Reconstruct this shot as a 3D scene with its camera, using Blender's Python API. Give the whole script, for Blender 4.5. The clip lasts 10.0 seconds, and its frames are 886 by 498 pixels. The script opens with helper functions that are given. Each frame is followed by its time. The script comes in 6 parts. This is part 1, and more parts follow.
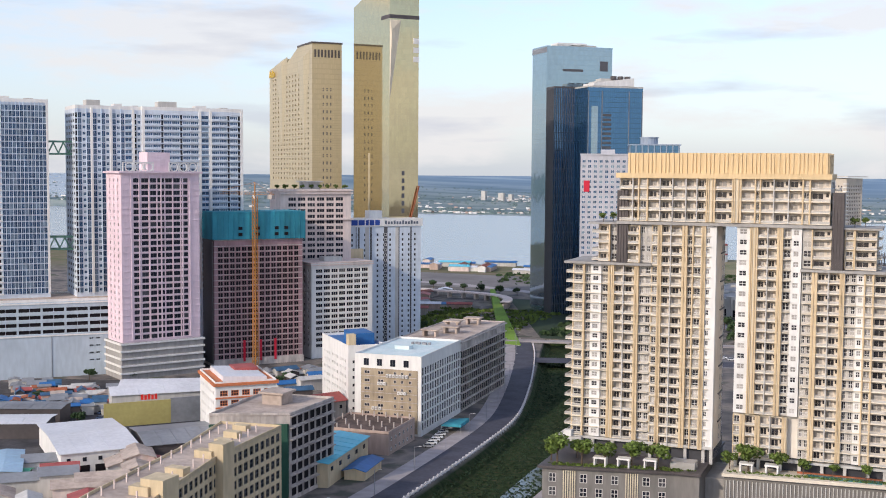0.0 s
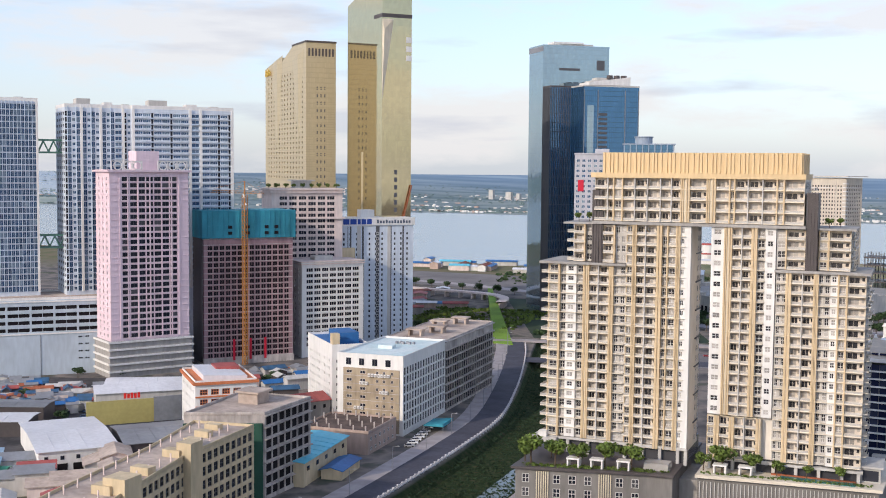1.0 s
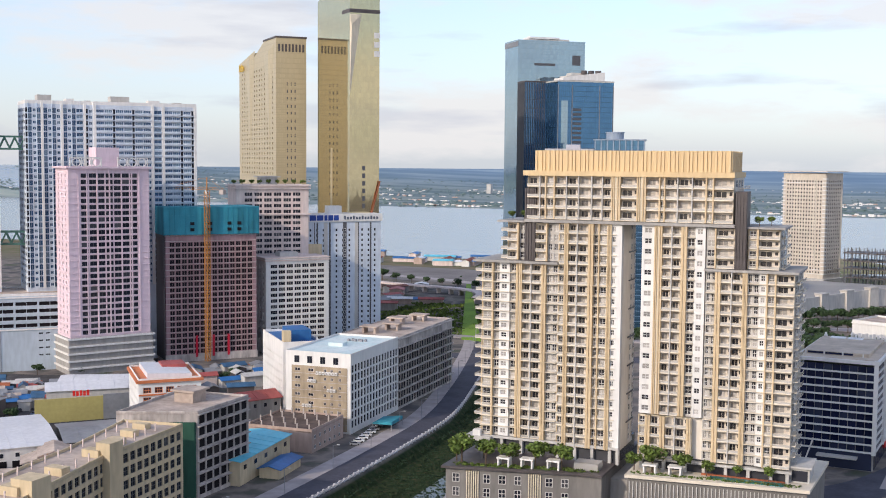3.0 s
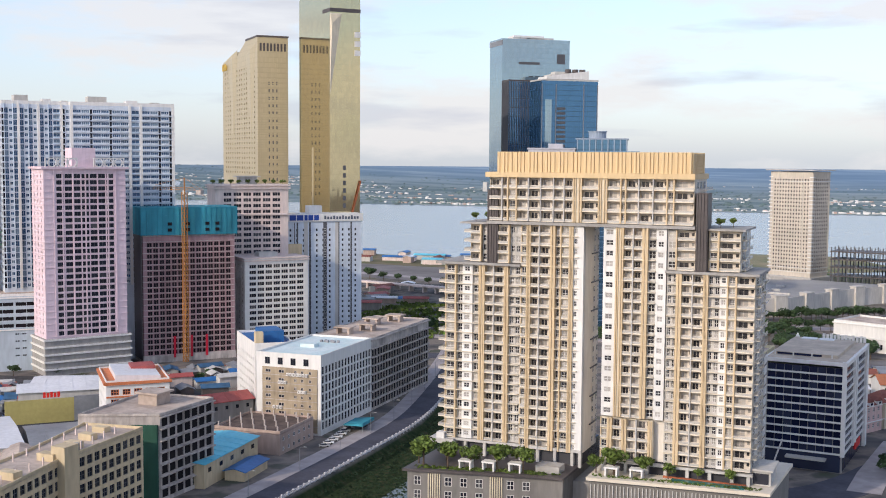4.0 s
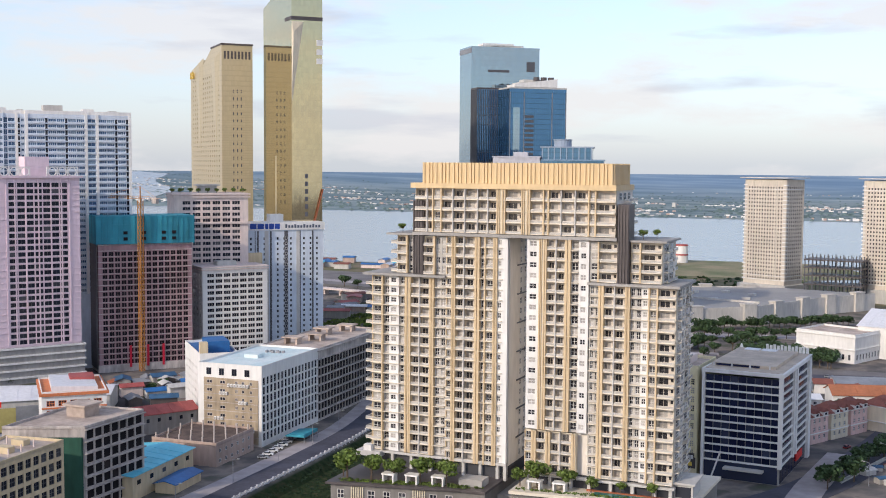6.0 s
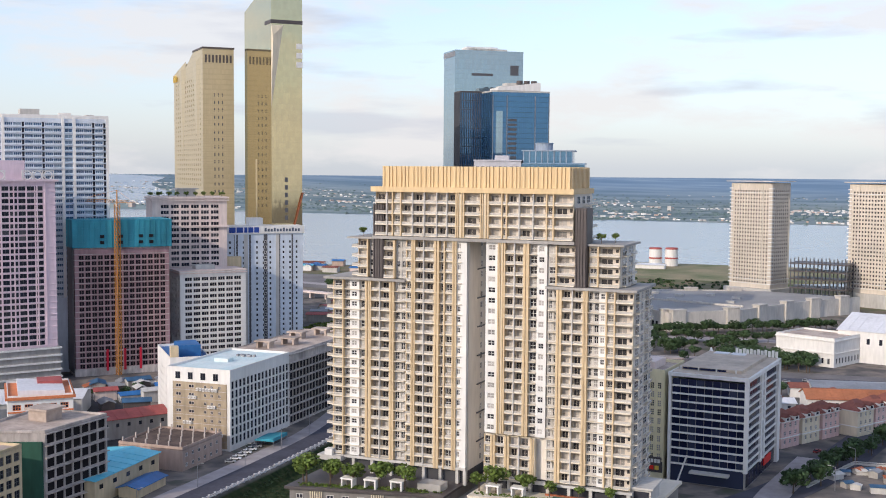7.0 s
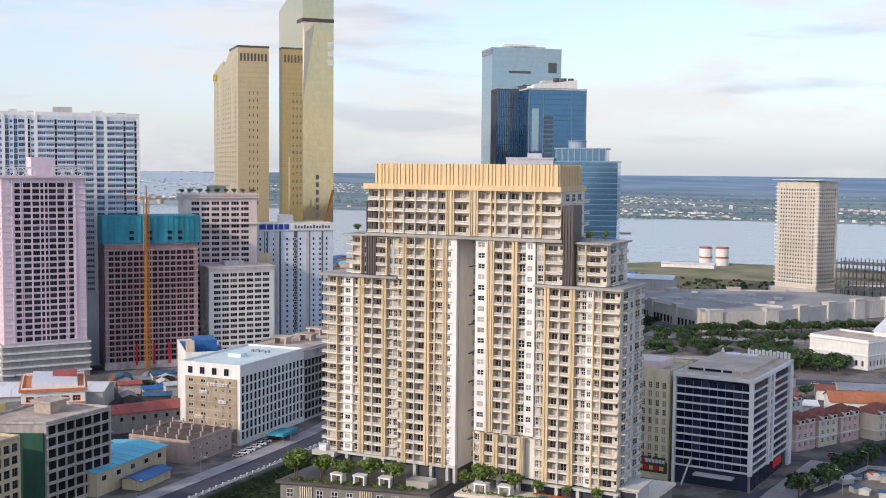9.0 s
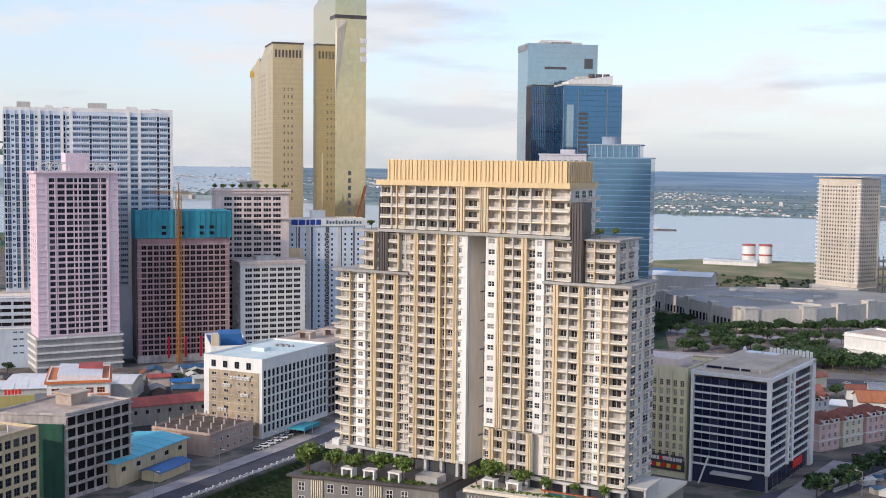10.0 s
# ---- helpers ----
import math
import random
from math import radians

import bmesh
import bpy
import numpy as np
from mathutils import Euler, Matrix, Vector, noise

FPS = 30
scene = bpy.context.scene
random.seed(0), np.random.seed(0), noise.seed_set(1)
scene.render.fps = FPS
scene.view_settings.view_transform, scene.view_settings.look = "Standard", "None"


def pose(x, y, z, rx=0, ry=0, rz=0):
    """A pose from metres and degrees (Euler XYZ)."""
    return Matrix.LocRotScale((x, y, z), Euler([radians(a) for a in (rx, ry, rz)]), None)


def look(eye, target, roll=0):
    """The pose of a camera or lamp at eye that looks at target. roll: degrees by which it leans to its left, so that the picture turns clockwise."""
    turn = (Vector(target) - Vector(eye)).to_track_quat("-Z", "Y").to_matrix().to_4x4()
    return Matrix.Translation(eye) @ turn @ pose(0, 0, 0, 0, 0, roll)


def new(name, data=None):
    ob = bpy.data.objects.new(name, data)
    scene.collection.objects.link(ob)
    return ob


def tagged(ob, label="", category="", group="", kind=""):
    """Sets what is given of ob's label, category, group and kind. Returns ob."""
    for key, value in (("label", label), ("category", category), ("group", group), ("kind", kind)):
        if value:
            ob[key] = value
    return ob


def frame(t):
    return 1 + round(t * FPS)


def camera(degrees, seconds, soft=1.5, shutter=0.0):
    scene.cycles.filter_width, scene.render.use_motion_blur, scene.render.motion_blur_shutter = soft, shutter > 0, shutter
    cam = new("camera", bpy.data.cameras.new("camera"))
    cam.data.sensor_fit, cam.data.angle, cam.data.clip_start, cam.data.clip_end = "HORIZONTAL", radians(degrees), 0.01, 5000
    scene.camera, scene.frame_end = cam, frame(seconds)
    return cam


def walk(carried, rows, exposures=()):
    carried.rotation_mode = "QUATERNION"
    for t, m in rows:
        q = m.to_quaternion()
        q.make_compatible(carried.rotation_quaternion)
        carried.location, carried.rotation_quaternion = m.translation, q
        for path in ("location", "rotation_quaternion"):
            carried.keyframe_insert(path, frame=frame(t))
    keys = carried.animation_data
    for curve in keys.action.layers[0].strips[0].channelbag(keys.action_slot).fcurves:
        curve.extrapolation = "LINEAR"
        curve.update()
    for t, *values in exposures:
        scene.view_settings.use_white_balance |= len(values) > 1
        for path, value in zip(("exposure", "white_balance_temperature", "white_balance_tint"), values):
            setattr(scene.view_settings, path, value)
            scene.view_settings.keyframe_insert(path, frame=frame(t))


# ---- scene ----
cam = camera(41.5, 10.0, 1.0)
PATH = [
    (0, (0.494, -1.126, 115.625), (-0.256, 0.723, 115.488), 0.4),
    (0.5, (5.745, 1.578, 115.701), (4.987, 3.424, 115.564), 0.4),
    (1, (11.676, 4.6, 115.863), (10.908, 6.442, 115.724), 0.5),
    (1.5, (17.068, 7.011, 116.138), (16.294, 8.85, 115.994), 0.5),
    (2, (23.142, 9.862, 116.531), (22.367, 11.7, 116.384), 0.5),
    (2.5, (28.321, 12.938, 116.899), (27.545, 14.775, 116.751), 0.5),
    (4, (44.824, 22.846, 118.932), (44.047, 24.683, 118.778), 0.4),
    (4.5, (49.943, 25.879, 119.551), (49.165, 27.715, 119.396), 0.4),
    (5, (56.029, 28.93, 120.372), (55.251, 30.766, 120.217), 0.4),
    (5.5, (61.042, 31.927, 120.585), (60.264, 33.764, 120.435), 0.4),
    (7, (78.5, 41.057, 120.845), (77.722, 42.895, 120.707), 0.4),
    (7.5, (83.685, 43.537, 120.828), (82.898, 45.37, 120.689), 0.4),
    (8, (89.683, 46.587, 120.777), (88.874, 48.411, 120.639), 0.4),
    (8.5, (94.905, 48.996, 120.815), (94.062, 50.804, 120.675), 0.5),
    (9, (100.933, 51.634, 120.758), (100.051, 53.423, 120.616), 0.5),
    (9.5, (106.975, 54.207, 120.885), (106.056, 55.977, 120.739), 0.6),
    (10, (112.851, 56.739, 121.055), (111.892, 58.488, 120.905), 0.6),
]
walk(cam, [(t, look(eye, target, roll)) for t, eye, target, roll in PATH])

# ---- world, sun and exposure ----
SUN_AZ, SUN_EL = Vector((-0.38, -0.925)), 26.0
to_sun = Vector((SUN_AZ.x, SUN_AZ.y, 0)).normalized() * math.cos(radians(SUN_EL)) + Vector((0, 0, math.sin(radians(SUN_EL))))
scene.view_settings.exposure = 0.36


def make_world():
    w = bpy.data.worlds.new("sky")
    scene.world = w
    w.use_nodes = True
    n, l = w.node_tree.nodes, w.node_tree.links
    bg = n["Background"]
    sky = n.new("ShaderNodeTexSky")
    sky.sky_type, sky.sun_disc = "NISHITA", False
    sky.sun_elevation = radians(SUN_EL)
    sky.sun_rotation = math.atan2(to_sun.x, to_sun.y)
    sky.air_density, sky.dust_density, sky.ozone_density = 1.0, 1.2, 1.6
    co = n.new("ShaderNodeTexCoord")
    mp = n.new("ShaderNodeMapping")
    mp.inputs["Scale"].default_value = (1.0, 1.0, 3.6)
    mp.inputs["Location"].default_value = (0.35, 0.1, 0.2)
    l.new(co.outputs["Generated"], mp.inputs["Vector"])
    cl = n.new("ShaderNodeTexNoise")
    cl.inputs["Scale"].default_value, cl.inputs["Detail"].default_value, cl.inputs["Roughness"].default_value = 3.6, 9.0, 0.58
    l.new(mp.outputs["Vector"], cl.inputs["Vector"])
    ramp = n.new("ShaderNodeValToRGB")
    ramp.color_ramp.elements[0].position, ramp.color_ramp.elements[1].position = 0.49, 0.60
    l.new(cl.outputs["Fac"], ramp.inputs["Fac"])
    sep = n.new("ShaderNodeSeparateXYZ")
    l.new(co.outputs["Generated"], sep.inputs["Vector"])
    low = n.new("ShaderNodeMapRange")
    low.inputs["From Min"].default_value, low.inputs["From Max"].default_value = 0.0, 0.26
    low.inputs["To Min"].default_value, low.inputs["To Max"].default_value = 0.62, 0.08
    l.new(sep.outputs["Z"], low.inputs["Value"])
    # thin haze near the horizon, soft clouds above it
    tint = n.new("ShaderNodeMix")
    tint.data_type = "RGBA"
    tint.inputs[7].default_value = (5.0, 5.25, 5.95, 1)
    l.new(low.outputs["Result"], tint.inputs[0])
    boost = n.new("ShaderNodeMix")
    boost.data_type, boost.blend_type = "RGBA", "MULTIPLY"
    boost.inputs[0].default_value = 1.0
    boost.inputs[7].default_value = (1.42, 1.46, 1.66, 1)
    l.new(sky.outputs["Color"], boost.inputs[6])
    l.new(boost.outputs[2], tint.inputs[6])
    cmix = n.new("ShaderNodeMix")
    cmix.data_type = "RGBA"
    cmix.inputs[7].default_value = (5.9, 5.75, 5.8, 1)
    fade = n.new("ShaderNodeMath")
    fade.operation = "MULTIPLY"
    fade.inputs[1].default_value = 0.8
    l.new(ramp.outputs["Color"], fade.inputs[0])
    l.new(fade.outputs[0], cmix.inputs[0])
    l.new(tint.outputs[2], cmix.inputs[6])
    # grey undersides of the low clouds
    gn = n.new("ShaderNodeTexNoise")
    gn.inputs["Scale"].default_value, gn.inputs["Detail"].default_value = 5.2, 7.0
    m2 = n.new("ShaderNodeMapping")
    m2.inputs["Scale"].default_value = (1.0, 1.0, 6.5)
    m2.inputs["Location"].default_value = (2.3, 1.7, 0.4)
    l.new(co.outputs["Generated"], m2.inputs["Vector"])
    l.new(m2.outputs["Vector"], gn.inputs["Vector"])
    gr = n.new("ShaderNodeValToRGB")
    gr.color_ramp.elements[0].position, gr.color_ramp.elements[1].position = 0.54, 0.66
    l.new(gn.outputs["Fac"], gr.inputs["Fac"])
    gf = n.new("ShaderNodeMath")
    gf.operation = "MULTIPLY"
    gf.inputs[1].default_value = 0.55
    l.new(gr.outputs["Color"], gf.inputs[0])
    gm = n.new("ShaderNodeMix")
    gm.data_type = "RGBA"
    gm.inputs[7].default_value = (4.0, 4.2, 4.9, 1)
    l.new(gf.outputs[0], gm.inputs[0])
    l.new(cmix.outputs[2], gm.inputs[6])
    l.new(gm.outputs[2], bg.inputs["Color"])
    bg.inputs["Strength"].default_value = 0.115


make_world()
sun = new("sun", bpy.data.lights.new("sun", "SUN"))
sun.data.energy, sun.data.angle, sun.data.color = 2.0, radians(0.8), (1.0, 0.86, 0.70)
sun.matrix_world = look(to_sun * 100, (0, 0, 0))


# ---- materials ----
def material(name, col, rough=0.75, metal=0.0, var=0.12, grain=0.6, blot=0.05, bump=0.0, rand=0.0, col2=None, spec=0.4, streak=0.0):
    """A painted or mineral surface: colour with blotches (blot: per metre), fine grain, streaks of dirt and a little relief."""
    m = bpy.data.materials.new(name)
    m.use_nodes = True
    n, l = m.node_tree.nodes, m.node_tree.links
    b = n["Principled BSDF"]
    b.inputs["Roughness"].default_value, b.inputs["Metallic"].default_value = rough, metal
    b.inputs["Specular IOR Level"].default_value = spec
    co = n.new("ShaderNodeTexCoord")
    big, fine = n.new("ShaderNodeTexNoise"), n.new("ShaderNodeTexNoise")
    big.inputs["Scale"].default_value, big.inputs["Detail"].default_value = blot, 6.0
    fine.inputs["Scale"].default_value, fine.inputs["Detail"].default_value = grain, 4.0
    mp = n.new("ShaderNodeMapping")
    mp.inputs["Scale"].default_value = (1, 1, 0.22 if streak else 1)
    l.new(co.outputs["Object"], mp.inputs["Vector"])
    l.new(co.outputs["Object"], big.inputs["Vector"])
    l.new(mp.outputs["Vector"], fine.inputs["Vector"])
    c2 = col2 or [v * (1 - 2.2 * var) for v in col]
    mix = n.new("ShaderNodeMix")
    mix.data_type = "RGBA"
    mix.inputs[6].default_value, mix.inputs[7].default_value = (*col, 1), (*c2, 1)
    r = n.new("ShaderNodeMapRange")
    r.inputs["From Min"].default_value, r.inputs["From Max"].default_value = 0.38, 0.68
    l.new(big.outputs["Fac"], r.inputs["Value"])
    l.new(r.outputs["Result"], mix.inputs[0])
    mul = n.new("ShaderNodeMapRange")
    mul.inputs["From Min"].default_value, mul.inputs["From Max"].default_value = 0.3, 0.7
    mul.inputs["To Min"].default_value, mul.inputs["To Max"].default_value = 1 - var - streak, 1 + var * 0.6
    l.new(fine.outputs["Fac"], mul.inputs["Value"])
    out = n.new("ShaderNodeMix")
    out.data_type, out.blend_type = "RGBA", "MULTIPLY"
    out.inputs[0].default_value = 1.0
    l.new(mix.outputs[2], out.inputs[6])
    l.new(mul.outputs["Result"], out.inputs[7])
    last = out.outputs[2]
    if rand:
        info, geo = n.new("ShaderNodeObjectInfo"), n.new("ShaderNodeNewGeometry")
        add = n.new("ShaderNodeMath")
        add.operation = "ADD"
        l.new(info.outputs["Random"], add.inputs[0])
        l.new(geo.outputs["Random Per Island"], add.inputs[1])
        fr = n.new("ShaderNodeMath")
        fr.operation = "FRACT"
        l.new(add.outputs[0], fr.inputs[0])
        rr = n.new("ShaderNodeMapRange")
        rr.inputs["To Min"].default_value, rr.inputs["To Max"].default_value = 1 - rand, 1 + rand
        l.new(fr.outputs[0], rr.inputs["Value"])
        o2 = n.new("ShaderNodeMix")
        o2.data_type, o2.blend_type = "RGBA", "MULTIPLY"
        o2.inputs[0].default_value = 1.0
        l.new(last, o2.inputs[6])
        l.new(rr.outputs["Result"], o2.inputs[7])
        last = o2.outputs[2]
    l.new(last, b.inputs["Base Color"])
    if bump:
        bp = n.new("ShaderNodeBump")
        bp.inputs["Strength"].default_value, bp.inputs["Distance"].default_value = bump, 0.3
        l.new(fine.outputs["Fac"], bp.inputs["Height"])
        l.new(bp.outputs["Normal"], b.inputs["Normal"])
    return m


def window_glass(name, dark, light, share=0.35, rough=0.12, spec=0.22):
    """Panes: mostly dark rooms behind glass, some with pale curtains, told apart pane by pane."""
    m = bpy.data.materials.new(name)
    m.use_nodes = True
    n, l = m.node_tree.nodes, m.node_tree.links
    b = n["Principled BSDF"]
    b.inputs["Roughness"].default_value, b.inputs["Specular IOR Level"].default_value = rough, spec
    info, geo = n.new("ShaderNodeObjectInfo"), n.new("ShaderNodeNewGeometry")
    add = n.new("ShaderNodeMath")
    add.operation = "ADD"
    l.new(info.outputs["Random"], add.inputs[0])
    l.new(geo.outputs["Random Per Island"], add.inputs[1])
    fr = n.new("ShaderNodeMath")
    fr.operation = "FRACT"
    l.new(add.outputs[0], fr.inputs[0])
    ramp = n.new("ShaderNodeValToRGB")
    e = ramp.color_ramp.elements
    e[0].position, e[0].color = 0.0, (*dark, 1)
    e[1].position, e[1].color = 1.0, (*light, 1)
    k = e.new(1 - share)
    k.color = (*[d * 1.6 for d in dark], 1)
    k2 = e.new(min(0.99, 1 - share + 0.08))
    k2.color = (*[d * 0.5 + q * 0.5 for d, q in zip(dark, light)], 1)
    l.new(fr.outputs[0], ramp.inputs["Fac"])
    l.new(ramp.outputs["Color"], b.inputs["Base Color"])
    return m


def mirror_glass(name, col, rough=0.06, metal=0.9, pane=(1.6, 3.6), line=0.75, wob=0.01):
    """Curtain wall: coated glass that mirrors the sky, each pane tilted a trace, with thin joints."""
    m = bpy.data.materials.new(name)
    m.use_nodes = True
    n, l = m.node_tree.nodes, m.node_tree.links
    b = n["Principled BSDF"]
    b.inputs["Roughness"].default_value, b.inputs["Metallic"].default_value = rough, metal
    co = n.new("ShaderNodeTexCoord")
    sep = n.new("ShaderNodeSeparateXYZ")
    l.new(co.outputs["Object"], sep.inputs["Vector"])
    su = n.new("ShaderNodeMath")
    su.operation = "ADD"
    l.new(sep.outputs["X"], su.inputs[0])
    l.new(sep.outputs["Y"], su.inputs[1])
    cells, lines = [], []
    for src, size in ((su.outputs[0], pane[0]), (sep.outputs["Z"], pane[1])):
        d = n.new("ShaderNodeMath")
        d.operation = "DIVIDE"
        d.inputs[1].default_value = size
        l.new(src, d.inputs[0])
        fl = n.new("ShaderNodeMath")
        fl.operation = "FLOOR"
        l.new(d.outputs[0], fl.inputs[0])
        f = n.new("ShaderNodeMath")
        f.operation = "FRACT"
        l.new(d.outputs[0], f.inputs[0])
        g = n.new("ShaderNodeMath")
        g.operation = "LESS_THAN"
        g.inputs[1].default_value = 0.13
        l.new(f.outputs[0], g.inputs[0])
        cells.append(fl.outputs[0])
        lines.append(g.outputs[0])
    cb = n.new("ShaderNodeCombineXYZ")
    l.new(cells[0], cb.inputs["X"])
    l.new(cells[1], cb.inputs["Y"])
    wn = n.new("ShaderNodeTexWhiteNoise")
    l.new(cb.outputs[0], wn.inputs["Vector"])
    big = n.new("ShaderNodeTexNoise")
    big.inputs["Scale"].default_value, big.inputs["Detail"].default_value = 0.03, 3.0
    l.new(co.outputs["Object"], big.inputs["Vector"])
    mx = n.new("ShaderNodeMath")
    mx.operation = "MAXIMUM"
    l.new(lines[0], mx.inputs[0])
    l.new(lines[1], mx.inputs[1])
    mix = n.new("ShaderNodeMix")
    mix.data_type = "RGBA"
    mix.inputs[6].default_value, mix.inputs[7].default_value = (*col, 1), (*[v * line for v in col], 1)
    l.new(mx.outputs[0], mix.inputs[0])
    mul = n.new("ShaderNodeMapRange")
    mul.inputs["To Min"].default_value, mul.inputs["To Max"].default_value = 0.95, 1.03
    l.new(wn.outputs["Value"], mul.inputs["Value"])
    out = n.new("ShaderNodeMix")
    out.data_type, out.blend_type = "RGBA", "MULTIPLY"
    out.inputs[0].default_value = 1.0
    l.new(mix.outputs[2], out.inputs[6])
    l.new(mul.outputs["Result"], out.inputs[7])
    l.new(out.outputs[2], b.inputs["Base Color"])
    # a slight waviness from pane to pane
    nrm = n.new("ShaderNodeNewGeometry")
    sub = n.new("ShaderNodeVectorMath")
    sub.operation = "SUBTRACT"
    sub.inputs[1].default_value = (0.5, 0.5, 0.5)
    l.new(wn.outputs["Color"], sub.inputs[0])
    sc = n.new("ShaderNodeVectorMath")
    sc.operation = "SCALE"
    sc.inputs["Scale"].default_value = wob
    l.new(sub.outputs[0], sc.inputs[0])
    ad = n.new("ShaderNodeVectorMath")
    l.new(nrm.outputs["Normal"], ad.inputs[0])
    l.new(sc.outputs[0], ad.inputs[1])
    nz = n.new("ShaderNodeVectorMath")
    nz.operation = "NORMALIZE"
    l.new(ad.outputs[0], nz.inputs[0])
    l.new(nz.outputs[0], b.inputs["Normal"])
    return m


CREAM = material("cream_render", (0.74, 0.65, 0.50), 0.8, var=0.07, streak=0.06)
OCHRE = material("ochre_crown", (0.74, 0.55, 0.31), 0.6, var=0.06, streak=0.05)
WHITE = material("white_paint", (0.80, 0.78, 0.75), 0.75, var=0.05, streak=0.06)
PALE = material("pale_grey_render", (0.58, 0.56, 0.53), 0.8, var=0.08, streak=0.08)
GREY = material("grey_render", (0.40, 0.38, 0.36), 0.8, var=0.1, streak=0.1)
DARK = material("dark_cladding", (0.10, 0.085, 0.085), 0.5, var=0.12)
PINK = material("pink_render", (0.78, 0.62, 0.68), 0.8, var=0.05, streak=0.06)
BEIGE = material("beige_render", (0.78, 0.65, 0.60), 0.8, var=0.08, streak=0.08)
BLUEWHITE = material("bluish_white_render", (0.64, 0.70, 0.78), 0.7, var=0.06, streak=0.06)
BRICKRED = material("brown_red_block", (0.42, 0.265, 0.285), 0.9, var=0.15, streak=0.08)
CONCRETE = material("raw_concrete", (0.62, 0.55, 0.51), 0.9, var=0.18, blot=0.12, streak=0.12)
ROOFCON = material("stained_roof_concrete", (0.55, 0.45, 0.38), 0.9, var=0.16, blot=0.09, col2=(0.34, 0.27, 0.23))
ROOFWHITE = material("painted_roof", (0.66, 0.74, 0.74), 0.7, var=0.1, blot=0.07, col2=(0.50, 0.66, 0.68))
METALWHITE = material("white_sheet_roof", (0.76, 0.76, 0.78), 0.45, var=0.06, blot=0.05, streak=0.05)
METALGREY = material("grey_sheet_roof", (0.27, 0.28, 0.30), 0.5, var=0.12, blot=0.08)
METALBLUE = material("blue_sheet_roof", (0.03, 0.16, 0.42), 0.5, var=0.12, blot=0.1)
METALCYAN = material("cyan_sheet_roof", (0.14, 0.58, 0.74), 0.5, var=0.08, blot=0.1)
REDROOF = material("red_sheet_roof", (0.42, 0.10, 0.09), 0.6, var=0.14, blot=0.1)
TILE = material("terracotta_tile", (0.27, 0.095, 0.07), 0.8, var=0.16, rand=0.15)
ORANGE = material("orange_trim", (0.62, 0.20, 0.08), 0.7, var=0.1)
YELLOWWALL = material("yellow_render", (0.68, 0.55, 0.36), 0.8, var=0.08, streak=0.1)
OLIVE = material("olive_board", (0.46, 0.40, 0.15), 0.8, var=0.08)
SALMON = material("salmon_render", (0.52, 0.39, 0.33), 0.8, var=0.1, streak=0.1)
NETBLUE = material("blue_safety_net", (0.045, 0.32, 0.42), 0.7, var=0.16, grain=0.25, streak=0.12)
NETGREEN = material("green_safety_net", (0.03, 0.11, 0.075), 0.8, var=0.2, grain=0.3, streak=0.15)
CRANE = material("orange_crane_paint", (0.46, 0.20, 0.045), 0.5, var=0.08)
REDCLOTH = material("red_banner", (0.62, 0.02, 0.05), 0.7, var=0.08)
SIGNBLUE = material("blue_lettering", (0.02, 0.06, 0.30), 0.5, var=0.02)
SIGNDARK = material("dark_lettering", (0.10, 0.12, 0.16), 0.5, var=0.02)
SIGNRED = material("red_lettering", (0.75, 0.03, 0.02), 0.5, var=0.02)
SIGNGOLD = material("gold_lettering", (0.75, 0.52, 0.10), 0.4, var=0.02)
ASPHALT = material("asphalt", (0.075, 0.075, 0.10), 0.85, var=0.15, blot=0.1)
PAVING = material("pale_paving", (0.40, 0.36, 0.36), 0.85, var=0.12, blot=0.15)
KERB = material("white_balustrade", (0.66, 0.64, 0.66), 0.8, var=0.08)
STEEL = material("dull_steel", (0.34, 0.34, 0.36), 0.5, metal=0.5, var=0.1)
POOL = material("green_pool_water", (0.05, 0.20, 0.17), 0.08, var=0.05, spec=0.6)
RUST = material("rust_red_deck", (0.42, 0.13, 0.06), 0.8, var=0.2)
BRANCH = material("bark", (0.14, 0.10, 0.07), 0.9, var=0.2)
LEAF = material("leaf_green", (0.13, 0.19, 0.035), 0.7, var=0.2, grain=1.5, rand=0.45)
LEAFDARK = material("dark_leaf_green", (0.05, 0.092, 0.034), 0.75, var=0.2, grain=1.0, rand=0.4)
FRAME = material("white_window_frame", (0.72, 0.71, 0.70), 0.5, var=0.03)
FRAMEDARK = material("dark_window_frame", (0.10, 0.10, 0.11), 0.5, var=0.03)
GLASS = window_glass("window_glass", (0.030, 0.032, 0.04), (0.42, 0.40, 0.38), 0.45)
GLASSDARK = window_glass("dark_window_glass", (0.016, 0.018, 0.026), (0.10, 0.10, 0.11), 0.15)
GLASSROOM = window_glass("curtained_glass", (0.03, 0.03, 0.035), (0.50, 0.47, 0.44), 0.5, 0.12, 0.4)
# near-black sheet for openings: its colour stands in for the shade inside
OPENSHADE = window_glass("opening_shade", (0.012, 0.010, 0.012), (0.05, 0.04, 0.04), 0.1, 0.9)
GLASSNAVY = window_glass("navy_ribbon_glass", (0.010, 0.013, 0.035), (0.05, 0.06, 0.10), 0.3, 0.06)
GLASSBLUE = window_glass("blue_grey_glass", (0.035, 0.075, 0.14), (0.22, 0.30, 0.38), 0.3, 0.1, 0.4)
RAILGLASS = material("balcony_glass", (0.66, 0.63, 0.59), 0.2, var=0.06, spec=0.6)
RAILGLASS.node_tree.nodes["Principled BSDF"].inputs["Alpha"].default_value = 0.6
GOLDFIN = material("gold_fin_paint", (0.66, 0.51, 0.32), 0.7, var=0.06, streak=0.05)
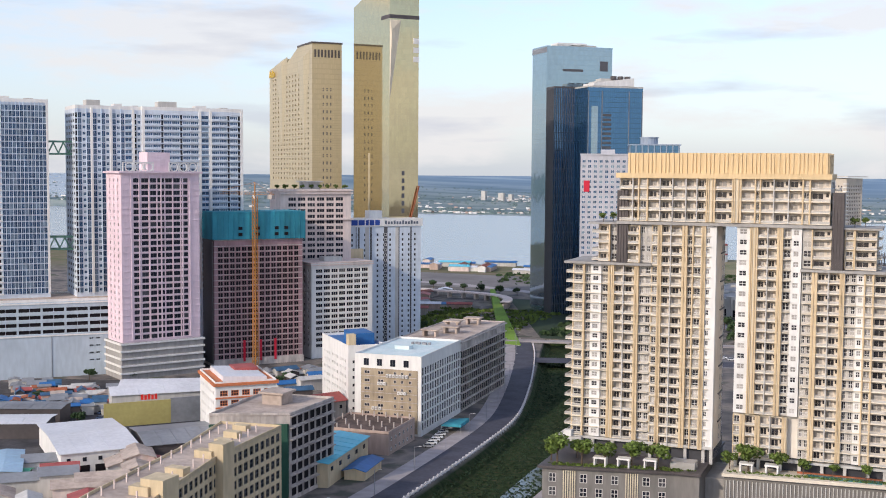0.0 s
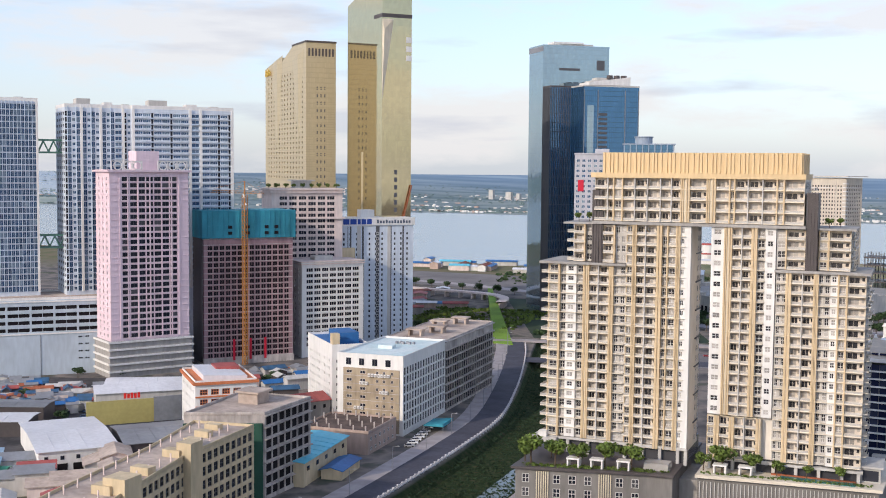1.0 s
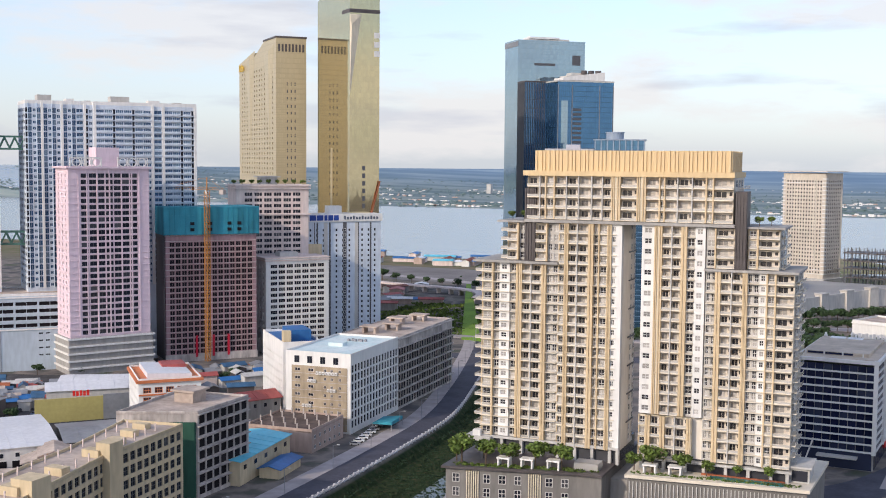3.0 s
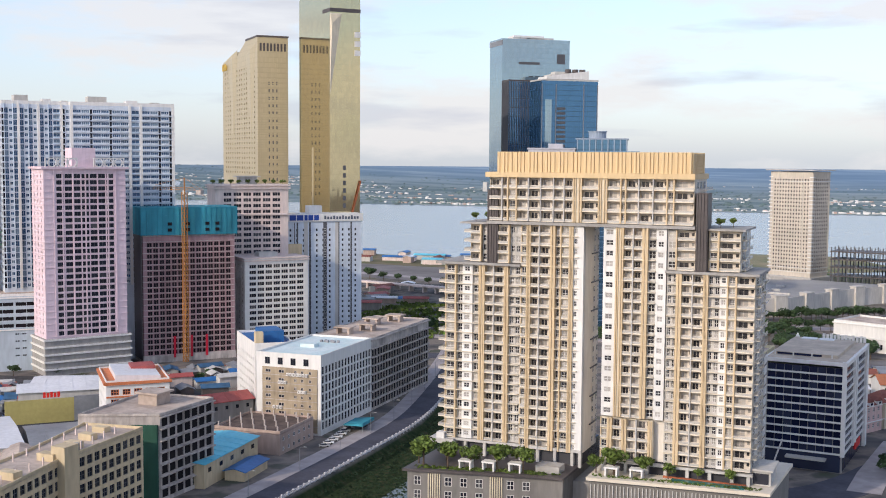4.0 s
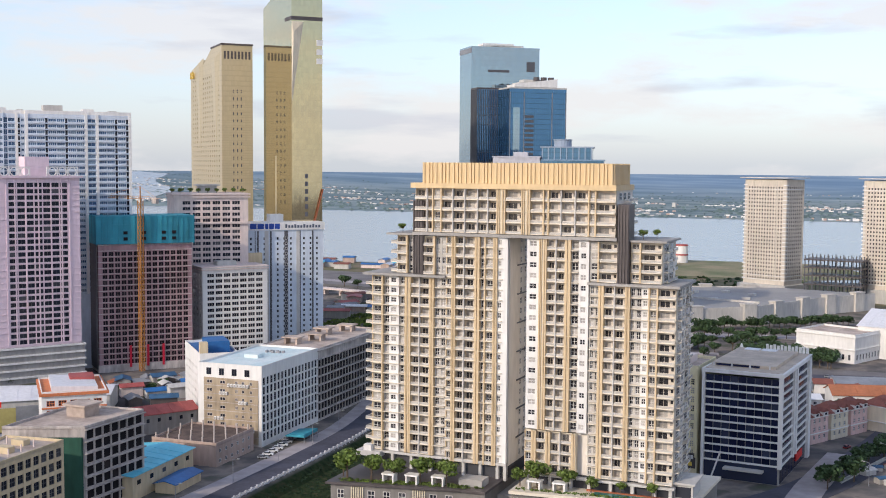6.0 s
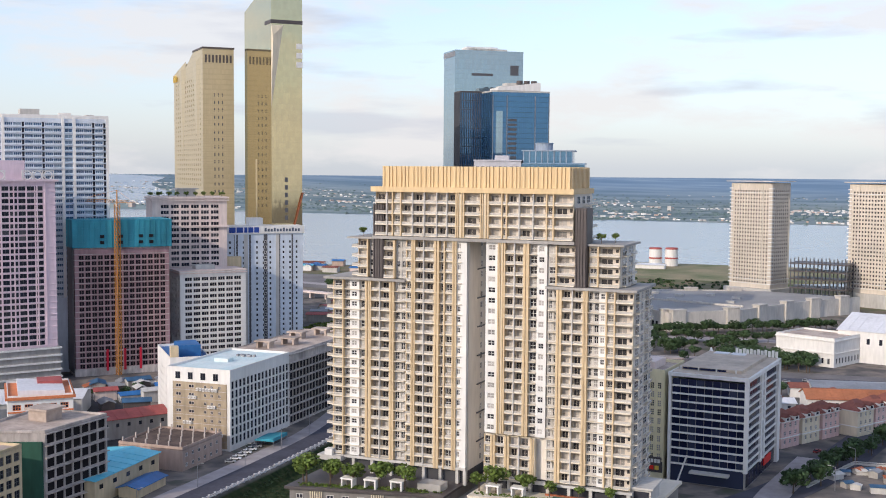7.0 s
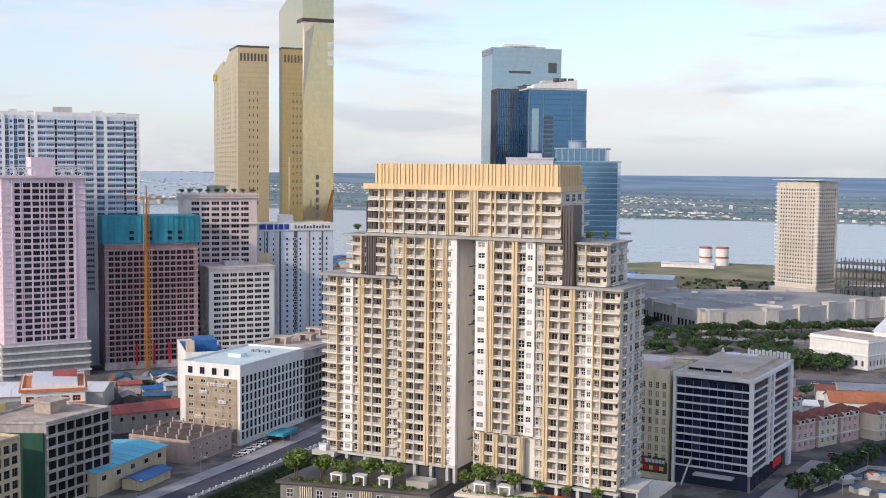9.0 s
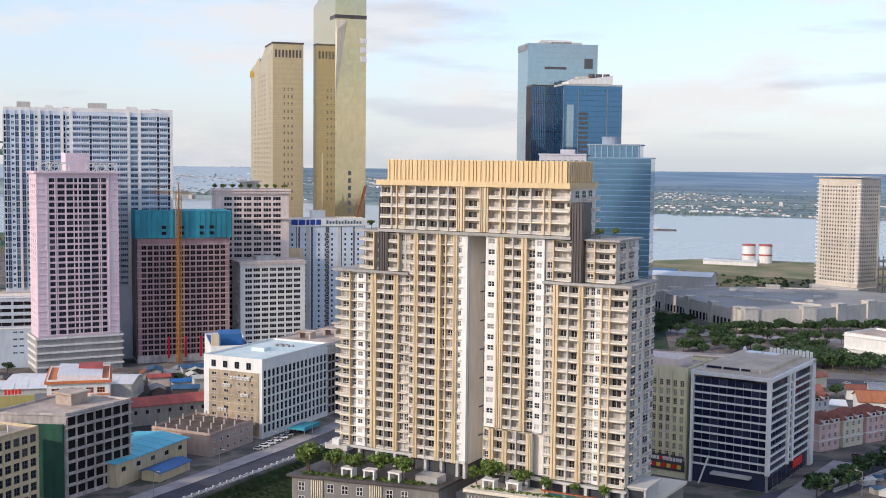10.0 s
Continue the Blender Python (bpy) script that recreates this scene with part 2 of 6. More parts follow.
REVEAL = material("shaded_beige_reveal", (0.68, 0.61, 0.53), 0.85, var=0.08, streak=0.06)
MALLROOF = material("pale_grey_membrane", (0.36, 0.35, 0.34), 0.8, var=0.08, blot=0.02, col2=(0.27, 0.265, 0.26))
GOLDGLASS = mirror_glass("gold_mirror_glass", (0.64, 0.55, 0.34), 0.05, wob=0.004, line=0.96)
GOLDWALL = mirror_glass("pale_gold_cladding", (0.55, 0.46, 0.30), 0.38, metal=0.3, pane=(1.4, 3.5), line=0.91)
SKYGLASS = mirror_glass("silver_blue_glass", (0.36, 0.47, 0.54), 0.05, metal=0.85, pane=(1.6, 4.0), line=0.92)
NAVYGLASS = mirror_glass("deep_blue_glass", (0.095, 0.22, 0.38), 0.08, metal=0.75, pane=(1.6, 4.0), line=0.6)
TEALGLASS = mirror_glass("blue_glass", (0.10, 0.22, 0.37), 0.1, metal=0.7, pane=(1.5, 3.7), line=0.6)
CAR_PAINTS = [material("car_paint", c, 0.3, var=0.02, spec=0.6) for c in ((0.75, 0.75, 0.76), (0.06, 0.06, 0.07), (0.30, 0.31, 0.33), (0.30, 0.03, 0.03), (0.05, 0.10, 0.22))]
TYRE = material("tyre_rubber", (0.02, 0.02, 0.02), 0.9, var=0.05)


# ---- mesh helpers ----
class Mesh:
    """Collects boxes and quads into one mesh; every face has a material slot."""

    def __init__(self):
        self.v, self.f, self.m = [], [], []

    def quad(self, a, b, c, d, mi=0):
        k = len(self.v)
        self.v += [tuple(a), tuple(b), tuple(c), tuple(d)]
        self.f.append((k, k + 1, k + 2, k + 3))
        self.m.append(mi)

    def box(self, x0, y0, z0, x1, y1, z1, mi=0):
        k = len(self.v)
        self.v += [(x0, y0, z0), (x1, y0, z0), (x1, y1, z0), (x0, y1, z0), (x0, y0, z1), (x1, y0, z1), (x1, y1, z1), (x0, y1, z1)]
        self.f += [(k, k + 3, k + 2, k + 1), (k + 4, k + 5, k + 6, k + 7), (k, k + 1, k + 5, k + 4), (k + 1, k + 2, k + 6, k + 5), (k + 2, k + 3, k + 7, k + 6), (k + 3, k, k + 4, k + 7)]
        self.m += [mi] * 6

    def prism(self, pts, z0, z1, mi=0, top=None):
        """A prism over a plan given anticlockwise; top: heights of its own for the upper points."""
        k, n = len(self.v), len(pts)
        self.v += [(x, y, z0) for x, y in pts] + [(p[0], p[1], top[i] if top else z1) for i, p in enumerate(pts)]
        self.f += [tuple(k + i for i in reversed(range(n))), tuple(k + n + i for i in range(n))]
        self.f += [(k + i, k + (i + 1) % n, k + n + (i + 1) % n, k + n + i) for i in range(n)]
        self.m += [mi] * (n + 2)

    def tube(self, cx, cy, z0, z1, r0, r1, n=10, mi=0):
        k = len(self.v)
        for z, r in ((z0, r0), (z1, r1)):
            self.v += [(cx + r * math.cos(2 * math.pi * i / n), cy + r * math.sin(2 * math.pi * i / n), z) for i in range(n)]
        self.f += [(k + i, k + (i + 1) % n, k + n + (i + 1) % n, k + n + i) for i in range(n)]
        self.f += [tuple(k + n + i for i in range(n)), tuple(k + i for i in reversed(range(n)))]
        self.m += [mi] * (n + 2)

    def beam(self, a, b, w, mi=0):
        """A square bar from a to b."""
        a, b = Vector(a), Vector(b)
        d = (b - a).normalized()
        s = d.cross(Vector((0, 0, 1)) if abs(d.z) < 0.9 else Vector((1, 0, 0))).normalized() * w / 2
        u = d.cross(s).normalized() * w / 2
        k = len(self.v)
        for p in (a, b):
            self.v += [tuple(p + s + u), tuple(p - s + u), tuple(p - s - u), tuple(p + s - u)]
        self.f += [(k, k + 1, k + 5, k + 4), (k + 1, k + 2, k + 6, k + 5), (k + 2, k + 3, k + 7, k + 6), (k + 3, k, k + 4, k + 7), (k + 3, k + 2, k + 1, k), (k + 4, k + 5, k + 6, k + 7)]
        self.m += [mi] * 6

    def mesh(self, name, mats):
        me = bpy.data.meshes.new(name)
        me.from_pydata(self.v, [], self.f)
        for m in mats:
            me.materials.append(m)
        me.polygons.foreach_set("material_index", self.m)
        me.update()
        return me


def aslist(m):
    return list(m) if isinstance(m, (list, tuple)) else [m]


def part(name, mb, mats, parent=None, label="", m=None):
    """One mesh object under a thing or a part."""
    me = mb if isinstance(mb, bpy.types.Mesh) else mb.mesh(name, aslist(mats))
    ob = new(name, me)
    ob.parent = parent
    if m is not None:
        ob.matrix_basis = m
    if label:
        ob["label"] = label
    return ob


def thing(name, x, y, z, turn, label, category, group="", kind=""):
    ob = new(name)
    ob.matrix_basis = pose(x, y, z, 0, 0, turn)
    return tagged(ob, label, category, group, kind)


class Face:
    """One side of a building: origin, direction along it and direction inwards, in the building's own axes."""

    def __init__(self, o, u, n, width):
        self.o, self.u, self.n, self.width = Vector(o), Vector(u), Vector(n), width

    def at(self, u, v, z):
        return self.o + self.u * u + self.n * v + Vector((0, 0, z))

    def place(self, u, v, z):
        p = self.at(u, v, z)
        return Matrix(((self.u.x, self.n.x, 0, p.x), (self.u.y, self.n.y, 0, p.y), (0, 0, 1, p.z), (0, 0, 0, 1)))


def faces_of(w, d, x=0.0, y=0.0):
    return {"front": Face((x, y, 0), (1, 0, 0), (0, 1, 0), w), "right": Face((x + w, y, 0), (0, 1, 0), (-1, 0, 0), d),
            "back": Face((x + w, y + d, 0), (-1, 0, 0), (0, -1, 0), w), "left": Face((x, y + d, 0), (0, -1, 0), (1, 0, 0), d)}


def plain(mb, face, z0, z1, mi=0):
    mb.quad(face.at(0, 0, z0), face.at(face.width, 0, z0), face.at(face.width, 0, z1), face.at(0, 0, z1), mi)


def pierced(mb, face, z0, z1, holes, depth, mi=0, jamb=None):
    """A wall with real openings: holes are (u0, u1, z0, z1). Cells between the breaks are laid out row by row."""
    jamb = mi if jamb is None else jamb
    zs = sorted({z0, z1, *[round(h[2], 3) for h in holes], *[round(h[3], 3) for h in holes]})
    for a, b in zip(zs, zs[1:]):
        c = (a + b) / 2
        row = sorted((h[0], h[1]) for h in holes if h[2] < c < h[3])
        u = 0.0
        for s, e in row:
            if s - u > 1e-4:
                mb.quad(face.at(u, 0, a), face.at(s, 0, a), face.at(s, 0, b), face.at(u, 0, b), mi)
            u = e
        if face.width - u > 1e-4:
            mb.quad(face.at(u, 0, a), face.at(face.width, 0, a), face.at(face.width, 0, b), face.at(u, 0, b), mi)
    for a, b, c, d in holes:
        mb.quad(face.at(a, 0, c), face.at(a, depth, c), face.at(a, depth, d), face.at(a, 0, d), jamb)
        mb.quad(face.at(b, depth, c), face.at(b, 0, c), face.at(b, 0, d), face.at(b, depth, d), jamb)
        mb.quad(face.at(a, 0, c), face.at(b, 0, c), face.at(b, depth, c), face.at(a, depth, c), jamb)
        mb.quad(face.at(a, depth, d), face.at(b, depth, d), face.at(b, 0, d), face.at(a, 0, d), jamb)


def lattice(mb, xs, zs, glazed, y=-0.06, back=0.0, wall=0, glass=1):
    """A plate of cells between the lines xs and zs; the cells in glazed are panes set back in it. One connected piece."""
    seen = {}

    def at(p):
        p = tuple(round(c, 4) for c in p)
        if p not in seen:
            seen[p] = len(mb.v)
            mb.v.append(p)
        return seen[p]

    for i in range(len(xs) - 1):
        for j in range(len(zs) - 1):
            ring = [(xs[i], zs[j]), (xs[i + 1], zs[j]), (xs[i + 1], zs[j + 1]), (xs[i], zs[j + 1])]
            out = [at((a, y, c)) for a, c in ring]
            if (i, j) not in glazed:
                mb.f.append(tuple(out))
                mb.m.append(wall)
                continue
            deep = [at((a, back, c)) for a, c in ring]
            for k in range(4):
                mb.f.append((out[k], out[(k + 1) % 4], deep[(k + 1) % 4], deep[k]))
                mb.m.append(wall)
            mb.f.append(tuple(deep))
            mb.m.append(glass)


def bar_lines(size, n, bar):
    out = []
    for i in range(n + 1):
        a = (size - bar) * i / n
        out += [a, a + bar]
    return out


def window_mesh(w, h, across=2, up=1, bar=0.1, frame_mat=FRAME, glass=GLASS):
    """A frame with bars, and panes set back in it."""
    mb = Mesh()
    lattice(mb, bar_lines(w, across, bar), bar_lines(h, up, bar), {(2 * i + 1, 2 * j + 1) for i in range(across) for j in range(up)})
    return mb.mesh("window", [frame_mat, glass])


def balcony_back(w, h):
    """Back wall of a balcony with a two-leaf glazed door and a small window beside it."""
    mb = Mesh()
    a, b = w * 0.10, w * 0.62
    m = (a + b) / 2
    xs = [0, a, m - 0.05, m + 0.05, b, b + (w - b) * 0.4, w - (w - b) * 0.2, w]
    lattice(mb, xs, [0, 0.1, h * 0.42, h * 0.8, h], {(1, 1), (1, 2), (3, 1), (3, 2), (5, 2)}, -0.08)
    return mb.mesh("balcony_door", [REVEAL, GLASSROOM])


def lay_windows(parent, spots, style, limit=150, name="window", label=""):
    """spots: (pose, w, h). The first ones are windows of their own; the far rest is joined."""
    cache, rest = {}, Mesh()
    for i, (m, w, h) in enumerate(spots):
        key = (round(w, 2), round(h, 2))
        if key not in cache:
            cache[key] = style(*key)
        me = cache[key]
        if i < limit:
            part(name, me, None, parent, label if i == 0 else "", m)
        else:
            k = len(rest.v)
            rest.v += [tuple(m @ v.co) for v in me.vertices]
            rest.f += [tuple(k + q for q in p.vertices) for p in me.polygons]
            rest.m += [p.material_index for p in me.polygons]
    if rest.v:
        me = next(iter(cache.values()))
        ob = part("distant_glazing", rest, list(me.materials), parent)
        ob["kind"] = "stuff"


def style(across=2, up=1, bar=0.1, frame_mat=FRAME, glass=GLASS):
    return lambda w, h: window_mesh(w, h, across, up, bar, frame_mat, glass)


def grid_holes(width, z0, floors, storey, bays, w, h, sill, u0=0.0, skip=lambda i, j: False):
    step = (width - 2 * u0) / bays
    return [(u0 + i * step + (step - w) / 2, u0 + i * step + (step + w) / 2, z0 + j * storey + sill, z0 + j * storey + sill + h)
            for j in range(floors) for i in range(bays) if not skip(i, j)]


def flat_roof(parent, w, d, z, x=0.0, y=0.0, mat=ROOFCON, parapet=1.0, wall=PALE, over=0.0, thick=0.4):
    mb = Mesh()
    mb.box(x + 0.3, y + 0.3, z - thick, x + w - 0.3, y + d - 0.3, z, 0)
    part("roof", mb, mat, parent)
    if parapet:
        mb = Mesh()
        a, b, c, e, t = x - over, y - over, x + w + over, y + d + over, 0.32
        mb.box(a, b, z - thick, c, b + t, z + parapet)
        mb.box(a, e - t, z - thick, c, e, z + parapet)
        mb.box(a, b + t, z - thick, a + t, e - t, z + parapet)
        mb.box(c - t, b + t, z - thick, c, e - t, z + parapet)
        part("parapet", mb, wall, parent)


def block(parent, name, x0, y0, z0, x1, y1, z1, mat, label=""):
    mb = Mesh()
    mb.box(x0, y0, z0, x1, y1, z1)
    return part(name, mb, mat, parent, label)


# ---- ground, water and roads ----
def lerp_rows(rows, y):
    for a, b in zip(rows, rows[1:]):
        if a[0] <= y <= b[0]:
            k = (y - a[0]) / (b[0] - a[0])
            return [p + (q - p) * k for p, q in zip(a[1:], b[1:])]
    return list(rows[0][1:] if y < rows[0][0] else rows[-1][1:])


# the canal's two banks, by y
BANKS = [(-400, -150, -118), (300, -160, -120), (380, -161, -121), (450, -163, -123), (505, -167, -128), (575, -183, -138), (645, -202, -150), (735, -226, -178), (760, -232, -190)]


def rise(x, y):
    """The land climbs gently far behind the river."""
    return min(86.0, 2.15e-5 * max(0.0, math.hypot(x - 50, y) - 2900) ** 2) if y >= 2800 else 0.0


def ground_sheet():
    ys = [-600, 0, 200] + list(range(300, 761, 20)) + [762, 800, 1000, 1300, 1326, 1345, 1800, 2400, 2760, 2800, 2900, 3000, 3150, 3300, 3500, 3700, 3900, 4100, 4300, 4500, 4700, 4900, 5100]
    verts, faces = [], []
    for y in ys:
        l, r = lerp_rows(BANKS, min(max(y, -400), 760))
        deep = -4.5 if y <= 760 else 0.0
        base = 0.0
        if 1345 <= y <= 2760:
            base = -4.0
            deep = 0.0
        base += 0.5 if y >= 2800 else 0.0
        row = [(x, base) for x in (-5200, -4600, -4000, -3400, -2800, -2300, -1800, -1400, -1000, -600)]
        row += [(l - 1, base), (l + 4, base + deep), (r - 5, base + deep), (r, base)] + [(x, base) for x in (200, 700, 1300, 2000, 2600)]
        k = len(verts)
        verts += [(x, y, z + rise(x, y)) for x, z in row]
        if k:
            n = len(row)
            faces += [(k - n + i, k - n + i + 1, k + i + 1, k + i) for i in range(n - 1)]
    me = bpy.data.meshes.new("ground")
    me.from_pydata(verts, [], faces)
    m = bpy.data.materials.new("mixed_ground")
    m.use_nodes = True
    n, l = m.node_tree.nodes, m.node_tree.links
    b = n["Principled BSDF"]
    b.inputs["Roughness"].default_value = 0.95
    b.inputs["Specular IOR Level"].default_value = 0.1
    geo = n.new("ShaderNodeNewGeometry")
    sep = n.new("ShaderNodeSeparateXYZ")
    l.new(geo.outputs["Position"], sep.inputs[0])
    big, fine = n.new("ShaderNodeTexNoise"), n.new("ShaderNodeTexNoise")
    big.inputs["Scale"].default_value, big.inputs["Detail"].default_value = 0.045, 9.0
    fine.inputs["Scale"].default_value, fine.inputs["Detail"].default_value = 0.4, 6.0
    l.new(geo.outputs["Position"], big.inputs["Vector"])
    l.new(geo.outputs["Position"], fine.inputs["Vector"])

    def ramp(src, stops):
        r = n.new("ShaderNodeValToRGB")
        e = r.color_ramp.elements
        e[0].position, e[0].color = stops[0][0], (*stops[0][1], 1)
        e[1].position, e[1].color = stops[-1][0], (*stops[-1][1], 1)
        for p, c in stops[1:-1]:
            e.new(p).color = (*c, 1)
        l.new(src, r.inputs["Fac"])
        return r.outputs["Color"]

    def mixed(fac, a, c):
        x = n.new("ShaderNodeMix")
        x.data_type = "RGBA"
        l.new(fac, x.inputs[0])
        l.new(a, x.inputs[6])
        l.new(c, x.inputs[7])
        return x.outputs[2]

    def above(src, v, soft):
        r = n.new("ShaderNodeMapRange")
        r.inputs["From Min"].default_value, r.inputs["From Max"].default_value = v - soft, v + soft
        l.new(src, r.inputs["Value"])
        return r.outputs["Result"]

    town = ramp(big.outputs["Fac"], [(0.3, (0.06, 0.06, 0.065)), (0.45, (0.14, 0.13, 0.125)), (0.55, (0.24, 0.205, 0.18)), (0.62, (0.12, 0.115, 0.10)), (0.76, (0.07, 0.09, 0.05))])
    grass = ramp(fine.outputs["Fac"], [(0.3, (0.012, 0.022, 0.010)), (0.5, (0.028, 0.045, 0.016)), (0.72, (0.06, 0.055, 0.03))])
    river = ramp(big.outputs["Fac"], [(0.35, (0.22, 0.17, 0.12)), (0.6, (0.13, 0.14, 0.07))])
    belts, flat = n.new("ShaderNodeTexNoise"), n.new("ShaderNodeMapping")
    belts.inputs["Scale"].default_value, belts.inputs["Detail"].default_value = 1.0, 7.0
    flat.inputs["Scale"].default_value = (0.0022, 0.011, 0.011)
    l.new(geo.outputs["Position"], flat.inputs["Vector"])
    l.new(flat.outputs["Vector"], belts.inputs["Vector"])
    # distance haze is put into these land colours: blue-grey green, bluer past y 4050
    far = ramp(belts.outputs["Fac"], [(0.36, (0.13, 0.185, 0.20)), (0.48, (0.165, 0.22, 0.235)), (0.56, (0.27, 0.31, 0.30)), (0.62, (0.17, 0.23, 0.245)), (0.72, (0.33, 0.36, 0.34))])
    hazy_far = ramp(belts.outputs["Fac"], [(0.36, (0.15, 0.235, 0.33)), (0.55, (0.20, 0.29, 0.39)), (0.66, (0.28, 0.37, 0.45))])
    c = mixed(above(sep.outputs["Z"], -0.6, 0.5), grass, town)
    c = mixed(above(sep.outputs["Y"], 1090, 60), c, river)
    far = mixed(above(sep.outputs["Y"], 4050, 450), far, hazy_far)
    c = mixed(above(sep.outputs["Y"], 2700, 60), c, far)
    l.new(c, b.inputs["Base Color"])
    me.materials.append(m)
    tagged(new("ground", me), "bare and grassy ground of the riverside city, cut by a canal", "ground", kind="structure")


ground_sheet()


def water_sheet(name, rows, z, label, mat):
    verts, faces = [], []
    for y, x0, x1 in rows:
        verts += [(x0, y, z), (x1, y, z)]
    faces = [(2 * i, 2 * i + 1, 2 * i + 3, 2 * i + 2) for i in range(len(rows) - 1)]
    me = bpy.data.meshes.new(name)
    me.from_pydata(verts, [], faces)
    me.materials.append(mat)
    tagged(new(name, me), label, "water", kind="structure")


RIVERWATER = material("silty_river_water", (0.30, 0.31, 0.30), 0.22, var=0.05, grain=0.06, blot=0.004, bump=0.05, spec=0.5)
CANALWATER = material("murky_canal_water", (0.13, 0.15, 0.13), 0.15, var=0.1, spec=0.5)
water_sheet("river_water", [(1320, -5200, 2600), (2790, -5200, 2600)], -1.0, "wide pale river under the evening sky", RIVERWATER)
WET = [(-420, -129, -123), (300, -133, -125), (360, -136, -126), (400, -138, -128), (440, -139, -129), (470, -137, -130)]
water_sheet("canal_water", WET, -4.4, "narrow murky water along the canal's grassy bed", CANALWATER)


def ribbon(name, mid, half, z, mat, label, category, offset=0.0, thick=0.12):
    """A strip of road or paving along a line of points."""
    v, f = [], []
    for i, p in enumerate(mid):
        a, b = Vector(mid[max(0, i - 1)]), Vector(mid[min(len(mid) - 1, i + 1)])
        d = (b - a).normalized()
        s = Vector((d.y, -d.x))
        c = Vector(p) + s * offset
        for q, zz in ((c - s * half, z - thick), (c - s * half, z), (c + s * half, z), (c + s * half, z - thick)):
            v.append((q.x, q.y, zz))
        if i:
            k = 4 * i
            f += [(k - 4 + j, k + j, k + 1 + j, k - 3 + j) for j in range(3)]
    me = bpy.data.meshes.new(name)
    me.from_pydata(v, [], f)
    me.materials.append(mat)
    return tagged(new(name, me), label, category, kind="structure")


def smooth(rows, n=6):
    out = []
    for i in range(len(rows) - 1):
        p0, p1, p2, p3 = (Vector(rows[max(0, min(len(rows) - 1, i + k))]) for k in (-1, 0, 1, 2))
        for j in range(n):
            t = j / n
            out.append(0.5 * (2 * p1 + (p2 - p0) * t + (2 * p0 - 5 * p1 + 4 * p2 - p3) * t * t + (3 * p1 - p0 - 3 * p2 + p3) * t ** 3))
    return [(q.x, q.y) for q in out] + [tuple(rows[-1])]


EDGE = smooth([(-156, 200), (-162, 300), (-162.5, 380), (-164.5, 450), (-169, 508), (-185, 577), (-204, 645), (-221, 700), (-236, 742)])
ribbon("road_canal", EDGE, 5.6, 0.14, ASPHALT, "blue-grey asphalt road curving beside the canal", "road", -6.4)
ribbon("pavement_canal", EDGE, 3.6, 0.2, PAVING, "pale paved footway beside the canal road", "pavement", -15.6)
ribbon("road_bridge", [(-262, 735), (-238, 744), (-205, 752), (-150, 765), (-60, 790)], 4.2, 0.9, PAVING, "pale concrete road bridge over the canal", "bridge", 0, 1.0)
ribbon("road_east", smooth([(-25, 430), (10, 455), (34, 510), (52, 590), (70, 700), (110, 900)]), 10, 0.12, ASPHALT, "wide pale street between office block and villas", "road")
ribbon("road_mall", [(-230, 900), (-120, 872), (-20, 890), (80, 960)], 9, 0.08, PAVING, "pale service road round the shopping mall", "road")
ribbon("road_boulevard", [(-330, 640), (-60, 716), (40, 742), (260, 770)], 9, 0.1, ASPHALT, "tree-lined boulevard in front of the shopping mall", "road")
ribbon("road_riverside", [(-620, 1130), (-420, 1085), (-250, 1010), (-160, 930)], 8, 0.12, PAVING, "pale elevated riverside road beyond the canal", "road")
ribbon("road_plaza", [(-120, 718), (20, 742), (120, 752)], 26, 0.07, material("worn_pale_asphalt", (0.20, 0.185, 0.185), 0.9, var=0.14, blot=0.06), "wide worn plaza before the civic hall", "road", 4)
ribbon("pavement_office", [(24, 462), (26, 490), (33, 548)], 6, 0.22, PAVING, "pale concrete forecourt beside the dark office", "pavement")
ribbon("pavement_podium", [(-118, 320), (-118, 440)], 4, 0.1, PAVING, "grey paved canal bank beside the tower's podium", "pavement")


def balustrade():
    root = thing("balustrade", 0, 0, 0, 0, "white post-and-rail balustrade along the canal road", "fence")
    rail, post = Mesh(), Mesh()
    post.box(-0.3, -0.3, -4, 0.3, 0.3, 1.5)
    me = post.mesh("post", [KERB])
    acc, prev = 0.0, None
    for p in EDGE:
        if p[1] < 330 or p[1] > 735:
            continue
        if prev:
            a, b = Vector(prev), Vector(p)
            rail.beam((*a, 1.15), (*b, 1.15), 0.22)
            rail.beam((*a, 0.45), (*b, 0.45), 0.5)
            ln = (b - a).length
            while acc < ln:
                q = a + (b - a) * (acc / ln)
                part("post", me, None, root, "", pose(q.x, q.y, 0.1))
                acc += 4.0
            acc -= ln
        prev = p
    part("rail", rail, KERB, root)


balustrade()


